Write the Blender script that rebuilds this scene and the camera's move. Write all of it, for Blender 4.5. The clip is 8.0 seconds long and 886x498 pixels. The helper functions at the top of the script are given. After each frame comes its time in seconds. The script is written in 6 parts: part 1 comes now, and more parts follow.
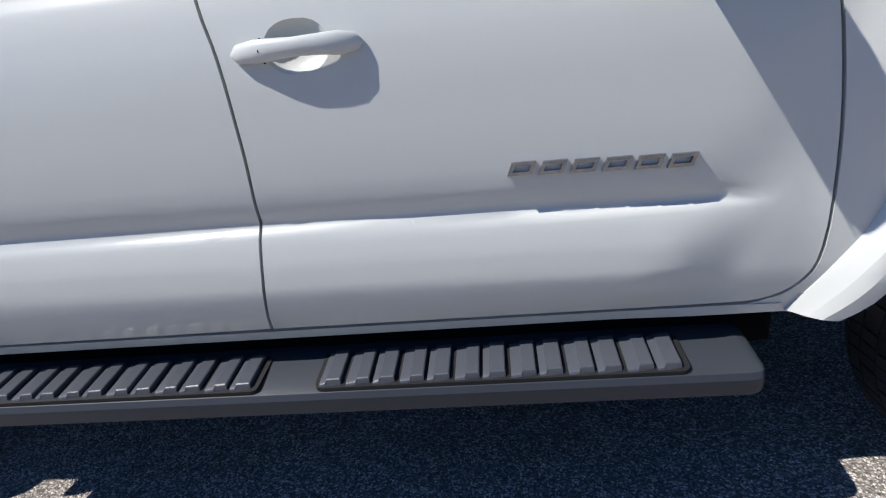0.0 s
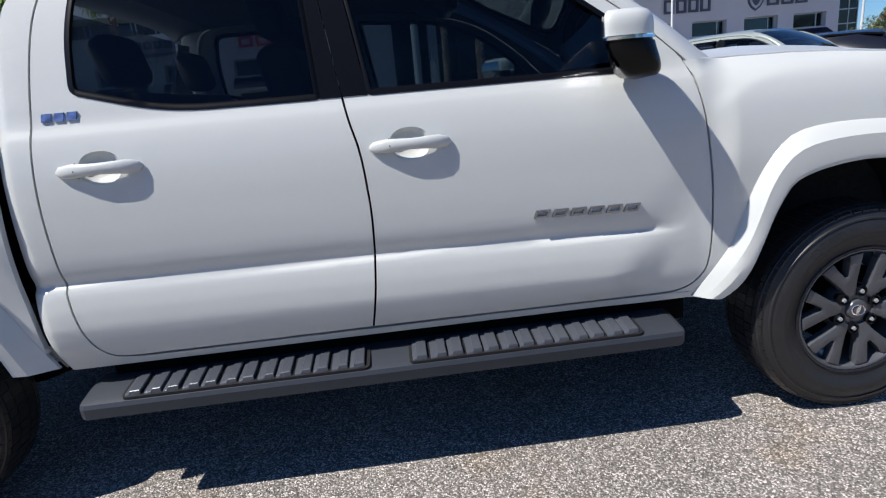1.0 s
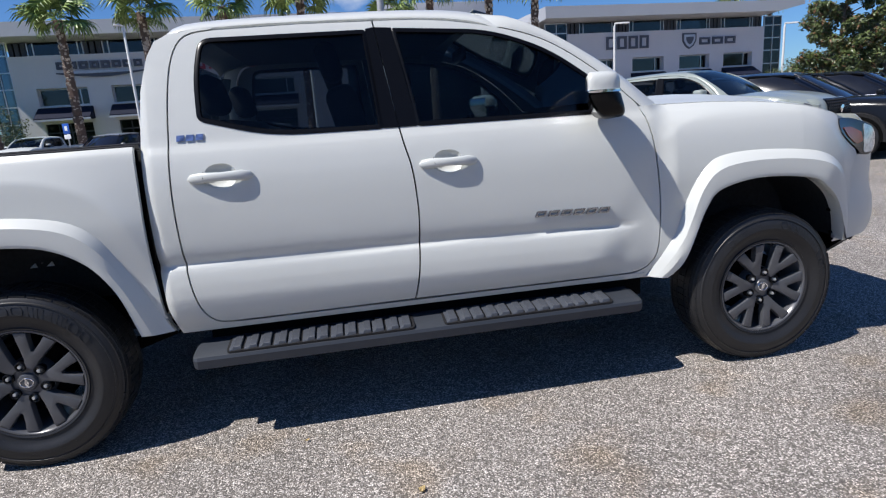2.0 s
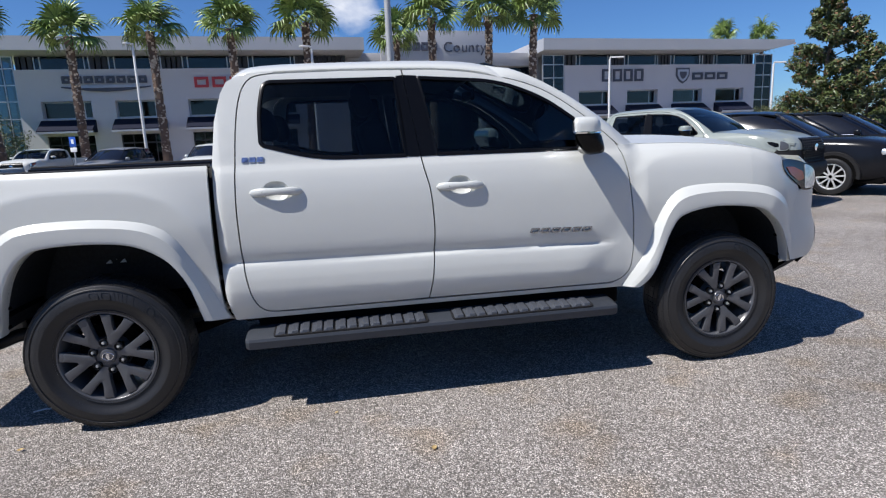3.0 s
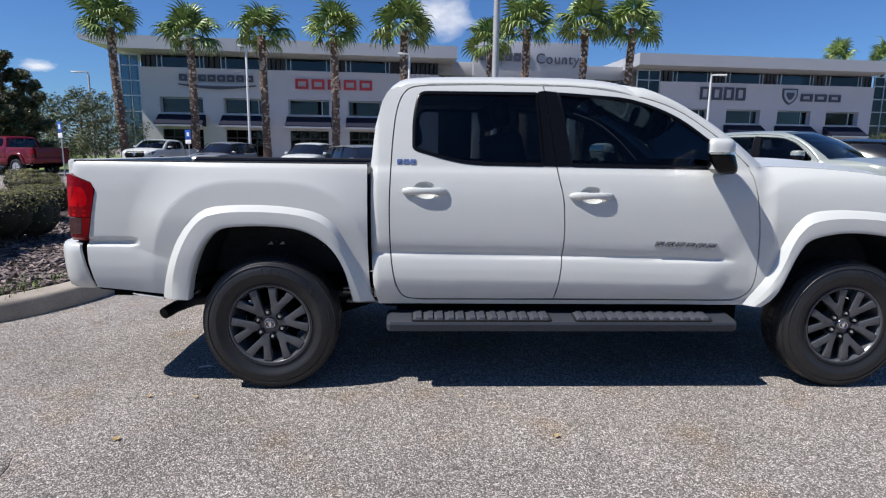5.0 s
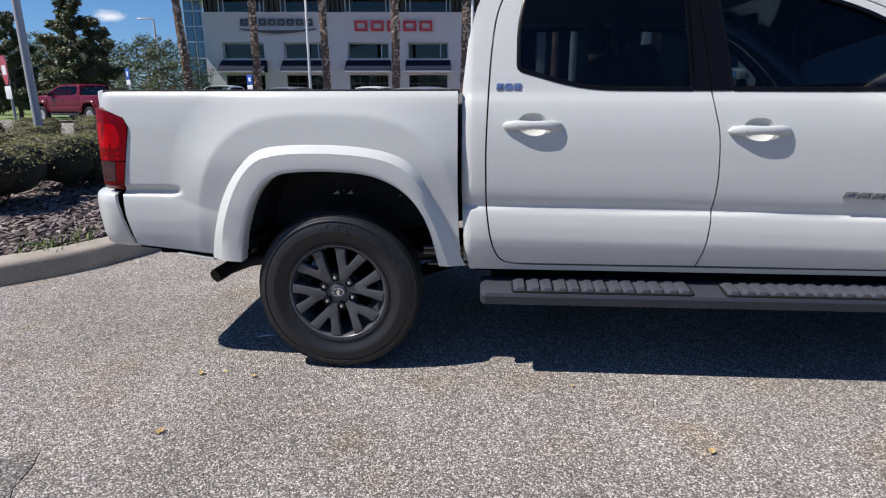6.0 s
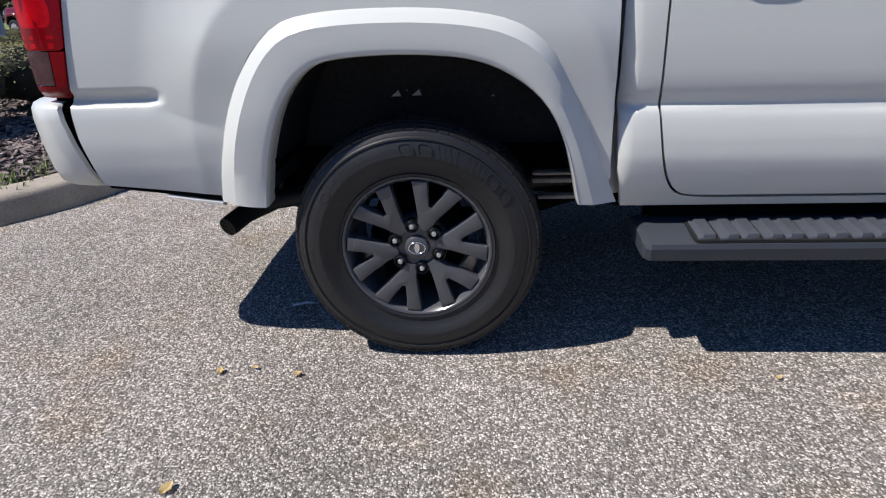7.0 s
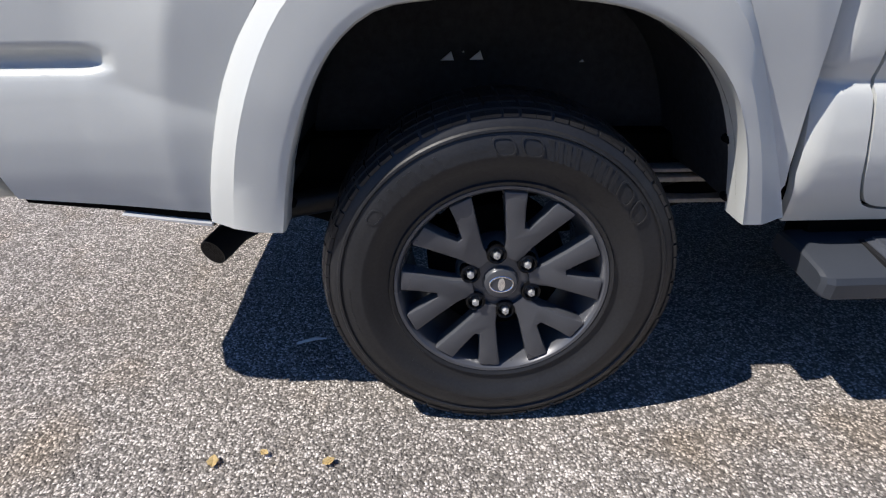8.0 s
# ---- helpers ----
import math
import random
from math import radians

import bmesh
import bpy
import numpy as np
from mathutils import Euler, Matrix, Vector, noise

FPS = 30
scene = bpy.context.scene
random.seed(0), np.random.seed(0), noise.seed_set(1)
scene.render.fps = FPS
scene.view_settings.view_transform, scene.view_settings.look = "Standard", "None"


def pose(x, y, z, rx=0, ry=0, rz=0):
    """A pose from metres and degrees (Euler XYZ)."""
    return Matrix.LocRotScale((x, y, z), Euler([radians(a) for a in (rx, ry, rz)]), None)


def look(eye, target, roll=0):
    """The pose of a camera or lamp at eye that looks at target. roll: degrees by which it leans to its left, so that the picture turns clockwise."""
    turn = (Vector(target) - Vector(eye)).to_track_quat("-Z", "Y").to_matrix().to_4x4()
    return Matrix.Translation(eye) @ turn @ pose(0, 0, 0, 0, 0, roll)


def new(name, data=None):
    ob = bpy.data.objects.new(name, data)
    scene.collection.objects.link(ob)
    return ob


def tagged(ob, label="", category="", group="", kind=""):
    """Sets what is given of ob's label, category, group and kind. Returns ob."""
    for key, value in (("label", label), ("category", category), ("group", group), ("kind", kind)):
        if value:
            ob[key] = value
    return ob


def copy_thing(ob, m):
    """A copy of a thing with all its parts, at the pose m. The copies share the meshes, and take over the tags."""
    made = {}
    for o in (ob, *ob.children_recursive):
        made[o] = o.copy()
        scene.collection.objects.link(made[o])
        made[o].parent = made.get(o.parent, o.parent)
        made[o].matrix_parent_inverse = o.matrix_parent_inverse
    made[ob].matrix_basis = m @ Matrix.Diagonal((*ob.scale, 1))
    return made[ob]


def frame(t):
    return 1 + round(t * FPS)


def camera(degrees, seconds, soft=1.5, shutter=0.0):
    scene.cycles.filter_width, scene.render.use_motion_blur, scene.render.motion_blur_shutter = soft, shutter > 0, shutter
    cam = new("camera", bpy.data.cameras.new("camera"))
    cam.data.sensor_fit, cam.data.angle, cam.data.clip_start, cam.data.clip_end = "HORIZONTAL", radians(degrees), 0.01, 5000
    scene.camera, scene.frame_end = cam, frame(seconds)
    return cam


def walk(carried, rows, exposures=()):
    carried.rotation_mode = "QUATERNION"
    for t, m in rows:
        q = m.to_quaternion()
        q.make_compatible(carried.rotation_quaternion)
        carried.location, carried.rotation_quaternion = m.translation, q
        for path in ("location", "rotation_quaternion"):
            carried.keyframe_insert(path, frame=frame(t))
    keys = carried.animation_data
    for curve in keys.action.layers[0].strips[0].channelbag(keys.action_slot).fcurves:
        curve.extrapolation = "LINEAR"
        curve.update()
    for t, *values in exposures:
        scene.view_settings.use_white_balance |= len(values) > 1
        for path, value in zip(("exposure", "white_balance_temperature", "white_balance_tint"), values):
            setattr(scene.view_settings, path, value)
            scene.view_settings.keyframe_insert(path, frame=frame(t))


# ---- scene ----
cam = camera(76.0, 8.0, 1.2)
METRES, EYE, TILT, LEAN, TURN = 8.0, 1.5, 0.0, 0.0, 0.0
PATH = [
    (0, (2.101, -1.95, 1.081), (1.875, -0.089, 0.384), -6.7),
    (0.5, (1.841, -2.289, 1.179), (1.796, -0.375, 0.601), -6.1),
    (1, (1.707, -2.617, 1.223), (1.829, -0.69, 0.702), -5.5),
    (1.5, (1.553, -2.941, 1.247), (1.797, -1.013, 0.772), -5.1),
    (1.7, (1.456, -3.053, 1.257), (1.735, -1.128, 0.79), -4.9),
    (2.8, (1.172, -3.63, 1.309), (1.512, -1.698, 0.918), -3.0),
    (3, (1.16, -3.711, 1.315), (1.493, -1.775, 0.942), -2.4),
    (3.5, (1.039, -3.865, 1.325), (1.327, -1.918, 0.975), -1.2),
    (4, (0.929, -3.98, 1.334), (1.16, -2.021, 1.007), -0.1),
    (4.2, (0.912, -3.994, 1.338), (1.121, -2.032, 1.014), 0.0),
    (5.3, (0.787, -3.821, 1.296), (0.8, -1.855, 0.929), 0.7),
    (5.5, (0.756, -3.694, 1.27), (0.726, -1.736, 0.867), 0.5),
    (6, (0.634, -3.283, 1.231), (0.506, -1.357, 0.707), -0.1),
    (6.5, (0.326, -2.855, 1.122), (0.193, -0.968, 0.47), -1.0),
    (7, (0.193, -2.424, 1.053), (0.055, -0.603, 0.237), -2.2),
    (7.5, (0.067, -2.067, 1.025), (-0.006, -0.273, 0.143), -1.9),
    (8, (-0.160, -1.893, 0.994), (-0.091, -0.133, 0.047), -0.2),
]
walk(cam, [(t, look(eye, target, roll)) for t, eye, target, roll in PATH], [(0.0, 0.34, 6420, 11.0), (4.0, 0.27, 6400, 12), (6.0, 0.28, 6500, 12), (8.0, 0.34, 6540, 12)])

# ---- world and sun ----
SUN_WAY = Vector((0.38, 0.127, -0.55)).normalized()
world = bpy.data.worlds.new("sky")
scene.world = world
world.use_nodes = True
wn = world.node_tree
wn.nodes.clear()
sky = wn.nodes.new("ShaderNodeTexSky")
sky.sky_type, sky.sun_disc = "NISHITA", False
sky.sun_elevation = math.asin(-SUN_WAY.z)
sky.sun_rotation = math.atan2(-SUN_WAY.x, -SUN_WAY.y) % (2 * math.pi)
sky.altitude, sky.air_density, sky.dust_density, sky.ozone_density = 10.0, 1.0, 0.1, 3.0
bg = wn.nodes.new("ShaderNodeBackground")
bg.inputs["Strength"].default_value = 0.057
wout = wn.nodes.new("ShaderNodeOutputWorld")
clear = wn.nodes.new("ShaderNodeMix")
clear.data_type, clear.blend_type = "RGBA", "MULTIPLY"
clear.inputs["Factor"].default_value = 1.0
clear.inputs["B"].default_value = (0.64, 1.0, 1.50, 1.0)
wn.links.new(sky.outputs[0], clear.inputs["A"])
wn.links.new(clear.outputs["Result"], bg.inputs["Color"])
wn.links.new(bg.outputs[0], wout.inputs["Surface"])
sun = new("sun", bpy.data.lights.new("sun", "SUN"))
sun.data.energy, sun.data.angle, sun.data.color = 5.0, radians(0.55), (1.0, 0.965, 0.91)
sun.matrix_world = look((0, 0, 30), Vector((0, 0, 30)) + SUN_WAY)


# ---- materials ----
def material(name, color, rough=0.5, metal=0.0, vary=0.08, scale=3.0, fine=60.0, bump=0.0, coat=0.0, spec=0.5, tint=None):
    """A principled surface with broad and fine colour variation, and fine relief."""
    m = bpy.data.materials.new(name)
    m.use_nodes = True
    nt = m.node_tree
    p = nt.nodes["Principled BSDF"]
    co = nt.nodes.new("ShaderNodeTexCoord")
    broad = nt.nodes.new("ShaderNodeTexNoise")
    broad.inputs["Scale"].default_value, broad.inputs["Detail"].default_value = scale, 5.0
    small = nt.nodes.new("ShaderNodeTexNoise")
    small.inputs["Scale"].default_value, small.inputs["Detail"].default_value = fine, 4.0
    for tex in (broad, small):
        nt.links.new(co.outputs["Object"], tex.inputs["Vector"])
    both = nt.nodes.new("ShaderNodeMath")
    both.operation = "ADD"
    nt.links.new(broad.outputs["Fac"], both.inputs[0])
    nt.links.new(small.outputs["Fac"], both.inputs[1])
    ramp = nt.nodes.new("ShaderNodeMapRange")
    ramp.inputs["From Min"].default_value, ramp.inputs["From Max"].default_value = 0.6, 1.4
    nt.links.new(both.outputs[0], ramp.inputs["Value"])
    mix = nt.nodes.new("ShaderNodeMix")
    mix.data_type = "RGBA"
    low = tint or [c * (1 - vary) for c in color]
    mix.inputs["A"].default_value = (*low, 1)
    mix.inputs["B"].default_value = (*[min(1, c * (1 + vary)) for c in color], 1)
    nt.links.new(ramp.outputs[0], mix.inputs["Factor"])
    nt.links.new(mix.outputs["Result"], p.inputs["Base Color"])
    rr = nt.nodes.new("ShaderNodeMapRange")
    rr.inputs["To Min"].default_value, rr.inputs["To Max"].default_value = max(0.02, rough * 0.85), min(1, rough * 1.15)
    nt.links.new(broad.outputs["Fac"], rr.inputs["Value"])
    nt.links.new(rr.outputs[0], p.inputs["Roughness"])
    p.inputs["Metallic"].default_value = metal
    p.inputs["Specular IOR Level"].default_value = spec
    if spec == 0:
        p.inputs["IOR"].default_value = 1.0
    if coat:
        p.inputs["Coat Weight"].default_value, p.inputs["Coat Roughness"].default_value = coat, 0.17
    if bump:
        b = nt.nodes.new("ShaderNodeBump")
        b.inputs["Strength"].default_value, b.inputs["Distance"].default_value = bump, 0.01
        nt.links.new(small.outputs["Fac"], b.inputs["Height"])
        nt.links.new(b.outputs[0], p.inputs["Normal"])
    return m


def glass(name, tint, index=1.45):
    """A thin tinted pane: it lets tinted light straight through and mirrors by Fresnel."""
    m = bpy.data.materials.new(name)
    m.use_nodes = True
    nt = m.node_tree
    nt.nodes.remove(nt.nodes["Principled BSDF"])
    through_it = nt.nodes.new("ShaderNodeBsdfTransparent")
    through_it.inputs[0].default_value = (*tint, 1)
    gloss = nt.nodes.new("ShaderNodeBsdfGlossy")
    gloss.inputs["Roughness"].default_value = 0.015
    fres = nt.nodes.new("ShaderNodeFresnel")
    fres.inputs["IOR"].default_value = index
    mixer = nt.nodes.new("ShaderNodeMixShader")
    nt.links.new(fres.outputs[0], mixer.inputs[0])
    nt.links.new(through_it.outputs[0], mixer.inputs[1])
    nt.links.new(gloss.outputs[0], mixer.inputs[2])
    nt.links.new(mixer.outputs[0], nt.nodes["Material Output"].inputs["Surface"])
    return m


def asphalt_material(name, pale=1.0):
    """Pale exposed aggregate in dark binder, with broad stains."""
    m = bpy.data.materials.new(name)
    m.use_nodes = True
    nt = m.node_tree
    N, L = nt.nodes.new, nt.links.new
    p = nt.nodes["Principled BSDF"]
    co = N("ShaderNodeTexCoord")
    stones = N("ShaderNodeTexVoronoi")
    stones.inputs["Scale"].default_value = 165.0
    warp = N("ShaderNodeTexNoise")
    warp.inputs["Scale"].default_value, warp.inputs["Detail"].default_value = 60.0, 3.0
    shift = N("ShaderNodeMix")
    shift.data_type = "RGBA"
    shift.inputs["Factor"].default_value = 0.012
    L(co.outputs["Object"], warp.inputs["Vector"])
    L(co.outputs["Object"], shift.inputs["A"])
    L(warp.outputs["Color"], shift.inputs["B"])
    L(shift.outputs["Result"], stones.inputs["Vector"])
    tone = N("ShaderNodeSeparateColor")
    L(stones.outputs["Color"], tone.inputs[0])
    ramp = N("ShaderNodeValToRGB")
    els = ramp.color_ramp.elements
    els[0].position, els[0].color = 0.0, (0.085, 0.077, 0.072, 1)
    els[1].position, els[1].color = 1.0, (0.80, 0.74, 0.685, 1)
    for pos, c in ((0.3, (0.215, 0.194, 0.175)), (0.6, (0.415, 0.376, 0.340)), (0.82, (0.64, 0.585, 0.535))):
        els.new(pos).color = (*c, 1)
    L(tone.outputs[0], ramp.inputs[0])
    edge = N("ShaderNodeMapRange")
    edge.inputs["From Min"].default_value, edge.inputs["From Max"].default_value = 0.35, 0.75
    L(stones.outputs["Distance"], edge.inputs["Value"])
    binder = N("ShaderNodeMix")
    binder.data_type = "RGBA"
    binder.inputs["B"].default_value = (0.15, 0.137, 0.122, 1)
    L(edge.outputs[0], binder.inputs["Factor"])
    L(ramp.outputs[0], binder.inputs["A"])
    # clumps of paler and darker chips
    clump = N("ShaderNodeTexVoronoi")
    clump.inputs["Scale"].default_value = 62.0
    L(co.outputs["Object"], clump.inputs["Vector"])
    shade = N("ShaderNodeSeparateColor")
    L(clump.outputs["Color"], shade.inputs[0])
    lift = N("ShaderNodeMapRange")
    lift.inputs["To Min"].default_value, lift.inputs["To Max"].default_value = 0.88, 1.14
    L(shade.outputs[0], lift.inputs["Value"])
    mottle = N("ShaderNodeMix")
    mottle.data_type, mottle.blend_type = "RGBA", "MULTIPLY"
    mottle.inputs["Factor"].default_value = 1.0
    L(binder.outputs["Result"], mottle.inputs["A"])
    L(lift.outputs[0], mottle.inputs["B"])
    # broad wear and rusty stains
    broad = N("ShaderNodeTexNoise")
    broad.inputs["Scale"].default_value, broad.inputs["Detail"].default_value = 0.9, 6.0
    L(co.outputs["Object"], broad.inputs["Vector"])
    br = N("ShaderNodeMapRange")
    br.inputs["From Min"].default_value, br.inputs["From Max"].default_value = 0.3, 0.7
    br.inputs["To Min"].default_value, br.inputs["To Max"].default_value = 0.84 * pale, 1.2 * pale
    L(broad.outputs["Fac"], br.inputs["Value"])
    wear = N("ShaderNodeMix")
    wear.data_type, wear.blend_type = "RGBA", "MULTIPLY"
    wear.inputs["Factor"].default_value = 1.0
    L(mottle.outputs["Result"], wear.inputs["A"])
    L(br.outputs[0], wear.inputs["B"])
    rust = N("ShaderNodeTexNoise")
    rust.inputs["Scale"].default_value, rust.inputs["Detail"].default_value = 2.6, 5.0
    L(co.outputs["Object"], rust.inputs["Vector"])
    rr = N("ShaderNodeMapRange")
    rr.inputs["From Min"].default_value, rr.inputs["From Max"].default_value, rr.inputs["To Max"].default_value = 0.54, 0.74, 0.6
    L(rust.outputs["Fac"], rr.inputs["Value"])
    stain = N("ShaderNodeMix")
    stain.data_type, stain.blend_type = "RGBA", "MULTIPLY"
    stain.inputs["B"].default_value = (0.95, 0.8, 0.6, 1)
    L(rr.outputs[0], stain.inputs["Factor"])
    L(wear.outputs["Result"], stain.inputs["A"])
    L(stain.outputs["Result"], p.inputs["Base Color"])
    p.inputs["Roughness"].default_value = 0.85
    p.inputs["Specular IOR Level"].default_value = 0.1
    b = N("ShaderNodeBump")
    b.invert = True
    b.inputs["Strength"].default_value, b.inputs["Distance"].default_value = 0.85, 0.006
    L(stones.outputs["Distance"], b.inputs["Height"])
    L(b.outputs[0], p.inputs["Normal"])
    return m


def leafy(name, dark, light, rough=0.5, rusty=None):
    """Leaves whose green varies from leaf to leaf."""
    m = bpy.data.materials.new(name)
    m.use_nodes = True
    nt = m.node_tree
    p = nt.nodes["Principled BSDF"]
    geo = nt.nodes.new("ShaderNodeNewGeometry")
    mix = nt.nodes.new("ShaderNodeMix")
    mix.data_type = "RGBA"
    mix.inputs["A"].default_value, mix.inputs["B"].default_value = (*dark, 1), (*light, 1)
    nt.links.new(geo.outputs["Random Per Island"], mix.inputs["Factor"])
    last = mix
    if rusty:
        pick = nt.nodes.new("ShaderNodeMath")
        pick.operation = "PINGPONG"
        pick.inputs[1].default_value = 0.071
        some = nt.nodes.new("ShaderNodeMath")
        some.operation = "GREATER_THAN"
        some.inputs[1].default_value = 0.062
        last = nt.nodes.new("ShaderNodeMix")
        last.data_type = "RGBA"
        last.inputs["B"].default_value = (*rusty, 1)
        nt.links.new(geo.outputs["Random Per Island"], pick.inputs[0])
        nt.links.new(pick.outputs[0], some.inputs[0])
        nt.links.new(some.outputs[0], last.inputs["Factor"])
        nt.links.new(mix.outputs["Result"], last.inputs["A"])
    nt.links.new(last.outputs["Result"], p.inputs["Base Color"])
    p.inputs["Roughness"].default_value = rough
    return m


PAINT = material("white car paint", (0.575, 0.588, 0.56), 0.3, vary=0.012, scale=1.2, fine=350, coat=0.35, bump=0.012, spec=0.35)
PLASTIC = material("black textured plastic", (0.015, 0.015, 0.016), 0.6, vary=0.2, fine=400, bump=0.15, spec=0.25)
TRIM = material("satin black trim", (0.004, 0.004, 0.0045), 0.26, vary=0.1, fine=200, spec=0.2)
STEP_BAR = material("grey powder coated steel", (0.037, 0.042, 0.051), 0.42, vary=0.1, fine=500, bump=0.05, spec=0.35)
STEP_PAD = material("dark grey step pad", (0.062, 0.068, 0.081), 0.32, vary=0.12, fine=300, bump=0.06, spec=0.4)
RUBBER = material("tyre rubber", (0.018, 0.0182, 0.0196), 0.42, vary=0.35, scale=6, fine=160, bump=0.06, spec=0.42)
LINER = material("dusty black liner plastic", (0.030, 0.031, 0.035), 0.75, vary=0.5, scale=5, fine=60, bump=0.2, spec=0.3)
RIM_GREY = material("dark grey alloy paint", (0.076, 0.079, 0.088), 0.28, metal=0.1, vary=0.06, fine=300, coat=0.3)
SOOT = material("sooty dark steel", (0.012, 0.0115, 0.012), 0.42, vary=0.4, scale=20, fine=120, spec=0.4)
BLACK = material("dull black underside", (0.006, 0.006, 0.006), 0.9, vary=0.3, fine=40, spec=0.0)
MIRROR = material("mirror glass", (0.85, 0.87, 0.88), 0.14, metal=1.0, vary=0.0)
CHROME = material("chrome", (0.86, 0.87, 0.88), 0.06, metal=1.0, vary=0.02)
BLUE_CHROME = material("blue and silver badge", (0.20, 0.27, 0.46), 0.2, metal=0.6, vary=0.5, scale=60)
BRIGHT_RED = material("bright red reflector", (0.42, 0.002, 0.006), 0.12, vary=0.45, scale=30, fine=260, spec=0.12)
RED_LENS = material("red light lens", (0.18, 0.001, 0.004), 0.12, vary=0.3, scale=14, fine=160, spec=0.15)
DARK_LENS = material("smoked light lens", (0.06, 0.026, 0.028), 0.12, vary=0.4, scale=20, spec=0.4)
AMBER = material("amber light lens", (0.30, 0.055, 0.012), 0.15, vary=0.2, coat=0.3)
SMOKED = material("smoked black lens", (0.009, 0.010, 0.014), 0.08, vary=0.2, coat=0.25, spec=0.5)
SILVER = material("bright silver alloy", (0.62, 0.63, 0.64), 0.3, metal=0.3, vary=0.05)
LAMP_CLEAR = material("clear headlight", (0.62, 0.68, 0.76), 0.08, metal=0.5, vary=0.5, scale=20, coat=1.0)
SEAT_CLOTH = material("charcoal seat cloth", (0.05, 0.05, 0.052), 0.9, vary=0.2, fine=250, bump=0.2)
CABIN = material("grey cabin trim", (0.045, 0.045, 0.047), 0.7, vary=0.15, fine=100)
GLASS_FRONT = glass("tinted front glass", (0.24, 0.30, 0.33), 1.38)
GLASS_REAR = glass("dark privacy glass", (0.29, 0.33, 0.36), 1.38)
GLASS_CLEAR = glass("clear glass", (0.60, 0.66, 0.65), 1.45)
ASPHALT = asphalt_material("worn chip asphalt")
DARK_ASPHALT = asphalt_material("darker chip asphalt", 0.74)


# ---- mesh helpers ----
def smooth_curve(points):
    """A monotone cubic through control points (t, value), for arrays."""
    t = np.array([q[0] for q in points], float)
    v = np.array([q[1] for q in points], float)
    h, d = np.diff(t), np.diff(v) / np.diff(t)
    m = np.zeros(len(t))
    for k in range(1, len(t) - 1):
        if d[k - 1] * d[k] > 0:
            w1, w2 = 2 * h[k] + h[k - 1], h[k] + 2 * h[k - 1]
            m[k] = (w1 + w2) / (w1 / d[k - 1] + w2 / d[k])
    m[0], m[-1] = d[0], d[-1]

    def at(x):
        x = np.clip(np.asarray(x, float), t[0], t[-1])
        k = np.clip(np.searchsorted(t, x) - 1, 0, len(h) - 1)
        s = (x - t[k]) / h[k]
        return ((1 + 2 * s) * (1 - s) ** 2 * v[k] + s * (1 - s) ** 2 * h[k] * m[k] + s * s * (3 - 2 * s) * v[k + 1] + s * s * (s - 1) * h[k] * m[k + 1])

    return at


def step01(x, a, b):
    u = np.clip((np.asarray(x, float) - a) / (b - a), 0, 1)
    return u * u * (3 - 2 * u)


def spline(points, per=6, closed=False):
    """A Catmull-Rom line through 2D or 3D control points."""
    p = np.array(points, float)
    n = len(p)
    out = []
    for k in range(n if closed else n - 1):
        a, b, c, d = (p[(k + j) % n] if closed else p[min(max(k + j, 0), n - 1)] for j in (-1, 0, 1, 2))
        for s in np.arange(per) / per:
            out.append(0.5 * (2 * b + (c - a) * s + (2 * a - 5 * b + 4 * c - d) * s**2 + (3 * b - a - 3 * c + d) * s**3))
    if not closed:
        out.append(p[-1])
    return [tuple(q) for q in out]


def part(name, bm, mat, parent=None, label="", sharp=35.0, smooth=True):
    """Links a bmesh as one mesh object, under a thing or a part."""
    me = bpy.data.meshes.new(name)
    bm.to_mesh(me)
    bm.free()
    me.materials.append(mat)
    if smooth:
        me.polygons.foreach_set("use_smooth", np.ones(len(me.polygons), bool))
        me.set_sharp_from_angle(angle=radians(sharp))
    ob = new(name, me)
    ob.parent = parent
    if label:
        ob["label"] = label
    return ob


def raw_part(name, verts, faces, mat, parent=None, label="", smooth=True, sharp=35.0):
    me = bpy.data.meshes.new(name)
    me.from_pydata([tuple(v) for v in verts], [], faces)
    me.materials.append(mat)
    if smooth:
        me.polygons.foreach_set("use_smooth", np.ones(len(me.polygons), bool))
        me.set_sharp_from_angle(angle=radians(sharp))
    ob = new(name, me)
    ob.parent = parent
    if label:
        ob["label"] = label
    return ob


def add_box(bm, lo, hi, bevel=0.0, segments=2, m=None):
    got = bmesh.ops.create_cube(bm, size=1.0)["verts"]
    for v in got:
        v.co = Vector([lo[k] + (v.co[k] + 0.5) * (hi[k] - lo[k]) for k in range(3)])
    if bevel:
        edges = list({e for v in got for e in v.link_edges})
        got = bmesh.ops.bevel(bm, geom=edges, offset=bevel, segments=segments, profile=0.5, affect="EDGES")["verts"]
    if m is not None:
        bmesh.ops.transform(bm, matrix=m, verts=got)
    return got


def box(name, lo, hi, mat, parent=None, bevel=0.0, label="", m=None):
    bm = bmesh.new()
    add_box(bm, lo, hi, bevel, m=m)
    return part(name, bm, mat, parent, label)


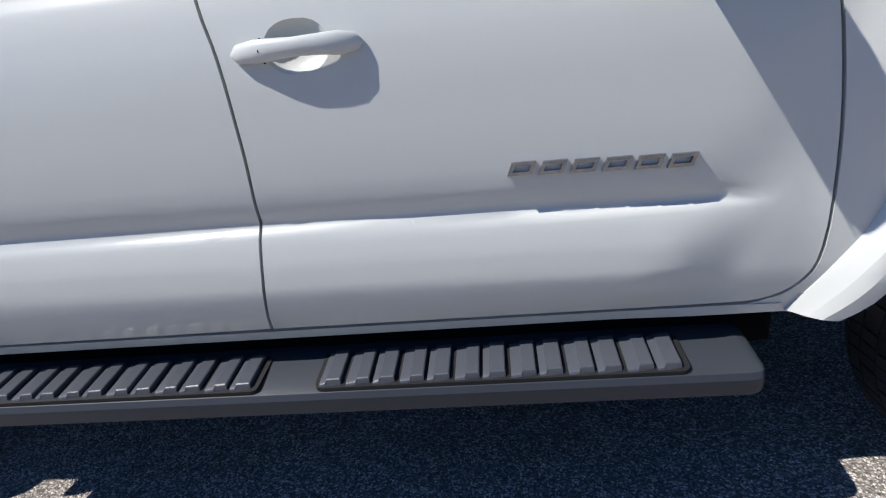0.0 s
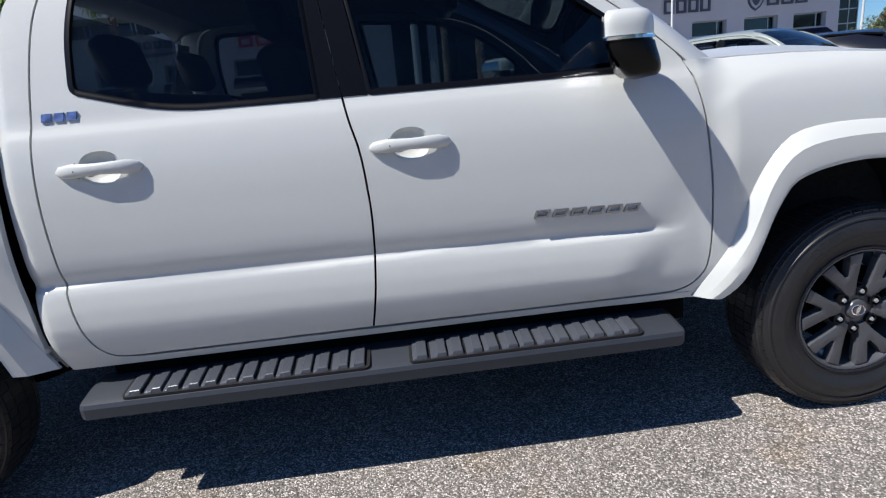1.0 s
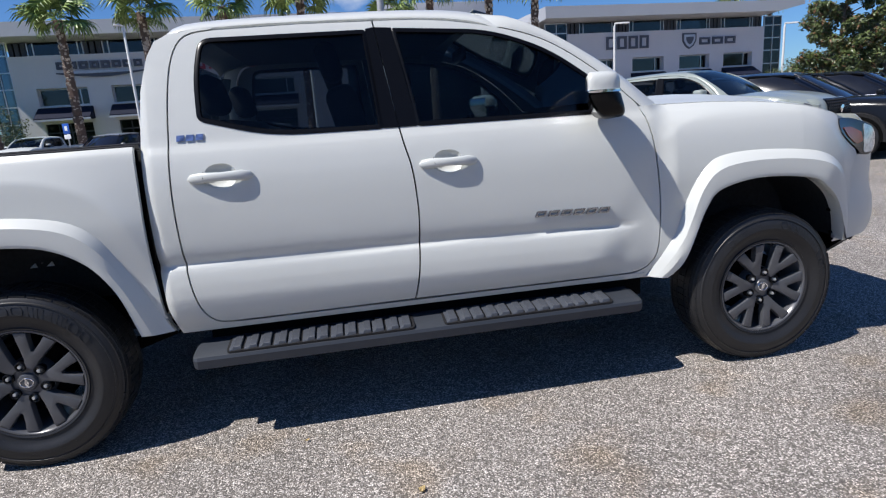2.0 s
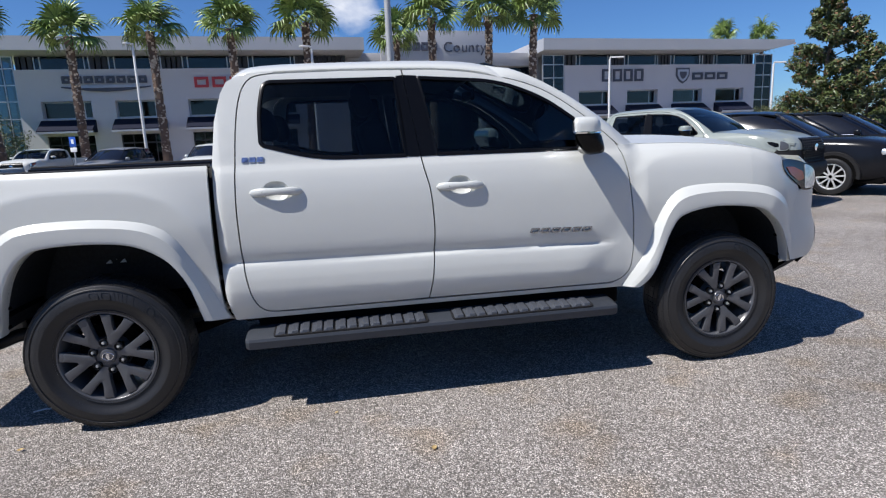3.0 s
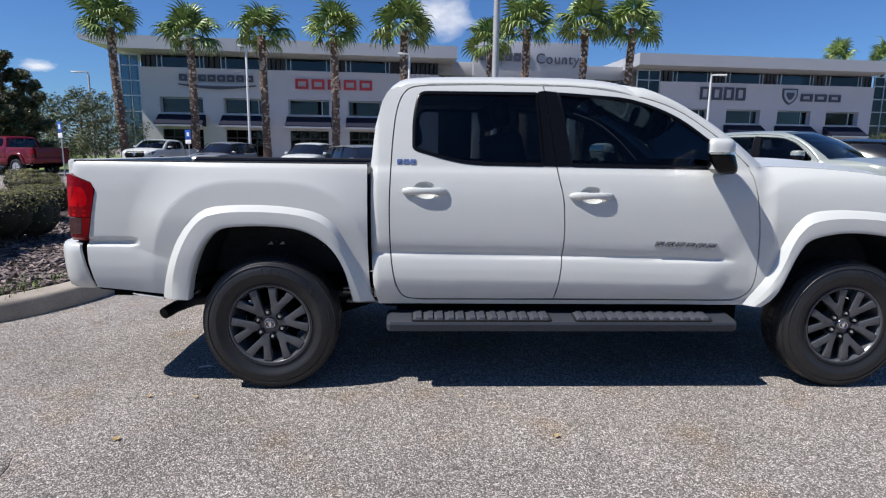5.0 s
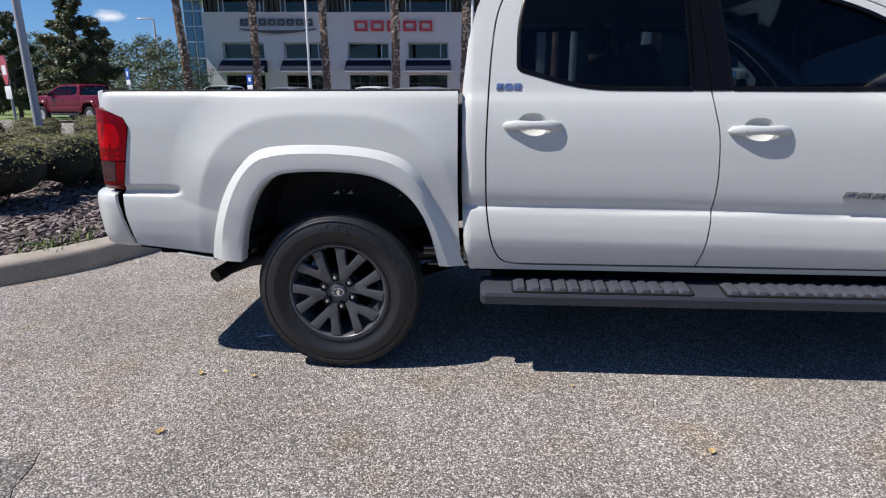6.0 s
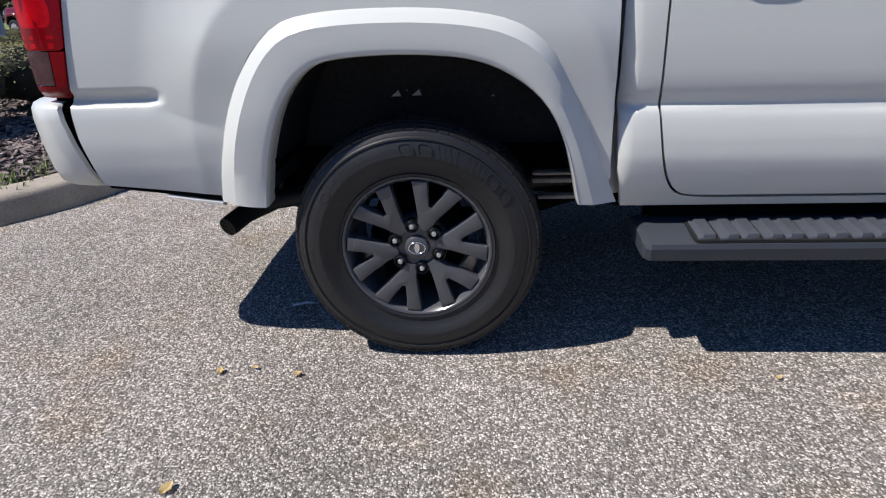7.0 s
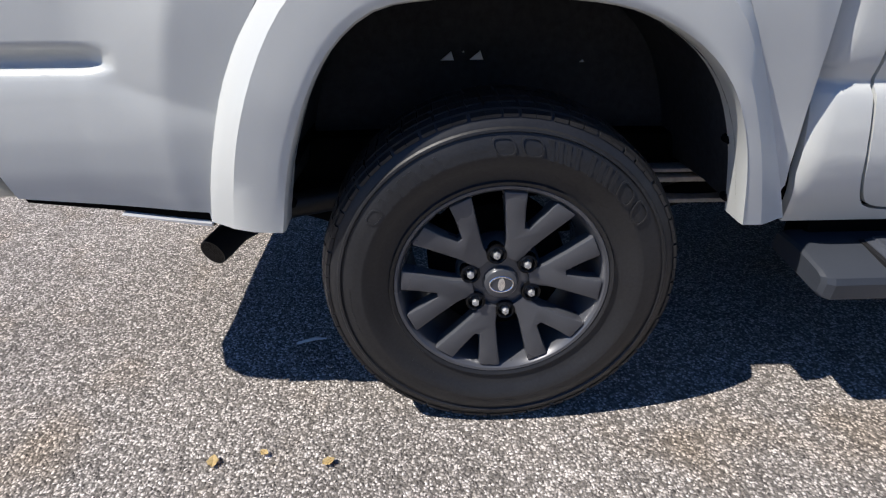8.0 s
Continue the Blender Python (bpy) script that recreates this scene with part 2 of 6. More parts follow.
def loft(name, sections, mat, parent=None, label="", closed=False, caps=False, sharp=35.0, thick=0.0):
    """A skin over rows of points, each row of the same length."""
    rows, n = len(sections), len(sections[0])
    verts = [tuple(q) for s in sections for q in s]
    faces = []
    for i in range(rows - 1):
        for j in range(n if closed else n - 1):
            a, b = i * n + j, i * n + (j + 1) % n
            faces.append((a, b, b + n, a + n))
    if caps:
        faces.append(tuple(range(n))[::-1])
        faces.append(tuple(range((rows - 1) * n, rows * n)))
    ob = raw_part(name, verts, faces, mat, parent, label, sharp=sharp)
    bm = bmesh.new()
    bm.from_mesh(ob.data)
    bmesh.ops.remove_doubles(bm, verts=bm.verts, dist=1e-5)
    bmesh.ops.recalc_face_normals(bm, faces=bm.faces)
    if thick:
        bmesh.ops.solidify(bm, geom=bm.faces[:], thickness=thick)
    bm.to_mesh(ob.data)
    bm.free()
    ob.data.polygons.foreach_set("use_smooth", np.ones(len(ob.data.polygons), bool))
    ob.data.set_sharp_from_angle(angle=radians(sharp))
    return ob


def tube_rows(path, radius, n=10):
    rows = []
    p = [Vector(q) for q in path]
    for k, q in enumerate(p):
        way = (p[min(k + 1, len(p) - 1)] - p[max(k - 1, 0)]).normalized()
        a = way.orthogonal().normalized() if abs(way.z) > 0.95 else way.cross(Vector((0, 0, 1))).normalized()
        b = way.cross(a)
        r = radius[k] if isinstance(radius, (list, tuple)) else radius
        rows.append([q + r * (math.cos(t) * a + math.sin(t) * b) for t in [2 * math.pi * j / n for j in range(n)]])
    return rows


def tube(name, path, radius, mat, parent=None, label="", n=10):
    return loft(name, tube_rows(path, radius, n), mat, parent, label, closed=True, caps=True, sharp=50)


def lathe(name, profile, mat, parent=None, label="", n=48, sharp=35.0):
    """Spins a profile of (radius, y) about the y axis through the origin."""
    rows = [[(r * math.cos(t), y, r * math.sin(t)) for r, y in profile] for t in [2 * math.pi * k / n for k in range(n)]]
    verts = [q for row in rows for q in row]
    w = len(profile)
    faces = [(i * w + j, i * w + j + 1, ((i + 1) % n) * w + j + 1, ((i + 1) % n) * w + j) for i in range(n) for j in range(w - 1)]
    ob = raw_part(name, verts, faces, mat, parent, label, sharp=sharp)
    bm = bmesh.new()
    bm.from_mesh(ob.data)
    bmesh.ops.remove_doubles(bm, verts=bm.verts, dist=1e-5)
    bmesh.ops.recalc_face_normals(bm, faces=bm.faces)
    bm.to_mesh(ob.data)
    bm.free()
    ob.data.polygons.foreach_set("use_smooth", np.ones(len(ob.data.polygons), bool))
    ob.data.set_sharp_from_angle(angle=radians(sharp))
    return ob


def sheet(name, outline, holes, surf, mat, parent, side=-1, dx=0.06, dz=0.015, lip=0.018, label=""):
    """A pressed panel: an outline in the x-z plane, with holes, laid on the surface y = side * surf(x, z), with turned-in edges."""
    bm = bmesh.new()
    for ring in [outline, *holes]:
        vs = [bm.verts.new((q[0], 0, q[1])) for q in ring]
        for k in range(len(vs)):
            bm.edges.new((vs[k], vs[(k + 1) % len(vs)]))
    bmesh.ops.triangle_fill(bm, edges=bm.edges[:], use_beauty=True, normal=(0, -1, 0))
    xs, zs = [q[0] for q in outline], [q[1] for q in outline]
    for axis, lo, hi, d in ((0, min(xs), max(xs), dx), (2, min(zs), max(zs), dz)):
        for k in range(math.ceil(lo / d), math.floor(hi / d) + 1):
            at, no = [0, 0, 0], [0, 0, 0]
            at[axis], no[axis] = k * d, 1
            bmesh.ops.bisect_plane(bm, geom=bm.verts[:] + bm.edges[:] + bm.faces[:], dist=1e-5, plane_co=at, plane_no=no)
    for f in bm.faces:
        f.normal_update()
        if f.normal.y * side < 0:
            f.normal_flip()
    co = np.array([v.co for v in bm.verts])
    w = surf(co[:, 0], co[:, 2])
    for v, y in zip(bm.verts, w):
        v.co.y = side * y
    rim = [e for e in bm.edges if len(e.link_faces) == 1]
    skin = len(bm.faces)
    bm.faces.index_update()
    for turn, (inward, fall) in enumerate(((0.0025, 0.0035), (0.0, lip))):
        got = bmesh.ops.extrude_edge_only(bm, edges=rim)["geom"]
        for v in (g for g in got if isinstance(g, bmesh.types.BMVert)):
            v.co.y -= side * fall
        rim = [g for g in got if isinstance(g, bmesh.types.BMEdge) and len(g.link_faces) == 1]
    me = bpy.data.meshes.new(name)
    bm.to_mesh(me)
    bm.free()
    me.materials.append(mat)
    me.polygons.foreach_set("use_smooth", np.ones(len(me.polygons), bool))
    # normals straight from the surface, so that reflections run clean over the panel
    n = len(me.vertices)
    p = np.zeros(n * 3)
    me.vertices.foreach_get("co", p)
    p = p.reshape(-1, 3)
    e = 0.002
    sx = (surf(p[:, 0] + e, p[:, 2]) - surf(p[:, 0] - e, p[:, 2])) / (2 * e)
    sz = (surf(p[:, 0], p[:, 2] + e) - surf(p[:, 0], p[:, 2] - e)) / (2 * e)
    normal = np.stack([-sx, np.full(n, float(side)), -sz], 1)
    normal /= np.linalg.norm(normal, axis=1)[:, None]
    loops = []
    for poly in me.polygons:
        for li in poly.loop_indices:
            loops.append(tuple(normal[me.loops[li].vertex_index]) if poly.index < skin else tuple(poly.normal))
    me.normals_split_custom_set(loops)
    ob = new(name, me)
    ob.parent = parent
    if label:
        ob["label"] = label
    return ob


def ring_sheet(name, outer, inner, surf, mat, parent, side=-1, lift=0.004, label=""):
    """A narrow band between two rings of the same number of points, on a surface."""
    n = len(outer)
    o, i = np.array(outer, float), np.array(inner, float)
    verts = []
    for ring, up in ((o, 0.0), (o * 0.85 + i * 0.15, lift), (o * 0.15 + i * 0.85, lift), (i, -0.006)):
        verts += [(q[0], side * (float(surf(q[0], q[1])) + up), q[1]) for q in ring]
    faces = [(r * n + k, r * n + (k + 1) % n, (r + 1) * n + (k + 1) % n, (r + 1) * n + k) for r in range(3) for k in range(n)]
    ob = raw_part(name, verts, faces, mat, parent, label, sharp=60)
    return ob


def inset(ring, d):
    """The ring of 2D points moved inwards by d, along the mean of its neighbours' normals."""
    p = np.array(ring, float)
    a, b = np.roll(p, 1, 0), np.roll(p, -1, 0)
    t1, t2 = p - a, b - p
    t1 /= np.linalg.norm(t1, axis=1)[:, None] + 1e-9
    t2 /= np.linalg.norm(t2, axis=1)[:, None] + 1e-9
    area = np.sum(p[:, 0] * b[:, 1] - b[:, 0] * p[:, 1])
    s = 1 if area > 0 else -1
    nrm = s * np.stack([-(t1 + t2)[:, 1], (t1 + t2)[:, 0]], 1)
    nrm /= np.linalg.norm(nrm, axis=1)[:, None] + 1e-9
    k = 1 / np.clip((nrm * (s * np.stack([-t1[:, 1], t1[:, 0]], 1))).sum(1), 0.5, 1)
    return [tuple(q) for q in p + nrm * (d * k)[:, None]]


def rounded(corners, r=0.04, per=5):
    """Rounds the corners of a polygon of 2D points; a corner may carry its own radius as a third number."""
    out, n = [], len(corners)
    for k in range(n):
        a, b, c = (np.array(corners[(k + j) % n][:2], float) for j in (-1, 0, 1))
        rr = corners[k][2] if len(corners[k]) > 2 else r
        u, v = a - b, c - b
        lu, lv = np.linalg.norm(u), np.linalg.norm(v)
        t = min(rr, 0.45 * lu, 0.45 * lv)
        if t < 1e-4:
            out.append(tuple(b))
            continue
        p, q = b + u / lu * t, b + v / lv * t
        for s in np.linspace(0, 1, per + 1):
            out.append(tuple((1 - s) ** 2 * p + 2 * s * (1 - s) * b + s * s * q))
    return out


BADGE = material("chrome badge", (0.30, 0.31, 0.34), 0.12, metal=1.0, vary=0.2, scale=80)
NUT = material("satin steel nut", (0.6, 0.61, 0.62), 0.35, metal=0.7, vary=0.05)

# ---- the white pickup truck: rear axle at x = 0, front axle at x = 3.236, nose towards +x ----
WHEELBASE, HUB = 3.236, 0.372
GREENHOUSE = [(1.30, 0.823), (1.40, 0.794), (1.50, 0.762), (1.60, 0.727), (1.66, 0.704), (1.72, 0.675)]
DOOR = smooth_curve([(0.44, 0.823), (0.48, 0.846), (0.52, 0.868), (0.56, 0.887), (0.60, 0.898), (0.64, 0.9035), (0.68, 0.9025), (0.72, 0.8975), (0.745, 0.892), (0.757, 0.887), (0.762, 0.8805), (0.766, 0.876), (0.773, 0.8742),
                     (0.785, 0.877), (0.805, 0.8845), (0.83, 0.8893), (0.86, 0.892), (0.92, 0.8935), (1.0, 0.8915), (1.08, 0.885), (1.15, 0.873), (1.2, 0.859), (1.245, 0.838), *GREENHOUSE])
PLAIN = smooth_curve([(0.44, 0.835), (0.50, 0.860), (0.60, 0.883), (0.70, 0.888), (0.80, 0.886), (0.90, 0.884), (1.0, 0.879), (1.1, 0.866), (1.17, 0.846), (1.22, 0.815), (1.26, 0.765)])
BEDSIDE = smooth_curve([(0.44, 0.855), (0.52, 0.868), (0.65, 0.882), (0.80, 0.889), (0.95, 0.888), (1.08, 0.881), (1.17, 0.872), (1.22, 0.863), (1.245, 0.85), (1.27, 0.83)])
BEDCREASE = smooth_curve([(0.44, 0.843), (0.52, 0.866), (0.58, 0.884), (0.64, 0.896), (0.70, 0.9005), (0.76, 0.898), (0.79, 0.894), (0.803, 0.8895), (0.810, 0.880), (0.815, 0.869), (0.821, 0.866), (0.828, 0.8675), (0.846, 0.8845), (0.854, 0.8880), (0.92, 0.8888),
                          (1.08, 0.882), (1.17, 0.872), (1.22, 0.863), (1.245, 0.85), (1.27, 0.83)])
NOSE_PLAN = smooth_curve([(3.4, 1.0), (3.5, 0.99), (3.6, 0.965), (3.7, 0.93), (3.8, 0.895), (3.9, 0.858), (3.98, 0.80), (4.04, 0.70), (4.08, 0.56), (4.11, 0.35), (4.13, 0.02)])


def swell(x, z, cx):
    """The haunch pressed out round a wheel."""
    cx, top = (cx - 0.03, 1.155) if cx < 1 else (cx - 0.10, 1.21)
    r = (np.abs((x - cx) / 0.585) ** 3 + np.abs((z - 0.44) / (top - 0.44)) ** 3) ** (1 / 3)
    s = np.clip((1.27 - r) / 0.27, 0, 1.07)
    d = np.maximum(s - 0.93, 0)
    rise = np.minimum(s, 0.93) ** 1.8 + 1.699 * (d - d * d / 0.28)
    return 0.031 * rise * (0.3 + 0.7 * step01(z, 0.70, 0.98))


def body(x, z):
    """Half-width of the body side at x, z."""
    x, z = np.asarray(x, float), np.asarray(z, float)
    fade = 1 - step01(x - 0.5 * (z - 0.75), 2.44, 2.63)
    u = np.clip(x - 0.67, 0, 1.9)
    door = DOOR(z + (0.0085 * u + 0.0042 * u * u) * step01(z, 0.50, 0.62) * (1 - step01(z, 0.86, 1.06)))
    cab = fade * door + (1 - fade) * (PLAIN(z) + step01(z, 1.0, 1.2) * (door - PLAIN(z))) - 0.035 * (1 - step01(x, 0.535, 0.615)) ** 2
    fender = PLAIN(z) + swell(x, z, WHEELBASE)
    front = np.where(x > 2.66, step01(x, 2.66, 2.78) * fender + (1 - step01(x, 2.66, 2.78)) * cab, cab)
    tail = 1 - step01(x, -0.73, -0.66 + 0.22 * (1 - step01(z, 0.70, 0.80)))
    bed = tail * BEDCREASE(z) + (1 - tail) * BEDSIDE(z) + swell(x, z, 0.0) - 0.05 * step01(-x, 0.93, 1.10) ** 2
    return np.where(x < 0.55, bed, front) * NOSE_PLAN(np.maximum(x, 3.4))


MID_SEAM = spline([(1.566, 0.512), (1.592, 0.66), (1.607, 0.85), (1.605, 0.97), (1.594, 1.09), (1.562, 1.24), (1.500, 1.686)], 5)
REAR_SEAM = spline([(0.80, 0.512), (0.735, 0.528), (0.69, 0.60), (0.664, 0.74), (0.656, 0.90), (0.656, 1.09), (0.672, 1.40), (0.70, 1.575), (0.755, 1.658), (0.86, 1.679)], 4)
FRONT_SEAM = spline([(2.50, 0.508), (2.60, 0.513), (2.665, 0.55), (2.697, 0.63), (2.70, 0.85), (2.675, 1.08), (2.630, 1.245), (2.575, 1.312)], 4)
TOP_LINE = spline([(1.500, 1.686), (1.69, 1.683), (1.88, 1.663), (2.08, 1.622), (2.22, 1.574), (2.34, 1.505), (2.47, 1.408), (2.575, 1.312)], 4)
REAR_WINDOW = rounded([(0.775, 1.325, 0.03), (1.05, 1.248, 0.16), (1.500, 1.243, 0.02), (1.470, 1.650, 0.02), (0.805, 1.647, 0.05), (0.775, 1.50, 0.08)])
FRONT_WINDOW = rounded([(1.635, 1.243, 0.02), (2.53, 1.238, 0.02), (2.53, 1.285, 0.02), (2.44, 1.384, 0.12), (2.245, 1.531, 0.2), (2.0, 1.625, 0.22), (1.572, 1.652, 0.02)])
REAR_ARCH_IN = [(-0.42, 0.515), (-0.385, 0.67), (-0.325, 0.81), (-0.25, 0.89), (-0.16, 0.916), (0.03, 0.920), (0.20, 0.896), (0.335, 0.815), (0.412, 0.69), (0.458, 0.512)]
REAR_ARCH_OUT = [(-0.570, 0.520), (-0.548, 0.62), (-0.503, 0.765), (-0.437, 0.90), (-0.36, 0.99), (-0.27, 1.027), (-0.10, 1.039), (0.117, 1.031), (0.286, 0.998), (0.38, 0.925), (0.455, 0.77), (0.572, 0.503)]
FRONT_ARCH_IN = [(2.735, 0.478), (2.784, 0.524), (2.818, 0.59), (2.858, 0.70), (2.897, 0.795), (2.962, 0.868), (3.16, 0.906), (3.41, 0.884), (3.50, 0.838), (3.58, 0.772), (3.632, 0.69), (3.66, 0.61), (3.676, 0.548)]
FRONT_ARCH_OUT = [(2.655, 0.482), (2.712, 0.58), (2.782, 0.70), (2.828, 0.854), (2.880, 0.953), (2.972, 1.018), (3.184, 1.031), (3.46, 1.004), (3.63, 0.925), (3.715, 0.80), (3.752, 0.66), (3.758, 0.543)]


def even(points, n):
    """n points evenly spaced along a smooth line."""
    p = np.array(spline(points, 8))
    s = np.r_[0, np.cumsum(np.linalg.norm(np.diff(p, axis=0), axis=1))]
    u = np.linspace(0, s[-1], n)
    return np.stack([np.interp(u, s, p[:, k]) for k in range(p.shape[1])], 1)


def wheel_flare(truck, out, inn, side, soft=0.0):
    n = 44
    u = np.linspace(0, 1, n)
    ease = soft * step01(u, 0.70, 0.86) + (0.7 * (1 - step01(u, 0.0, 0.12)) if out[0][0] < 1 else 0.75 * (1 - step01(u, 0.02, 0.24)))
    o, i = even(out, n), even(inn, n)
    rows = []
    for f, lift in ((0.0, -0.010), (0.006, 0.004), (0.03, 0.010), (0.17, 0.029), (0.335, 0.0505), (0.352, 0.0525), (0.62, 0.0535), (0.86, 0.0530), (0.93, 0.0520), (0.975, 0.049), (1.0, 0.040), (1.0, 0.024), (0.99, -0.022)):
        q = o * (1 - f) + i * f
        base = np.minimum(body(np.minimum(q[:, 0], 0.549) if out[0][0] < 1 else q[:, 0], q[:, 1]), 0.900)
        full = base + lift * (1 - ease) + ease * (0.047 * float(step01(f, -0.1, 0.75)) if 0.006 <= f < 0.95 else lift)
        if f > 0.3:
            full = np.minimum(full, 0.965)
        rows.append([(a, side * w, b) for (a, b), w in zip(q, full)])
    flare = loft("wheel_flare", rows, PAINT, truck, "white bolted wheel arch flare", sharp=24)
    for k in (0, n - 1):
        ends = [row[k] for row in rows[1:]]
        raw_part("flare_end", ends, [tuple(range(len(ends)))], PAINT, flare, "white closed end of the flare")
    for k in (1, 4, 38, 42):
        x, y, z = rows[12][k]
        tube("flare_clip", [(x, y - side * 0.012, z), (x, y + side * 0.006, z)], 0.008, BLACK, flare, "black fixing clip", n=8)
    return flare


def wheel_well(truck, inn, side, cx):
    p = even(inn, 30)
    rows = []
    for y, grow in ((0.90, 1.0), (0.88, 1.04), (0.70, 1.06), (0.48, 1.04), (0.47, 0.55), (0.47, 0.1)):
        rows.append([(cx + (a - cx) * grow, side * y, 0.40 + (b - 0.40) * grow) for a, b in p])
    return loft("wheel_well", rows, LINER, truck, "black wheel arch liner")


def door_handle(door, x0, z0, side):
    """A pull handle over a shallow dish; x0 is its rear tip."""
    rows = []
    for u, rz, ry, off in ((0.0, 0.004, 0.006, 0.006), (0.012, 0.017, 0.010, 0.012), (0.05, 0.021, 0.013, 0.026), (0.08, 0.019, 0.012, 0.036), (0.125, 0.0165, 0.010, 0.041), (0.17, 0.0185, 0.011, 0.037), (0.205, 0.021, 0.012, 0.026), (0.235, 0.016, 0.009, 0.012), (0.246, 0.004, 0.004, 0.006)):
        w = float(body(x0 + u, z0)) - 0.40 * off
        rows.append([(x0 + u, side * (w + off + ry * math.cos(t)), z0 + 0.004 * math.sin(u / 0.246 * math.pi) + rz * math.sin(t)) for t in [2 * math.pi * k / 16 for k in range(16)]])
    handle = loft("door_handle", rows, PAINT, door, "white painted pull handle", closed=True, caps=True, sharp=60)
    w = float(body(x0 + 0.06, z0))
    loft("handle_seam", tube_rows([(x0 + 0.062, side * (w + 0.008), z0 - 0.0195), (x0 + 0.0615, side * (w + 0.024), z0 - 0.012), (x0 + 0.0615, side * (w + 0.0305), z0 + 0.002), (x0 + 0.0615, side * (w + 0.024), z0 + 0.017), (x0 + 0.061, side * (w + 0.010), z0 + 0.0245)], 0.0014, 6), TRIM, door, closed=True, caps=True)
    rings = []
    for s, dep in ((1.0, 0.0), (0.93, 0.004), (0.75, 0.014), (0.45, 0.021), (0.05, 0.023)):
        rings.append([(a, side * (float(body(a, b)) - dep), b) for a, b in handle_cup(x0, z0, s)])
    loft("handle_dish", rings, PAINT, door, "white recess behind handle", closed=True)
    return handle


def handle_cup(x0, z0, s=1.0):
    cx, cz = x0 + 0.122, z0 + 0.004
    return [(cx + s * 0.062 * math.copysign(abs(math.cos(t)) ** 0.8, math.cos(t)), cz + s * 0.048 * math.sin(t)) for t in [2 * math.pi * k / 24 for k in range(24)]]


def window_set(door, ring, mat, side, label):
    """Black sash round the opening and the pane in it."""
    inner = inset(ring, 0.020)
    ring_sheet("window_trim", ring, inner, body, TRIM, door, side, 0.004, "satin black window trim")
    deep = lambda x, z: body(x, z) - 0.008
    sheet("window_pane", inset(ring, 0.014), [], deep, mat, door, side, 0.2, 0.05, 0.002, label)


def side_mirror(truck, side):
    """A white capped door mirror: a dome above a chrome band, a rounded black lower shell."""
    c = Vector((2.362, 0.958, 1.330))
    thing = None
    zones = (("mirror_cap", PAINT, 0.05, 1.0, 0.0, "white mirror cap"), ("chrome_band", CHROME, -0.06, 0.05, 0.003, "chrome band"), ("band_recess", TRIM, -0.12, -0.06, -0.003, "black groove under the chrome band"), ("mirror_base", TRIM, -1.0, -0.12, 0.001, "black lower mirror shell"))
    for name, mat, lo, hi, grow, label in zones:
        rows = []
        for s in np.linspace(lo, hi, 15):
            p = 3.8 if s > 0 else 3.0
            r = max((1 - min(1, abs(s)) ** p) ** (1 / p), 0.02)
            down = max(-s, 0.0)
            front = 0.084 * r + grow + 0.004 * down * r + 0.004 * max(s, 0)
            back = (0.044 if s > 0 else 0.038) * r ** 0.6 + grow
            out, inn = 0.096 * r ** 0.8 + grow, 0.088 * r ** 0.8 + grow
            row = []
            for t in [2 * math.pi * k / 32 for k in range(32)]:
                ct, st = math.copysign(abs(math.cos(t)) ** 0.72, math.cos(t)), math.copysign(abs(math.sin(t)) ** 0.72, math.sin(t))
                x = front * ct if ct > 0 else -back * min(1.0, 1.25 * abs(ct)) ** 0.6
                y = out * st if st > 0 else inn * st
                # the glass side is turned in towards the driver
                x -= 0.36 * y * min(1.0, 1.25 * max(-ct, 0.0))
                row.append((c.x + x + (0.30 * down - 0.12) * y + 0.012 + 0.040 * down ** 2, side * (c.y + y), c.z + (0.078 if s > 0 else 0.114) * s))
            rows.append(row)
        ob = loft(name, rows, mat, thing or truck, label, closed=True, caps=True, sharp=60)
        if thing is None:
            ob.name, thing = "side_mirror", ob
    tube("mirror_arm", [(2.44, side * 0.82, 1.258), (2.435, side * 0.86, 1.256), (2.425, side * 0.93, 1.262)], [0.032, 0.03, 0.035], TRIM, thing)
    glass_rows = []
    for v in np.linspace(-0.72, 0.74, 13):
        r = (1 - abs(v) ** 3.4) ** (1 / 3.4)
        down = max(-v, 0.0)
        back = (0.044 if v > 0 else 0.038) * r ** 0.6 + 0.0045
        glass_rows.append([(c.x - back + (0.30 * down - 0.48) * y + 0.012 + 0.040 * down ** 2, side * (c.y + y), c.z + (0.078 if v > 0 else 0.114) * v) for y in np.linspace(-0.078, 0.084, 9) * r ** 0.8])
    loft("mirror_glass", glass_rows, MIRROR, thing, "mirror glass")
    return thing


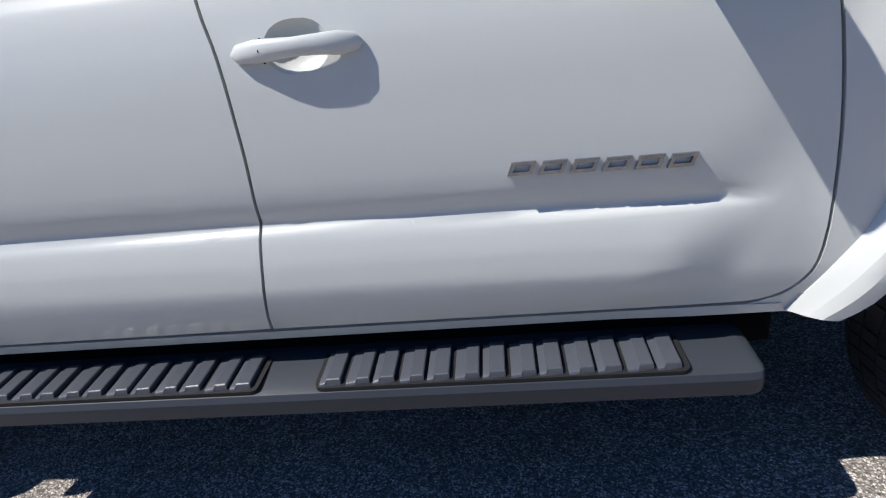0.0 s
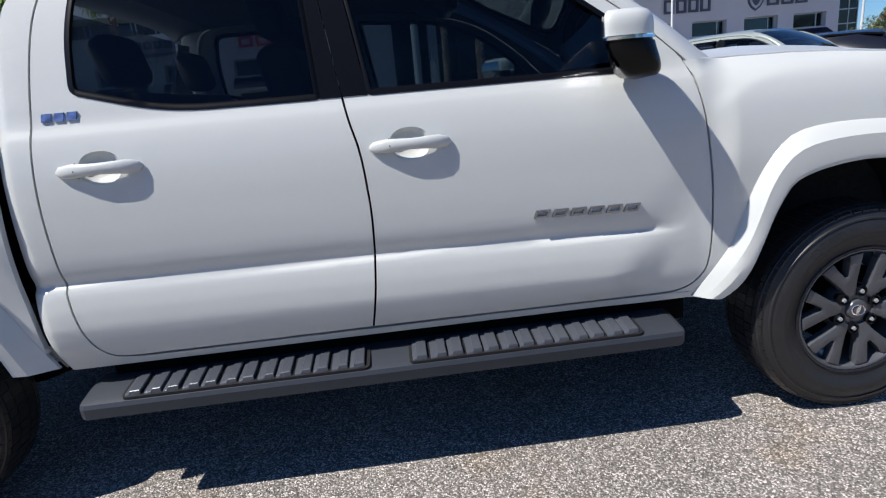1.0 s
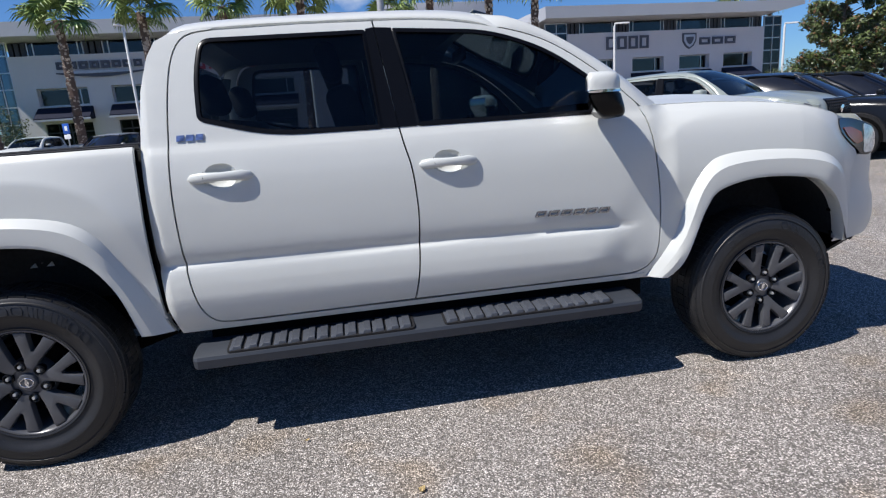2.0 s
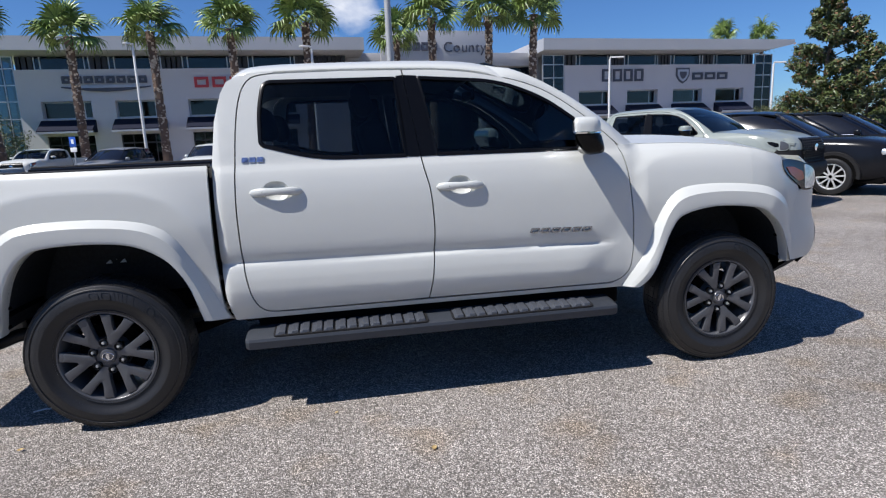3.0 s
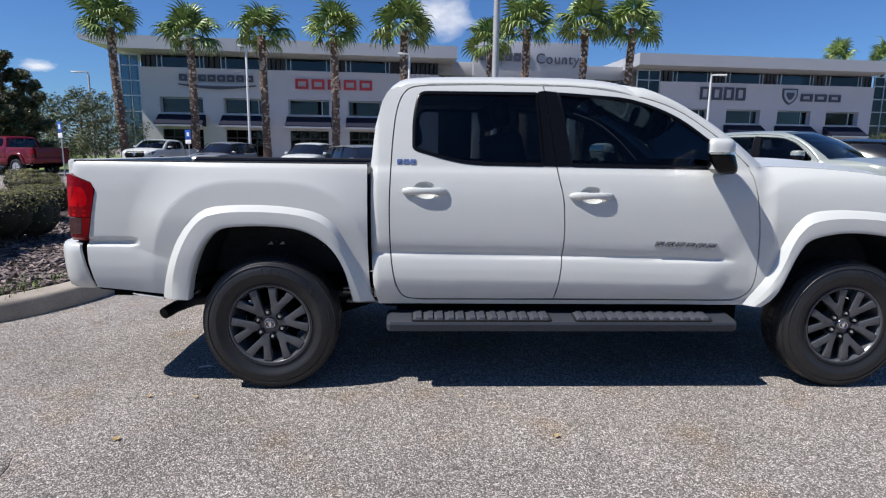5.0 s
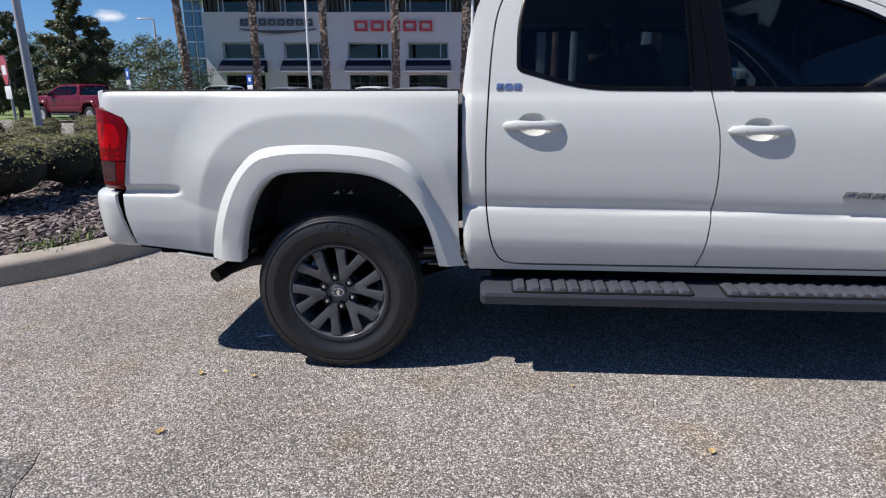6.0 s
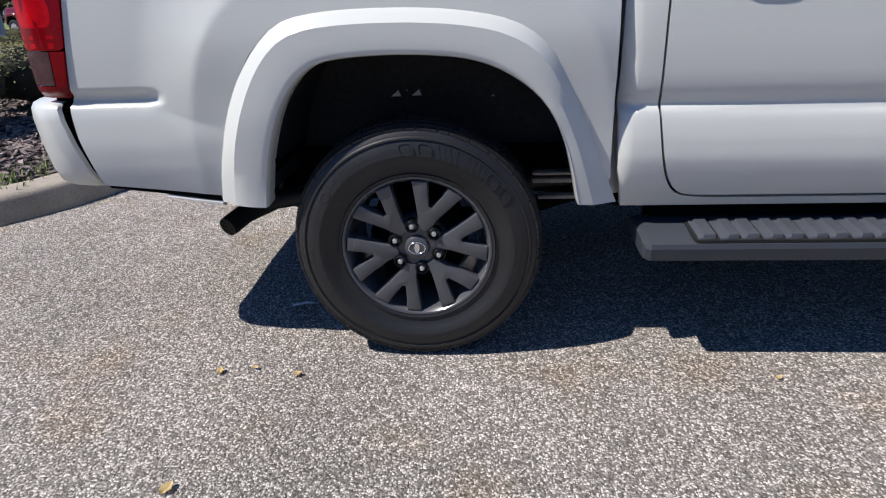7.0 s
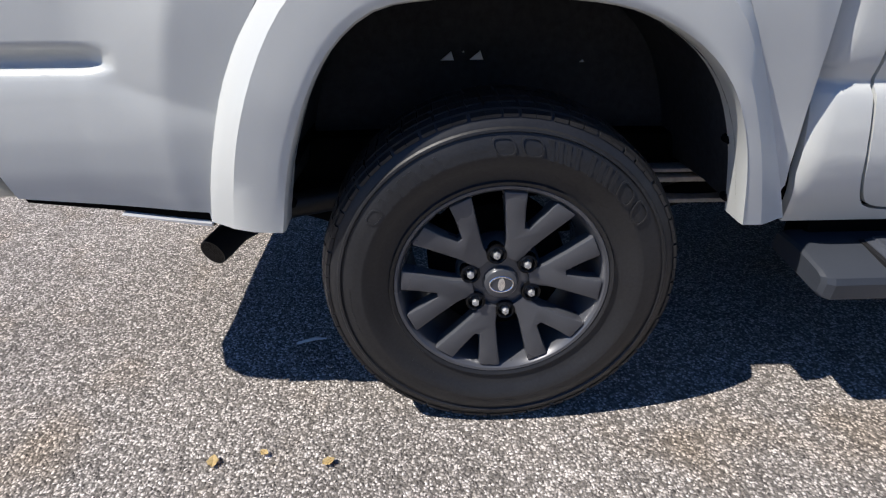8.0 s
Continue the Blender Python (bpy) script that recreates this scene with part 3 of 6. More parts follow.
def side_step(truck, side):
    """A running board: a drop-shaped steel bar with two ribbed tread pads."""
    section = [(0.775, 0.374), (0.952, 0.352), (0.963, 0.357), (0.966, 0.392), (0.960, 0.405), (0.944, 0.412), (0.86, 0.428), (0.785, 0.428)]
    rows = []
    for x, s, pull in ((0.640, 0.72, 0.03), (0.646, 0.88, 0.012), (0.660, 1.0, 0.0), (2.560, 1.0, 0.0), (2.578, 0.9, 0.012), (2.586, 0.74, 0.03)):
        mid = np.array([0.915, 0.392])
        rows.append([(x, side * (mid[0] + (y - mid[0]) * (0.75 + 0.25 * s) - pull * 0.5), mid[1] + (z - mid[1]) * s) for y, z in section])
    bar = loft("side_step", rows, STEP_BAR, truck, "grey powder coated running board", closed=True, caps=True, sharp=25)
    for x0, x1 in ((0.775, 1.545), (1.672, 2.443)):
        def settle(bm):
            for v in bm.verts:
                t = v.co.y
                v.co = Vector((v.co.x, side * (0.848 + 0.110 * t), 0.4115 + 0.013 * (1 - t) + v.co.z - 0.004 * max(0, t - 0.9) * 10))
            bmesh.ops.recalc_face_normals(bm, faces=bm.faces)
            return bm
        ring = [(x, min(1.0, max(0.0, t / 0.122))) for x, t in rounded([(x0, 0.0, 0.0), (x1, 0.0, 0.0), (x1, 0.122, 0.018), (x0, 0.122, 0.018)])]
        bm = bmesh.new()
        low, high = ([bm.verts.new((x, t, z)) for x, t in ring] for z in (0.0, 0.008))
        bm.faces.new(high)
        for j in range(len(ring)):
            bm.faces.new((low[j], low[j - 1], high[j - 1], high[j]))
        pad = part("step_pad", settle(bm), PLASTIC, bar, "dark tread pad", sharp=25)
        n = 13
        pitch = (x1 - x0 - 0.016) / n
        for k in range(n):
            # a saw-toothed rib: a low ramp, a step up to the tread, a sheer drop
            a, wide = x0 + 0.008 + pitch * k, pitch * (0.98 if k % 2 else 0.90)
            ramp = 0.42 if k % 2 else 0.30
            tooth = [(0.03, 0.004), (0.05, 0.0105), (ramp, 0.0135), (ramp + 0.05, 0.0180), (0.90, 0.0190), (0.94, 0.0175), (0.945, 0.004)]
            bm = bmesh.new()
            rows = []
            for t, low_by in ((0.02, 0.9), (0.05, 1.0), (0.90, 1.0), (0.955, 0.94), (0.975, 0.55)):
                rows.append([bm.verts.new((a + wide * u, t - (0.035 if u > ramp and t > 0.9 else 0.0), 0.004 + (h - 0.004) * low_by)) for u, h in tooth])
            for p, q in zip(rows, rows[1:]):
                for j in range(len(tooth) - 1):
                    bm.faces.new((p[j], p[j + 1], q[j + 1], q[j]))
            bm.faces.new(rows[0])
            bm.faces.new(rows[-1])
            part("tread_rib", settle(bm), STEP_PAD, pad, sharp=25)
    for x in (0.95, 1.65, 2.35):
        tube("step_bracket", [(x, side * 0.87, 0.39), (x, side * 0.75, 0.40), (x, side * 0.6, 0.46)], 0.018, BLACK, bar)
    return bar


def tyre_letters(wheel):
    """Thin raised outlines where the sidewall carries moulded writing."""
    spans = [(150 - 9.5 * k, 6.4, 0.290, 0.316, 0.0014) for k in range(4)] + [(97 - 9.8 * k, 7.8, 0.286, 0.3215, 0.0026) for k in range(7)] + [(-118 - 3.2 * k, 1.9, 0.258, 0.265, 0.0007) for k in range(6)] + [(-60 - 11 * k, 3.6, 0.297, 0.301, 0.0008) for k in range(4)] + [(180 + 2.1 * k, 1.4, 0.310, 0.315, 0.0006) for k in range(10)]
    skin = smooth_curve([(0.25, -0.1060), (0.264, -0.1135), (0.275, -0.1195), (0.284, -0.1228), (0.299, -0.1222), (0.312, -0.1188), (0.3275, -0.1125)])
    for k, (a0, wide, r0, r1, stroke) in enumerate(spans):
        bm = bmesh.new()
        tall = r1 - r0
        across = wide / 57.3 * r1
        # a round outline, or one to three slanted strokes
        if tall > 0.02 and k % 5 in (0, 4):
            ring = rounded([(0.0, 0.0), (across, 0.0), (across, tall), (0.0, tall)], 0.4 * across, 4)
            loops = [[*zip(ring, inset(ring, 0.0032))]]
        else:
            bars = ((0.0, 0.20), (0.75, 0.95)) if k % 2 else ((0.0, 0.22), (0.42, 0.62), (0.80, 1.0))
            loops = [[((a * across, 0.0), (b * across, 0.0)), ((a * across, tall), (b * across, tall))] for a, b in (bars if tall > 0.02 else ((0.0, 1.0),))]
        for pairs in loops:
            grid = []
            for outer, inner in pairs:
                row = []
                for (q, h), up in ((outer, 0.001), (outer, -stroke), (inner, -stroke), (inner, 0.001)):
                    r = r0 + h
                    a = radians(a0 - 0.25 * wide * (1 - h / tall)) - q / r1
                    row.append(bm.verts.new((r * math.cos(a), float(skin(r)) + up, r * math.sin(a))))
                grid.append(row)
            shut = len(grid) > 2
            for p, q in zip(grid, grid[1:] + (grid[:1] if shut else [])):
                for j in range(3):
                    bm.faces.new((p[j], p[j + 1], q[j + 1], q[j]))
            if not shut:
                bm.faces.new(grid[0])
                bm.faces.new(grid[-1])
        bmesh.ops.recalc_face_normals(bm, faces=bm.faces)
        part("sidewall_bar", bm, RUBBER, wheel, smooth=False)


def build_wheel(truck):
    """A road wheel round the origin, its outer face towards -y."""
    wheel = new("wheel")
    wheel.parent = truck
    lathe("tyre", [(0.219, -0.096), (0.224, -0.106), (0.231, -0.1095), (0.234, -0.1045), (0.25, -0.1060), (0.264, -0.1135), (0.275, -0.1195), (0.284, -0.1228), (0.2885, -0.1234), (0.2905, -0.1226), (0.299, -0.1222), (0.312, -0.1188), (0.3275, -0.1125), (0.3300, -0.1160), (0.3345, -0.1148), (0.3375, -0.1105), (0.352, -0.1045), (0.362, -0.095), (0.367, -0.088), (0.368, -0.06),
                          (0.368, 0.06), (0.367, 0.088), (0.352, 0.111), (0.32, 0.122), (0.28, 0.119), (0.24, 0.109), (0.219, 0.096)], RUBBER, wheel, "black road tyre", n=96, sharp=30)
    bm = bmesh.new()
    n = 74
    for k in range(n):
        for lo, hi, ra, rb, twist in ((-0.1055, -0.072, 0.353, 0.3715, 0.0), (-0.066, -0.030, 0.364, 0.3725, 0.35), (-0.025, 0.025, 0.364, 0.3725, 0.0), (0.030, 0.066, 0.364, 0.3725, 0.35), (0.072, 0.1085, 0.353, 0.3715, 0.0)):
            vs = []
            jag = 0.06 * math.sin(k * 2.4 + lo * 50)
            for y in (lo, hi):
                for r in (ra if min(abs(lo), abs(hi)) > 0.07 and abs(y) > 0.1 else 0.364, rb - (0.0125 if abs(y) > 0.1 else 0)):
                    for e in (0.06 + jag, 0.92 + jag):
                        t = 2 * math.pi * (k + e + twist * (y - lo) * 20 * 0.4) / n
                        vs.append(bm.verts.new((r * math.cos(t), y, r * math.sin(t))))
            for q in ((0, 1, 3, 2), (4, 6, 7, 5), (2, 3, 7, 6), (0, 2, 6, 4), (1, 5, 7, 3)):
                bm.faces.new([vs[j] for j in q])
    bmesh.ops.recalc_face_normals(bm, faces=bm.faces)
    part("tread", bm, RUBBER, wheel, "moulded tread blocks", smooth=False)
    tyre_letters(wheel)
    lathe("rim", [(0.2195, -0.094), (0.2235, -0.103), (0.2215, -0.1065), (0.2155, -0.1055), (0.209, -0.097), (0.205, -0.085), (0.198, -0.05), (0.19, -0.02), (0.185, 0.08), (0.219, 0.096)], RIM_GREY, wheel, "dark grey alloy rim", n=72)
    bm = bmesh.new()
    outline = [(-17, 0.062), (-16, 0.10), (-19.2, 0.150), (-21.6, 0.2105), (-8.4, 0.2105), (-6.6, 0.175), (-2.0, 0.136), (2.0, 0.136), (6.6, 0.175), (8.4, 0.2105), (21.6, 0.2105), (19.2, 0.150), (16, 0.10), (17, 0.062)]
    for k in range(6):
        a0 = 10 + 60 * k
        face = lambda r: -0.1045 + 0.10 * (0.2105 - r) ** 1.1
        top = [bm.verts.new((r * math.cos(radians(a0 + a)), face(r), r * math.sin(radians(a0 + a)))) for a, r in outline]
        f = bm.faces.new(top)
        got = bmesh.ops.extrude_face_region(bm, geom=[f])["geom"]
        low = [g for g in got if isinstance(g, bmesh.types.BMVert)]
        for v in low:
            v.co.y += 0.034
    bmesh.ops.recalc_face_normals(bm, faces=bm.faces)
    edges = [e for e in bm.edges if all(v.co.y < -0.07 for v in e.verts) and max(Vector((v.co.x, 0, v.co.z)).length for v in e.verts) > 0.07]
    bmesh.ops.bevel(bm, geom=edges, offset=0.0055, segments=2, profile=0.5, affect="EDGES")
    part("spokes", bm, RIM_GREY, wheel, "dark grey forked alloy spokes", sharp=28)
    lathe("hub", [(0.0, -0.082), (0.050, -0.084), (0.058, -0.083), (0.083, -0.079), (0.090, -0.070), (0.092, -0.03), (0.0, -0.02)], RIM_GREY, wheel, "dark grey hub", n=48)
    lathe("center_cap", [(0.0, -0.0985), (0.026, -0.098), (0.033, -0.0955), (0.0365, -0.090), (0.0385, -0.08)], RIM_GREY, wheel, "dark grey centre cap", n=40)
    rows = [[((0.0245 + 0.002 * math.cos(u)) * math.cos(t), -0.0985 - 0.0014 * math.sin(u), (0.0180 + 0.002 * math.cos(u)) * math.sin(t)) for u in [2 * math.pi * j / 6 for j in range(6)]] for t in [2 * math.pi * k / 28 for k in range(29)]]
    loft("cap_emblem", rows, CHROME, wheel, "plain chrome oval ring", closed=True)
    rows = [[(r * 0.0075 * math.cos(t), -0.0988 - 0.001 * (1 - r), r * 0.0155 * math.sin(t)) for t in [2 * math.pi * k / 20 for k in range(20)]] for r in (1.0, 0.7, 0.05)]
    loft("cap_emblem", rows, CHROME, wheel, "plain chrome oval", closed=True)
    for k in range(6):
        t = radians(40 + 60 * k)
        cx, cz = 0.0685 * math.cos(t), 0.0685 * math.sin(t)
        rows = [[(cx + r * math.cos(u), y, cz + r * math.sin(u)) for u in [2 * math.pi * (j + 0.5) / 6 for j in range(6)]] for r, y in ((0.0078, -0.070), (0.0078, -0.0985), (0.0066, -0.1015), (0.0012, -0.1025))]
        loft("lug_nut", rows, NUT, wheel, "bright steel lug nut", closed=True, sharp=25)
        rows = [[(cx + r * math.cos(u), y, cz + r * math.sin(u)) for u in [2 * math.pi * j / 20 for j in range(20)]] for r, y in ((0.0215, -0.0700), (0.0205, -0.0945), (0.0175, -0.0965), (0.0150, -0.0945), (0.0135, -0.078), (0.006, -0.077))]
        loft("lug_seat", rows, TRIM, wheel, closed=True)
    lathe("brake_drum", [(0.0, -0.03), (0.14, -0.03), (0.15, -0.022), (0.152, 0.05)], BLACK, wheel, "dark brake drum", n=40)
    return wheel


def seat(truck, x, y, width, back=0.62):
    s = new("seat")
    s.parent = truck
    tilt = pose(x, y, 0, 0, 0, 0)
    bm = bmesh.new()
    add_box(bm, (-0.25, -width / 2, 0.72), (0.27, width / 2, 0.90), 0.05, 3, tilt)
    part("cushion", bm, SEAT_CLOTH, s)
    bm = bmesh.new()
    add_box(bm, (-0.07, -width / 2, 0.0), (0.07, width / 2, back), 0.05, 3, tilt @ pose(-0.24, 0, 0.84, 0, -14, 0))
    part("seat_back", bm, SEAT_CLOTH, s)
    for hy in ((0,) if width < 0.8 else (-0.4, 0.4)):
        bm = bmesh.new()
        add_box(bm, (-0.05, hy - 0.13, back + 0.03), (0.05, hy + 0.13, back + 0.21), 0.045, 3, tilt @ pose(-0.24, 0, 0.84, 0, -14, 0))
        part("headrest", bm, SEAT_CLOTH, s)
    return s


def nose_point(t, z):
    """The front face: t from -1 to 1 across it."""
    xn = float(NOSE_X(z))
    return Vector((xn - 0.40 * abs(t) ** 9 - 0.03 * t * t, 0.835 * t, z))


NOSE_X = smooth_curve([(0.42, 3.98), (0.50, 4.06), (0.62, 4.12), (0.72, 4.11), (0.80, 4.08), (0.95, 4.08), (1.05, 4.05), (1.13, 3.98), (1.2, 3.85)])
HOOD_EDGE = smooth_curve([(2.58, 1.262), (2.7, 1.258), (3.0, 1.252), (3.3, 1.228), (3.5, 1.192), (3.6, 1.163), (3.66, 1.140), (3.75, 1.112), (3.9, 1.075), (4.0, 1.05)])
HOOD_MID = smooth_curve([(2.58, 1.287), (2.7, 1.286), (3.0, 1.286), (3.3, 1.267), (3.58, 1.230), (3.75, 1.195), (3.9, 1.135), (4.02, 1.07)])
ROOF_MID = smooth_curve([(0.62, 1.655), (0.66, 1.705), (0.74, 1.745), (0.94, 1.759), (1.2, 1.763), (1.56, 1.766), (1.76, 1.762), (1.88, 1.753), (1.95, 1.743), (2.0, 1.729), (2.04, 1.705)])
ROOF_EDGE = smooth_curve([(0.62, 1.61), (0.66, 1.655), (0.74, 1.678), (0.86, 1.688), (1.2, 1.696), (1.503, 1.695), (1.7, 1.690), (1.88, 1.672), (1.95, 1.657), (2.0, 1.640), (2.04, 1.612)])



def build_pickup():
    truck = new("pickup_truck")
    for side in (-1, 1):
        # doors
        bottom = [(1.20, 0.511)]
        rear_outline = inset(REAR_SEAM + [(1.2, 1.688)] + MID_SEAM[::-1] + bottom, 0.0034)
        door = sheet("rear_door", rear_outline, [REAR_WINDOW, handle_cup(0.722, 1.108)], body, PAINT, truck, side, label="white rear door with dark glass")
        window_set(door, REAR_WINDOW, GLASS_REAR, side, "dark privacy glass")
        door_handle(door, 0.722, 1.108, side)
        front_outline = inset(MID_SEAM + TOP_LINE[1:-1] + FRONT_SEAM[::-1] + [(2.0, 0.510)], 0.0034)
        door = sheet("front_door", front_outline, [FRONT_WINDOW, handle_cup(1.626, 1.090)], body, PAINT, truck, side, label="white front door with tinted glass")
        window_set(door, FRONT_WINDOW, GLASS_FRONT, side, "tinted glass")
        door_handle(door, 1.626, 1.090, side)
        hidden = lambda x, z: body(x, z) - 0.032
        sheet("door_frame", [(0.60, 0.495), (2.66, 0.495), (2.69, 0.62), (2.69, 0.86), (2.61, 1.235), (0.62, 1.235)], [], hidden, BLACK, truck, side, 0.1, 0.03, 0.004, "black inner door frame")
        # black pillar covers
        proud = lambda x, z: body(x, z) + 0.003
        sheet("pillar_cover", [(1.497, 1.246), (1.5600, 1.246), (1.5015, 1.657), (1.467, 1.652)], [], proud, TRIM, truck, side, 0.2, 0.05, 0.004, "satin black pillar cover")
        sheet("pillar_cover", [(1.5622, 1.246), (1.638, 1.246), (1.575, 1.652), (1.5040, 1.657)], [], proud, TRIM, truck, side, 0.2, 0.05, 0.004, "satin black pillar cover")
        # badges as plain chrome bars
        n, x0, x1 = 6, 2.112, 2.462
        for k in range(n):
            a, b = x0 + (x1 - x0) * k / n, x0 + (x1 - x0) * (k + 0.88) / n
            zc = 0.835 - 0.002 * k
            skewed = [(a - 0.002, zc - 0.0125), (b - 0.008, zc - 0.0125), (b + 0.002, zc + 0.0125), (a + 0.008, zc + 0.0125)]
            raised = lambda x, z: body(x, z) + 0.0085
            sheet("door_badge", skewed, [inset(skewed, 0.0068)], raised, BADGE, truck, side, 0.2, 0.012, 0.008, "chrome badge bar")
        for k in range(3):
            a = 0.690 + 0.036 * k
            sheet("rear_badge", [(a + 0.003, 1.254), (a + 0.030, 1.254), (a + 0.033, 1.277), (a + 0.006, 1.277)], [], lambda x, z: body(x, z) + 0.006, BLUE_CHROME, truck, side, 0.2, 0.02, 0.004, "small blue and silver badge bar")
        # cab corner and sill
        corner = [(0.592, 0.480), (0.566, 0.60), (0.555, 0.80), (0.553, 1.25), (0.575, 1.45), (0.61, 1.585), (0.64, 1.642)]
        sill = [(0.755, 1.678), (0.80, 1.6835), (0.86, 1.6865)] + [(a, b) for a, b in inset(REAR_SEAM + [(1.2, 1.688)] + MID_SEAM[::-1] + bottom, -0.0034)[: len(REAR_SEAM)]][::-1] + [(0.84, 0.506), (2.56, 0.503), (2.645, 0.500), (2.655, 0.478)]
        sheet("cab_corner", corner + [(0.69, 1.668)] + sill, [], body, PAINT, truck, side, label="white cab corner and sill")
        # bed side
        arch = [tuple(q) for q in even(REAR_ARCH_OUT, 24) + np.array([(0, -0.014)])]
        bed_outline = [(0.535, 1.247), (-1.0, 1.247), (-1.01, 1.19), (-0.985, 1.172), (-0.905, 1.138), (-0.886, 1.10), (-0.936, 0.84), (-0.948, 0.822), (-0.942, 0.72), (-0.915, 0.577), (-0.57, 0.540)] + arch + [(0.558, 0.505), (0.545, 0.62), (0.538, 0.80)]
        sheet("bed_side", bed_outline, [], body, PAINT, truck, side, 0.0065, 0.006, label="white bed side panel")
        # fender
        arch = [tuple(q) for q in even(FRONT_ARCH_OUT, 26) + np.array([(0, -0.014)])][::-1]
        seam = inset(MID_SEAM + TOP_LINE[1:-1] + FRONT_SEAM[::-1] + [(2.0, 0.510)], -0.0034)[len(MID_SEAM) + len(TOP_LINE) - 2 :][:-1][::-1]
        top = [(2.62, 1.258)] + [(x, float(HOOD_EDGE(x))) for x in (2.7, 2.85, 3.0, 3.15, 3.3, 3.45, 3.6, 3.635)]
        fender_outline = [q for q in seam if q[1] < 1.245] + top + [(3.648, 1.064), (3.70, 1.024), (3.785, 0.975), (3.796, 0.955), (3.742, 0.872), (3.755, 0.80), (3.765, 0.56)] + arch
        sheet("fender", [q for q in fender_outline if not (q[0] < 2.66 and q[1] < 0.515)], [], body, PAINT, truck, side, 0.0065, 0.006, label="white front fender")
        toe = [(2.568, 0.500), (2.60, 0.5065), (2.640, 0.522), (2.674, 0.545), (2.70, 0.60), (2.76, 0.60), (2.73, 0.468), (2.66, 0.474), (2.568, 0.485)]
        sheet("fender_toe", toe, [], lambda x, z: body(x, z) - 0.004, PAINT, truck, side, 0.02, 0.01, 0.03, "white lower end of the fender")
        # added strip: darkens the step gap and keeps light from under the truck
        box("inner_sill", (0.69, min(side * 0.72, side * 0.80), 0.375), (2.66, max(side * 0.72, side * 0.80), 0.485), BLACK, truck, 0.01, "black strip added to darken the step gap and block light")
        box("splash_shield", (-0.88, min(side * 0.50, side * 0.82), 0.585), (-0.42, max(side * 0.50, side * 0.82), 0.61), BLACK, truck, 0.004, "black shield under the bed")
        sheet("bed_flange", [(-0.905, 0.580), (-0.56, 0.544), (-0.56, 0.519), (-0.905, 0.566)], [], lambda x, z: body(x, z) - 0.004, BLACK, truck, side, 0.05, 0.03, 0.02, "black folded lower edge of the bed")
        rows = [[(x, side * y, z + h) for y, h in ((0.79, 0.003), (0.878, 0.0), (0.881, -0.002), (0.881, -0.002 - deep), (0.79, -0.002 - deep))] for x, z, deep in ((-0.735, 0.541, 0.001), (-0.66, 0.530, 0.003), (-0.574, 0.519, 0.006), (-0.570, 0.518, 0.005))]
        loft("bed_bracket", rows, SILVER, truck, "thin bright steel bracket under the bed", closed=True, caps=True)
        wheel_flare(truck, REAR_ARCH_OUT, REAR_ARCH_IN, side, 1.0)
        wheel_flare(truck, FRONT_ARCH_OUT, FRONT_ARCH_IN, side, 0.9)
        wheel_well(truck, REAR_ARCH_IN, side, 0.03)
        wheel_well(truck, FRONT_ARCH_IN, side, 3.2)
        side_mirror(truck, side)
        side_step(truck, side)
        # tail light
        lens = lambda x, z: body(x, z) + 0.006
        light = sheet("tail_light", rounded([(-1.04, 1.185), (-0.985, 1.168), (-0.903, 1.134), (-0.889, 1.098), (-0.915, 0.955), (-1.04, 0.955)], 0.015), [], lens, RED_LENS, truck, side, 0.03, 0.03, 0.05, "red tail light")
        inner = lambda x, z: body(x, z) + 0.0064
        sheet("reflector", rounded([(-1.035, 1.118), (-0.945, 1.112), (-0.925, 1.06), (-0.934, 1.012), (-1.035, 1.012)], 0.02), [], inner, BRIGHT_RED, light, side, 0.03, 0.03, 0.002, "bright red reflector")
        for za, zb, xa in ((0.992, 0.984, -0.933), (0.974, 0.960, -0.937), (1.146, 1.140, -0.955)):
            sheet("reflector", [(-1.035, za), (xa, za), (xa - 0.003, zb), (-1.035, zb)], [], inner, BRIGHT_RED, light, side, 0.05, 0.05, 0.002)
        sheet("reverse_lens", [(-1.04, 0.952), (-0.960, 0.952), (-0.968, 0.865), (-1.04, 0.865)], [], lens, DARK_LENS, light, side, 0.03, 0.03, 0.05, "smoked lower lens")
        sheet("lower_lens", [(-0.957, 0.952), (-0.9155, 0.952), (-0.938, 0.842), (-0.948, 0.829), (-1.04, 0.829), (-1.04, 0.862), (-0.965, 0.862)], [], lens, RED_LENS, light, side, 0.03, 0.03, 0.05, "red lower lens")
        box("light_housing", (-1.035, min(side * 0.74, side * 0.835), 0.84), (-0.94, max(side * 0.74, side * 0.835), 1.15), TRIM, light, 0.02)
        # black sheet paints the shade in the gap before the bumper
        sheet("bumper_gap", [(-1.02, 0.575), (-0.90, 0.575), (-0.925, 0.70), (-0.93, 0.835), (-1.02, 0.835)], [], lambda x, z: body(x, z) - 0.03, BLACK, truck, side, 0.05, 0.05, 0.01, "black sheet standing for shade in the gap before the bumper")
        # bed rail and inner wall
        rail = [[(x, side * y, z) for y, z in ((0.846, 1.244), (0.846, 1.251), (0.840, 1.255), (0.80, 1.255), (0.79, 1.248), (0.79, 1.235))] for x in (-1.0, -0.98, -0.5, 0.0, 0.53, 0.54)]
        loft("bed_rail", rail, PLASTIC, truck, "black plastic bed rail cap", caps=True)
        box("bed_wall", (-1.0, min(side * 0.74, side * 0.79), 0.97), (0.53, max(side * 0.74, side * 0.79), 1.24), TRIM, truck, 0.01)
        # headlight and corner of the front
        cover = lambda x, z: body(x, z) + 0.007
        over = lambda x, z: body(x, z) + 0.011
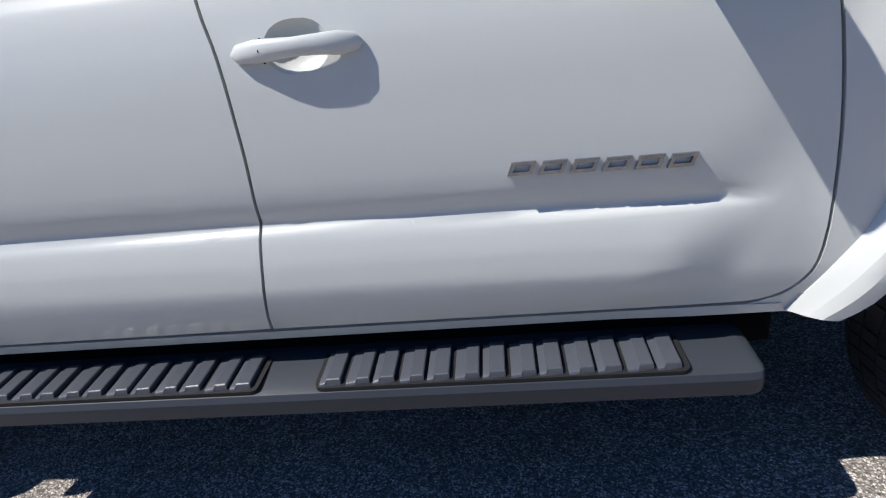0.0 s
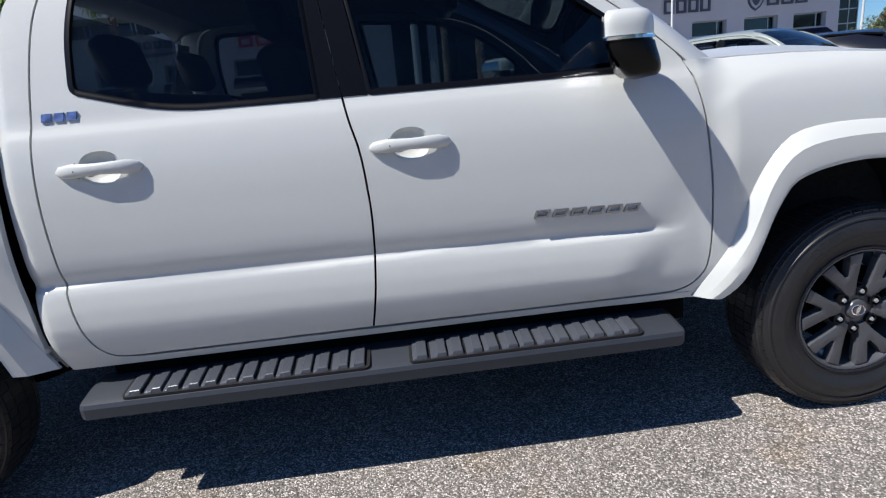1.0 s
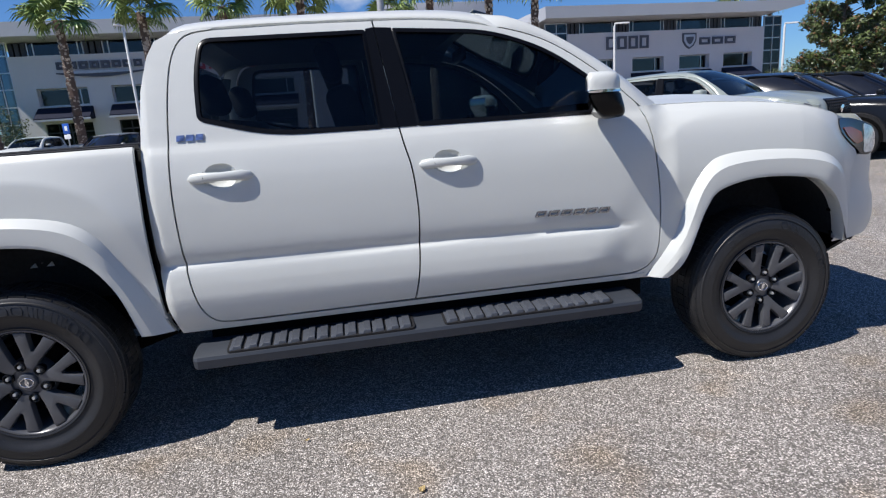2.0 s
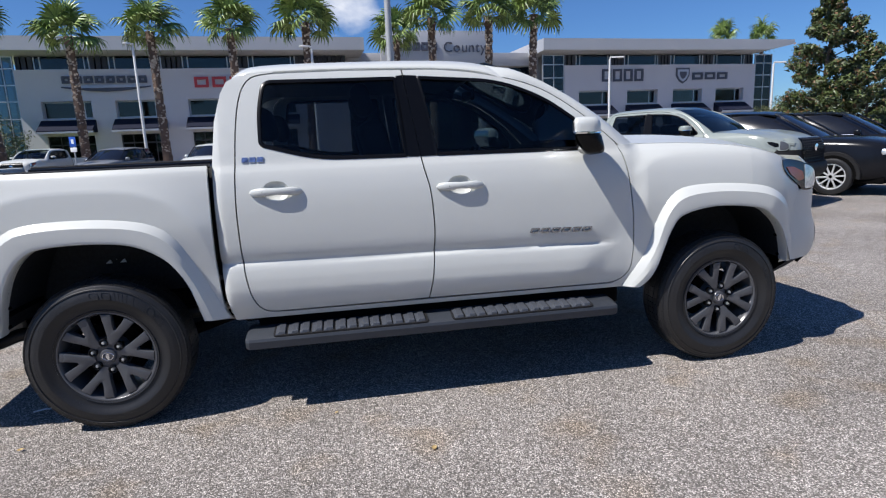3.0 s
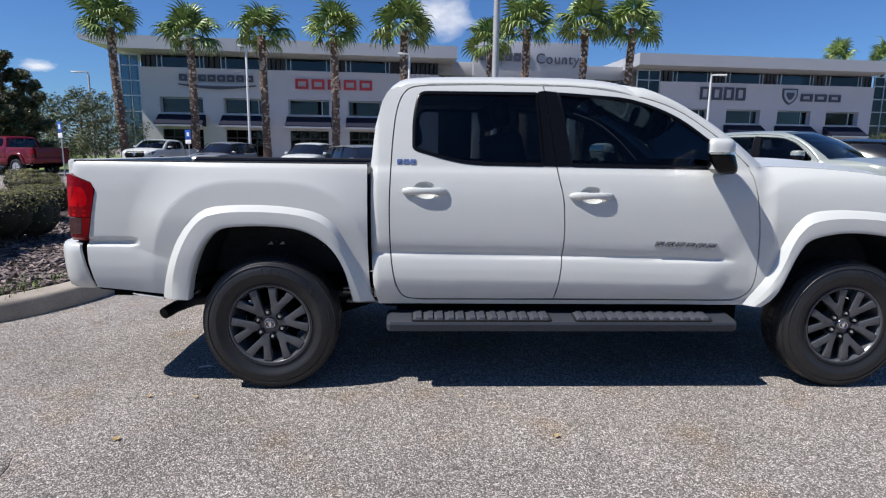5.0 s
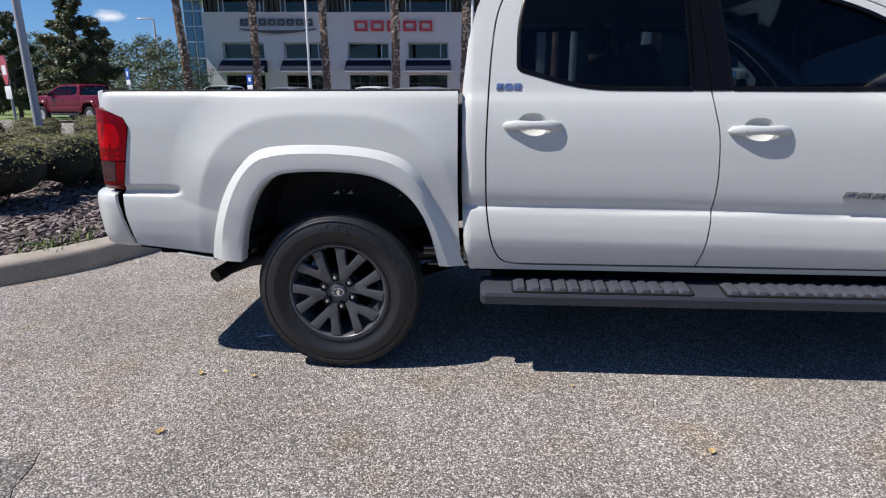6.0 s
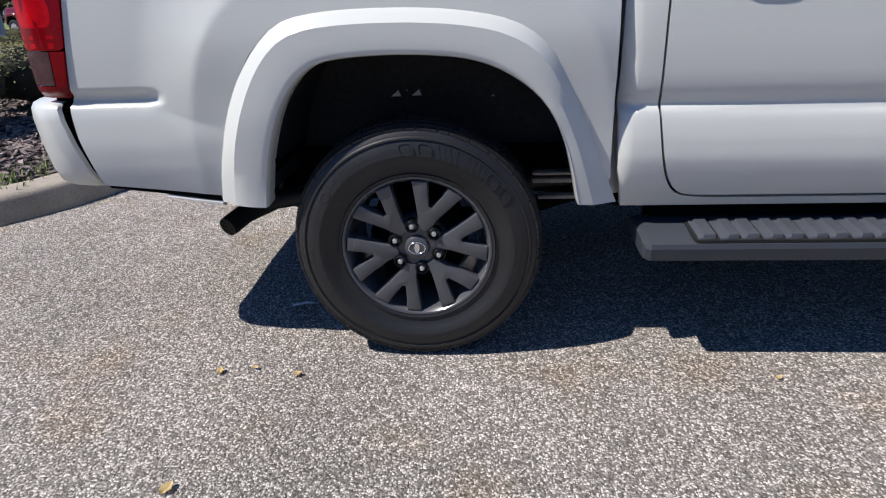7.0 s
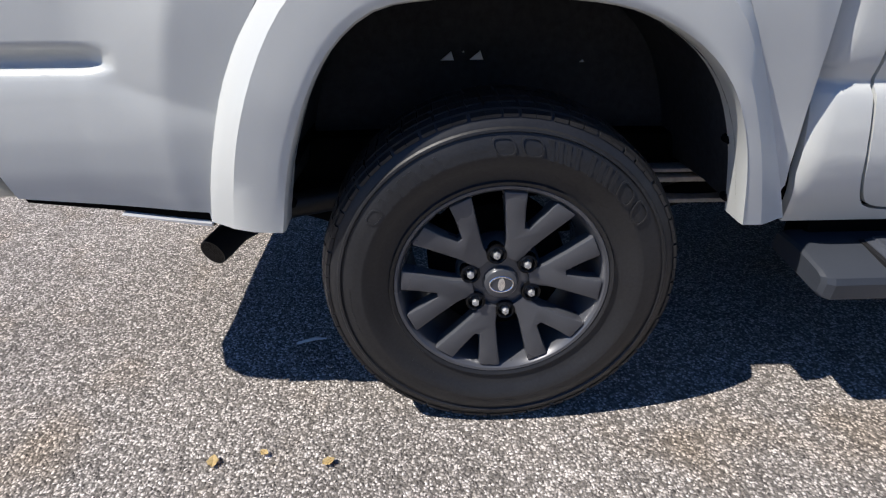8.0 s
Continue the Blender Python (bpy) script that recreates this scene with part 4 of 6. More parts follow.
        lamp = sheet("headlight", spline([(3.634, 1.110), (3.66, 1.133), (3.75, 1.127), (3.83, 1.108), (3.90, 1.085), (3.955, 1.05), (3.962, 0.985), (3.92, 0.948), (3.83, 0.948), (3.79, 0.978), (3.705, 1.027), (3.650, 1.068)], 3, True), [], cover, SMOKED, truck, side, 0.02, 0.02, 0.02, "dark framed headlight")
        sheet("side_marker", rounded([(3.664, 1.090), (3.735, 1.088), (3.822, 1.058), (3.832, 1.010), (3.780, 1.002), (3.700, 1.047)], 0.012), [], over, AMBER, lamp, side, 0.02, 0.02, 0.004, "amber side marker lens")
        sheet("headlight_lens", rounded([(3.842, 1.098), (3.90, 1.080), (3.950, 1.045), (3.955, 0.985), (3.918, 0.955), (3.845, 0.955)], 0.014), [], over, LAMP_CLEAR, lamp, side, 0.02, 0.02, 0.004, "clear lens")
        # cabin lining
        box("door_lining", (0.70, min(side * 0.72, side * 0.775), 0.55), (2.60, max(side * 0.72, side * 0.775), 1.215), CABIN, truck, 0.01, "dark door lining")
        # windscreen pillar
        rows = []
        for v in np.linspace(0, 1.06, 15):
            g = windscreen_point(1.0 if side > 0 else -1.0, v)
            s = np.interp(v, [0, 0.12, 1, 1.1], [2.645, 2.57, 1.93, 1.86])
            z = np.interp(s, [q[0] for q in TOP_LINE], [q[1] for q in TOP_LINE]) if s < 2.575 else np.interp(s, [2.575, 2.645], [1.312, 1.245])
            w = float(body(s, z))
            d = Vector((s + 0.001, side * (w - 0.003), z + 0.002))
            rise = float(step01(v, 0.0, 0.2))
            sink = Vector((0, 0, -0.0135 * float(step01(v, 0.86, 0.98)) - 0.03 * float(step01(v, 0.985, 1.06))))
            d, g = d + sink, g + sink
            lift = float(np.interp(v, [0, 0.2, 0.5, 0.8, 0.92, 1.0], [0, 0.022, 0.025, 0.030, 0.017, -0.004]))
            fade = 1 - float(step01(v, 0.70, 0.95))
            mid = (d * 0.55 + g * 0.45) + Vector((0, side * 0.012 * rise * fade, lift))
            rows.append([Vector((d.x, side * (w - 0.02), d.z)), d, d * 0.85 + mid * 0.15 + Vector((0, side * 0.003 * fade, 0.006 * fade)), mid, mid * 0.4 + g * 0.6 + Vector((0, 0, 0.010 * (1 - float(step01(v, 0.8, 1.0))))), g, g + Vector((-0.02, -side * 0.01, -0.02))])
        loft("screen_pillar", rows, PAINT, truck, "white windscreen pillar", sharp=70)
    # roof
    rows = []
    for x in (0.62, 0.64, 0.66, 0.70, 0.74, 0.80, 0.9, 1.05, 1.2, 1.35, 1.5, 1.65, 1.8, 1.86, 1.91, 1.95, 1.98, 2.01, 2.04):
        ze, zc = float(ROOF_EDGE(x)), float(ROOF_MID(x))
        w = float(body(max(x, 0.6), min(ze, 1.70))) - 0.001
        w -= 0.10 * (1 - float(step01(x, 0.60, 0.76))) ** 2
        row = [(x, -w + 0.012, ze - 0.012)]
        for q in np.sin(np.linspace(-math.pi / 2, math.pi / 2, 41)):
            row.append((x, w * q, ze + (zc - ze) * (1 - abs(q) ** 4.2) ** 0.62))
        row.append((x, w - 0.012, ze - 0.012))
        rows.append(row)
    loft("roof", rows, PAINT, truck, "white cab roof", sharp=60)
    rows = [[(2.005 - 0.10 * t * t - 0.012 * k, 0.60 * t, 1.722 - 0.115 * t**4 + 0.012 * k) for t in np.linspace(-1, 1, 21)] for k in (0, 1)]
    box("headliner", (0.80, -0.60, 1.668), (1.92, 0.60, 1.680), material("pale headliner", (0.3, 0.3, 0.29), 0.9), truck)
    rows = [[windscreen_point(t, v) for t in np.linspace(-1, 1, 17)] for v in np.linspace(0, 1, 9)]
    loft("windscreen", rows, GLASS_CLEAR, truck, "clear windscreen")
    rows = [[(x, y, z + 0.0 * y) for y in np.linspace(-0.62, 0.62, 9)] for x, z in ((0.565, 1.27), (0.60, 1.45), (0.645, 1.61))]
    loft("back_window", rows, GLASS_REAR, truck, "dark back window")
    for side in (-1, 1):
        rows = [[(x + 0.03 * q, side * (0.60 + (w - 0.60) * q), z) for x, z, w in ((0.572, 0.5, 0.80), (0.570, 1.25, 0.80), (0.595, 1.45, 0.745), (0.645, 1.60, 0.68))] for q in (0, 0.5, 1)]
        loft("cab_back_post", rows, PAINT, truck)
    box("cab_back", (0.56, -0.80, 0.50), (0.60, 0.80, 1.275), PAINT, truck, 0.01)
    # hood
    rows = []
    for x in list(np.linspace(2.60, 3.6, 14)) + [3.7, 3.78, 3.85, 3.92, 3.97, 4.01]:
        ze, zc = float(HOOD_EDGE(x)), float(HOOD_MID(x))
        w = float(body(max(x, 2.8), min(ze, 1.255))) - 0.002
        row = [(x, -w, ze - 0.03)]
        for q in np.sin(np.linspace(-math.pi / 2, math.pi / 2, 33)):
            power = 0.018 * float(step01(abs(q), 0.62, 0.5)) * float(step01(x, 2.75, 3.1))
            row.append((x, w * q, ze + 0.004 + (zc - ze) * (1 - abs(q) ** 3) + power))
        row.append((x, w, ze - 0.03))
        rows.append(row)
    loft("hood", rows, PAINT, truck, "white hood", sharp=60)
    box("cowl", (2.50, -0.66, 1.15), (2.66, 0.66, 1.240), PLASTIC, truck, 0.02)
    # front face, grille and bumper
    for name, z0, z1, lim, mat, label in (("front_bumper", 0.535, 0.95, 1.0, PAINT, "painted front bumper"), ("front_panel", 0.95, 1.14, 0.86, PAINT, "painted panel round the grille")):
        rows = [[nose_point(t, z) for t in np.linspace(-lim, lim, 41)] for z in np.linspace(z0, z1, 10)]
        loft(name, rows, mat, truck, label)
    rows = [[nose_point(t, z) + Vector((0.012, 0, 0)) for t in np.linspace(-0.62 + 0.5 * abs(z - 0.97), 0.62 - 0.5 * abs(z - 0.97), 25)] for z in np.linspace(0.72, 1.135, 10)]
    grille = loft("grille", rows, TRIM, truck, "black mesh grille")
    for k in range(10):
        z = 0.745 + 0.04 * k
        lim = 0.60 - 0.5 * abs(z - 0.97)
        rows = [[nose_point(t, z + dz + 0.013 * (1 if (j + k) % 2 else -1)) + Vector((0.018 + 0.012 * (dz == 0), 0, 0)) for dz in (-0.008, 0, 0.008)] for j, t in enumerate(np.linspace(-lim, lim, 25))]
        loft("grille_slat", rows, PLASTIC, grille)
    rows = [[nose_point(t, z) + Vector((0.012 + 0.02 * (0.5 < z < 0.70), 0, 0)) for t in np.linspace(-0.72, 0.72, 25)] for z in (0.46, 0.52, 0.60, 0.68, 0.74)]
    loft("lower_grille", rows, PLASTIC, truck, "black lower bumper insert")
    rows = [[(4.115 + 0.01 * (1 - r), 0.085 * r * math.cos(t), 0.97 + 0.06 * r * math.sin(t)) for t in [2 * math.pi * k / 24 for k in range(24)]] for r in (1.0, 0.85, 0.6, 0.02)]
    loft("grille_emblem", rows, CHROME, grille, "chrome oval emblem", closed=True)
    rows = [[nose_point(t, z) + Vector((-0.22 if z < 0.46 else -0.10 if z < 0.5 else -0.035, 0, 0)) for t in np.linspace(-0.95, 0.95, 31)] for z in (0.41, 0.48, 0.53, 0.56)]
    loft("lower_valance", rows, PLASTIC, truck, "black plastic lower valance")
    # tailgate, rear bumper, bed floor
    box("tailgate", (-1.085, -0.765, 0.80), (-1.02, 0.765, 1.255), PAINT, truck, 0.015, "white tailgate")
    rows = []
    for z, xs, w, tail in ((0.560, -0.925, 0.83, 0.10), (0.575, -0.915, 0.862, 0.03), (0.62, -0.924, 0.884, 0.01), (0.70, -0.939, 0.898, 0.0), (0.77, -0.949, 0.903, 0.0), (0.80, -0.953, 0.898, 0.004), (0.815, -0.955, 0.882, 0.015), (0.818, -0.956, 0.80, 0.05)):
        xb = -1.175 + tail
        pts = []
        for q in ((xs - 0.024, -w + 0.014), (xs - 0.028, -w), (xs - 0.06, -w), (-1.045, -w + 0.012), (-1.095, -w + 0.05), (-1.125, -w + 0.12), (xb + 0.012, -0.60), (xb, -0.3), (xb, 0.0)):
            pts.append((q[0], q[1], z))
        rows.append(pts + [(x, -y, zz) for x, y, zz in pts[::-1][1:]])
    loft("rear_bumper", rows, PAINT, truck, "white rear bumper", sharp=60)
    # added filler: stops sun slipping between tailgate and bumper
    box("bumper_top", (-1.12, -0.80, 0.785), (-0.96, 0.80, 0.808), BLACK, truck, 0.004, "black filler added above the bumper to stop sunlight")
    box("bed_floor", (-1.02, -0.75, 0.965), (0.54, 0.75, 1.0), TRIM, truck, 0.01)
    box("bed_front", (0.47, -0.79, 0.70), (0.53, 0.79, 1.245), TRIM, truck, 0.01)
    box("cab_floor", (0.60, -0.78, 0.50), (2.66, 0.78, 0.56), BLACK, truck)
    box("engine_bay", (2.60, -0.46, 0.45), (3.80, 0.46, 1.15), BLACK, truck, 0.03)
    # chassis
    for side in (-1, 1):
        y = side * 0.46
        box("frame_rail", (-1.02, min(y, y + side * 0.08), 0.44), (3.85, max(y, y + side * 0.08), 0.58), BLACK, truck, 0.01, "black chassis rail")
        tube("leaf_spring", [(-0.62, side * 0.55, 0.47), (-0.3, side * 0.55, 0.36), (0.0, side * 0.55, 0.33), (0.3, side * 0.55, 0.36), (0.62, side * 0.55, 0.46)], 0.03, BLACK, truck, "leaf spring")
        tube("damper", [(-0.16, side * 0.54, 0.34), (-0.05, side * 0.50, 0.66)], 0.03, BLACK, truck, "black damper")
    tube("rear_axle", [(0, -0.72, HUB), (0, -0.15, HUB), (0, -0.1, HUB), (0, 0.1, HUB), (0, 0.15, HUB), (0, 0.72, HUB)], [0.045, 0.045, 0.13, 0.13, 0.045, 0.045], BLACK, truck, "black rear axle")
    tube("front_axle", [(WHEELBASE, -0.72, HUB), (WHEELBASE, 0.72, HUB)], 0.05, BLACK, truck)
    pipe = [(-0.624, -0.777, 0.397), (-0.615, -0.757, 0.402), (-0.588, -0.700, 0.417), (-0.51, -0.630, 0.438), (-0.38, -0.605, 0.452), (0.1, -0.58, 0.47), (0.6, -0.50, 0.45)]
    bore = tube_rows([pipe[2], pipe[1], pipe[0]], [0.028, 0.028, 0.0285], 24)
    tail = loft("exhaust_pipe", [bore[-1], *tube_rows(pipe, [0.0315, 0.033, 0.033, 0.033, 0.033, 0.033, 0.033], 24)], SOOT, truck, "sooty black exhaust pipe with an open end", closed=True)
    loft("pipe_bore", bore, BLACK, tail, "black inside of the pipe", closed=True, caps=True)
    box("floor_pan", (0.60, -0.70, 0.42), (2.7, 0.70, 0.50), BLACK, truck, 0.02)
    # small steel bits that show inside the rear wheel arch, and pale daylight chips
    # the steel's brown is brightened to paint in light bounced off the ground
    rail = material("brown steel with bounce light", (0.34, 0.31, 0.27), 0.6, vary=0.4, scale=20, fine=90)
    pale = material("pale chip painting daylight through a hole", (0.88, 0.88, 0.87), 0.5, vary=0.05)
    for side in (-1, 1):
        lo, hi = min(side * 0.565, side * 0.61), max(side * 0.565, side * 0.61)
        box("spring_hanger", (0.36, lo, 0.502), (0.64, hi, 0.512), rail, truck, 0.003, "brown steel spring hanger with ground bounce in its colour")
        box("spring_hanger", (0.36, lo, 0.476), (0.64, hi, 0.490), rail, truck, 0.003, "brown steel spring hanger with ground bounce in its colour")
        box("spring_hanger", (0.38, lo, 0.420), (0.64, hi, 0.432), rail, truck, 0.003, "brown steel spring hanger with ground bounce in its colour")
        box("spring_shackle", (-0.58, lo, 0.445), (-0.49, hi, 0.505), rail, truck, 0.006, "brown steel spring shackle with ground bounce in its colour")
        # pale chips stand in for daylight showing through holes in the arch
        for x, z, r in ((-0.092, 0.757, 0.017), (-0.022, 0.758, 0.017), (0.233, 0.744, 0.005), (-0.055, 0.768, 0.003)):
            rows = [[(x + q * r, side * y, z + h * r) for q, h in ((-1.0, -0.5), (0.9, -0.5), (0.5, 0.7))] for y in (0.484, 0.478)]
            loft("liner_clip", rows, pale, truck, "pale chip painting daylight through a hole", closed=True, caps=True)
    # cabin
    for y in (-0.36, 0.36):
        seat(truck, 1.72, y, 0.52)
    seat(truck, 1.16, 0.0, 1.3, 0.50)
    bm = bmesh.new()
    add_box(bm, (2.22, -0.72, 0.90), (2.62, 0.72, 1.20), 0.07, 3)
    part("dashboard", bm, CABIN, truck, "dark dashboard")
    wheel_path = [(2.08 + 0.06 * math.sin(t), 0.38 + 0.185 * math.cos(t), 1.10 + 0.175 * math.sin(t)) for t in [2 * math.pi * k / 24 for k in range(24)]]
    loft("steering_wheel", tube_rows(wheel_path + wheel_path[:1], 0.016, 8), TRIM, truck, "black steering wheel", closed=True)
    tube("steering_column", [(2.08, 0.38, 1.10), (2.30, 0.38, 1.02)], 0.04, TRIM, truck)
    box("inner_mirror", (1.99, -0.13, 1.56), (2.02, 0.13, 1.63), TRIM, truck, 0.012)
    # wheels
    first = build_wheel(truck)
    first.matrix_basis = pose(0, -0.800, HUB)
    copy_thing(first, pose(WHEELBASE, -0.800, HUB, 0, 17, 0))
    copy_thing(first, pose(0, 0.800, HUB, 0, 0, 180))
    copy_thing(first, pose(WHEELBASE, 0.800, HUB, 0, 0, 180))
    return truck


def windscreen_point(t, v):
    """t across from -1 to 1, v from the cowl up to the roof."""
    half = 0.745 - 0.125 * v
    return Vector((2.77 - 0.82 * v + (0.08 - 0.04 * v) * (1 - t * t), half * t, 1.252 + 0.692 * v - 0.22 * v * v + (0.025 * v) * (1 - t * t)))


TRUCK = build_pickup()
tagged(TRUCK, "white crew cab pickup truck with black wheels parked on asphalt", "pickup truck")


# ---- ground ----
bm = bmesh.new()
bmesh.ops.create_grid(bm, x_segments=8, y_segments=8, size=900)
ground = part("ground", bm, ASPHALT)
tagged(ground, "pale worn chip asphalt of a car lot", "ground", kind="structure")

corners = [(-0.935, -1.605), (-0.45, -2.75), (-2.1, -3.0), (-2.3, -2.06)]
wavy = []
for k in range(4):
    (xa, ya), (xb, yb) = corners[k], corners[(k + 1) % 4]
    for j in range(12):
        wavy.append((xa + (xb - xa) * j / 12 + 0.012 * math.sin(j * 2.1 + k), ya + (yb - ya) * j / 12 + 0.012 * math.cos(j * 1.7 + k)))
patch = loft("asphalt_patch", [[(x, y, -0.01) for x, y in wavy], [(x, y, 0.003) for x, y in wavy], [(x, y, 0.005) for x, y in inset(wavy, 0.02)]], DARK_ASPHALT, closed=True, caps=True)
tagged(patch, "darker area of the asphalt with wavy edges", "asphalt patch", kind="structure")

CONCRETE = material("kerb concrete", (0.33, 0.288, 0.235), 0.85, vary=0.3, scale=4, fine=90, bump=0.25)
MULCH_SOIL = material("dark mulch soil", (0.055, 0.04, 0.03), 0.95, vary=0.5, scale=8, fine=60, bump=0.6)
CHIP = leafy("weathered wood chip", (0.040, 0.028, 0.024), (0.33, 0.262, 0.24), 0.85)
GRASS = leafy("grass", (0.08, 0.13, 0.025), (0.2, 0.26, 0.06), 0.6)
LAWN = material("mown lawn", (0.16, 0.21, 0.06), 0.9, vary=0.3, scale=0.6, fine=15, bump=0.3)
TWIG_SHADE = material("dark inner twigs and shade", (0.018, 0.019, 0.010), 0.95, vary=0.5, scale=12, fine=70, bump=0.5)
HEDGE_LEAF = leafy("hedge leaf", (0.036, 0.041, 0.013), (0.26, 0.235, 0.065), 0.6)
TREE_LEAF = leafy("dark broad leaf", (0.020, 0.036, 0.011), (0.105, 0.135, 0.038), 0.42, (0.16, 0.085, 0.04))
FAR_LEAF = leafy("pale far leaf", (0.05, 0.07, 0.03), (0.15, 0.17, 0.075), 0.6)
PALM_LEAF = leafy("palm leaf", (0.06, 0.11, 0.025), (0.26, 0.35, 0.09), 0.4)
BARK = material("grey brown bark", (0.13, 0.10, 0.075), 0.9, vary=0.4, fine=40, bump=0.6)
PALM_BOOT = material("pale old leaf base", (0.50, 0.42, 0.34), 0.9, vary=0.4, scale=9, fine=40, bump=0.4)
PALM_BARK = material("fibrous palm bark", (0.13, 0.085, 0.062), 0.95, vary=0.45, scale=5, fine=30, bump=0.8)
STUCCO = material("pale grey stucco", (0.56, 0.55, 0.57), 0.9, vary=0.05, scale=0.5, fine=12, bump=0.05)
FASCIA = material("silver grey metal fascia", (0.46, 0.46, 0.47), 0.5, metal=0.2, vary=0.04, scale=0.4, fine=6)
DARK_METAL = material("dark bronze metal", (0.04, 0.042, 0.05), 0.5, metal=0.3, vary=0.15)
AWNING = material("navy metal awning", (0.013, 0.016, 0.032), 0.7, vary=0.1, spec=0.15)
ALUMINIUM = material("silver aluminium frame", (0.5, 0.51, 0.52), 0.4, metal=0.6, vary=0.05)
ROOM_DARK = material("dark walls painted as a dim showroom", (0.05, 0.052, 0.055), 0.9, vary=0.3, scale=0.6)
SIGN_GREY = material("dark grey sign letters", (0.07, 0.075, 0.10), 0.5, vary=0.05)
SIGN_RED = material("red sign letters", (0.50, 0.05, 0.06), 0.5, vary=0.05)
SIGN_SILVER = material("silver sign", (0.45, 0.47, 0.52), 0.4, metal=0.3, vary=0.1)
POLE = material("white painted pole", (0.66, 0.66, 0.64), 0.5, vary=0.06, fine=30)
GALV = material("grey galvanised pole", (0.42, 0.43, 0.43), 0.55, metal=0.3, vary=0.1, fine=30)
SIGN_BLUE = material("blue sign face", (0.02, 0.09, 0.42), 0.4, vary=0.05)
SIGN_WHITE = material("white sign face", (0.75, 0.75, 0.74), 0.4, vary=0.03)
STOP_RED = material("red sign face", (0.42, 0.02, 0.03), 0.4, vary=0.05)
PANE = glass("showroom glass", (0.30, 0.37, 0.40), 1.6)


# ---- planted island with its kerb ----
def kerb_and_bed():
    edge = spline([(-2.06, 1.60), (-1.99, 1.30), (-2.02, 1.02), (-2.13, 0.70), (-2.28, 0.42), (-2.54, 0.12), (-3.10, -0.45), (-4.2, -1.5), (-6.0, -2.8), (-10.0, -3.8), (-16.0, -3.6), (-17.5, 2.0), (-17.0, 9.0), (-13.0, 12.5), (-8.0, 12.0), (-5.2, 8.0), (-3.6, 4.5), (-2.5, 2.2)], 8, closed=True)
    p = np.array(edge)
    t = np.roll(p, -1, 0) - np.roll(p, 1, 0)
    t /= np.linalg.norm(t, axis=1)[:, None]
    inward = np.stack([t[:, 1], -t[:, 0]], 1)
    middle = np.array([-9.0, 4.0])
    inward *= np.sign(((middle - p) * inward).sum(1))[:, None]
    rows = []
    for d, z in ((-0.002, -0.02), (0.0, 0.02), (0.022, 0.115), (0.032, 0.135), (0.05, 0.147), (0.08, 0.152), (0.235, 0.156), (0.252, 0.15), (0.26, 0.09)):
        rows.append([(x, y, z) for x, y in p + inward * d])
    kerb = loft("kerb", rows, CONCRETE, closed=True, sharp=60)
    tagged(kerb, "weathered pale concrete kerb round a planted bed", "kerb", kind="structure")
    ring = p + inward * 0.255
    verts = [(x, y, 0.12) for x, y in ring] + [(x, y, 0.135) for x, y in p + inward * 1.0] + [(-9.0, 4.0, 0.15)]
    n = len(ring)
    faces = [(k, (k + 1) % n, n + (k + 1) % n, n + k) for k in range(n)] + [(n + k, n + (k + 1) % n, 2 * n) for k in range(n)]
    bed = raw_part("mulch_bed", verts, faces, MULCH_SOIL)
    tagged(bed, "dark mulch bed inside the kerb", "mulch", kind="structure")
    return ring


def inside(pt, ring):
    x, y, hit = pt[0], pt[1], False
    for k in range(len(ring)):
        (x0, y0), (x1, y1) = ring[k - 1], ring[k]
        if (y0 > y) != (y1 > y) and x < (x1 - x0) * (y - y0) / (y1 - y0) + x0:
            hit = not hit
    return hit


def mulch_chips(ring):
    rnd = random.Random(5)
    verts, faces = [], []
    made = 0
    while made < 9000:
        x, y = rnd.uniform(-7.0, -2.0), rnd.uniform(-2.0, 6.0)
        if not inside((x, y), ring) or rnd.random() > 1.15 - 0.16 * math.hypot(x + 2.4, y - 0.8):
            continue
        made += 1
        l, w, h = rnd.uniform(0.03, 0.11), rnd.uniform(0.012, 0.045), rnd.uniform(0.003, 0.012)
        m = pose(x, y, 0.142 + rnd.uniform(0, 0.02), rnd.uniform(-25, 25), rnd.uniform(-25, 25), rnd.uniform(0, 360))
        b = len(verts)
        verts += [m @ Vector(q) for q in ((-l / 2, -w / 2, 0), (l / 2, -w * 0.3, 0), (l / 2, w / 2, 0), (-l / 2, w * 0.4, 0), (-l / 2, -w / 2, h), (l / 2, -w * 0.3, h), (l / 2, w / 2, h), (-l / 2, w * 0.4, h))]
        faces += [tuple(b + j for j in q) for q in ((4, 5, 6, 7), (0, 1, 5, 4), (1, 2, 6, 5), (2, 3, 7, 6), (3, 0, 4, 7))]
    ob = raw_part("mulch_chips", verts, faces, CHIP, smooth=False)
    tagged(ob, "scattered weathered brown wood chips on the bed", "mulch", kind="stuff")


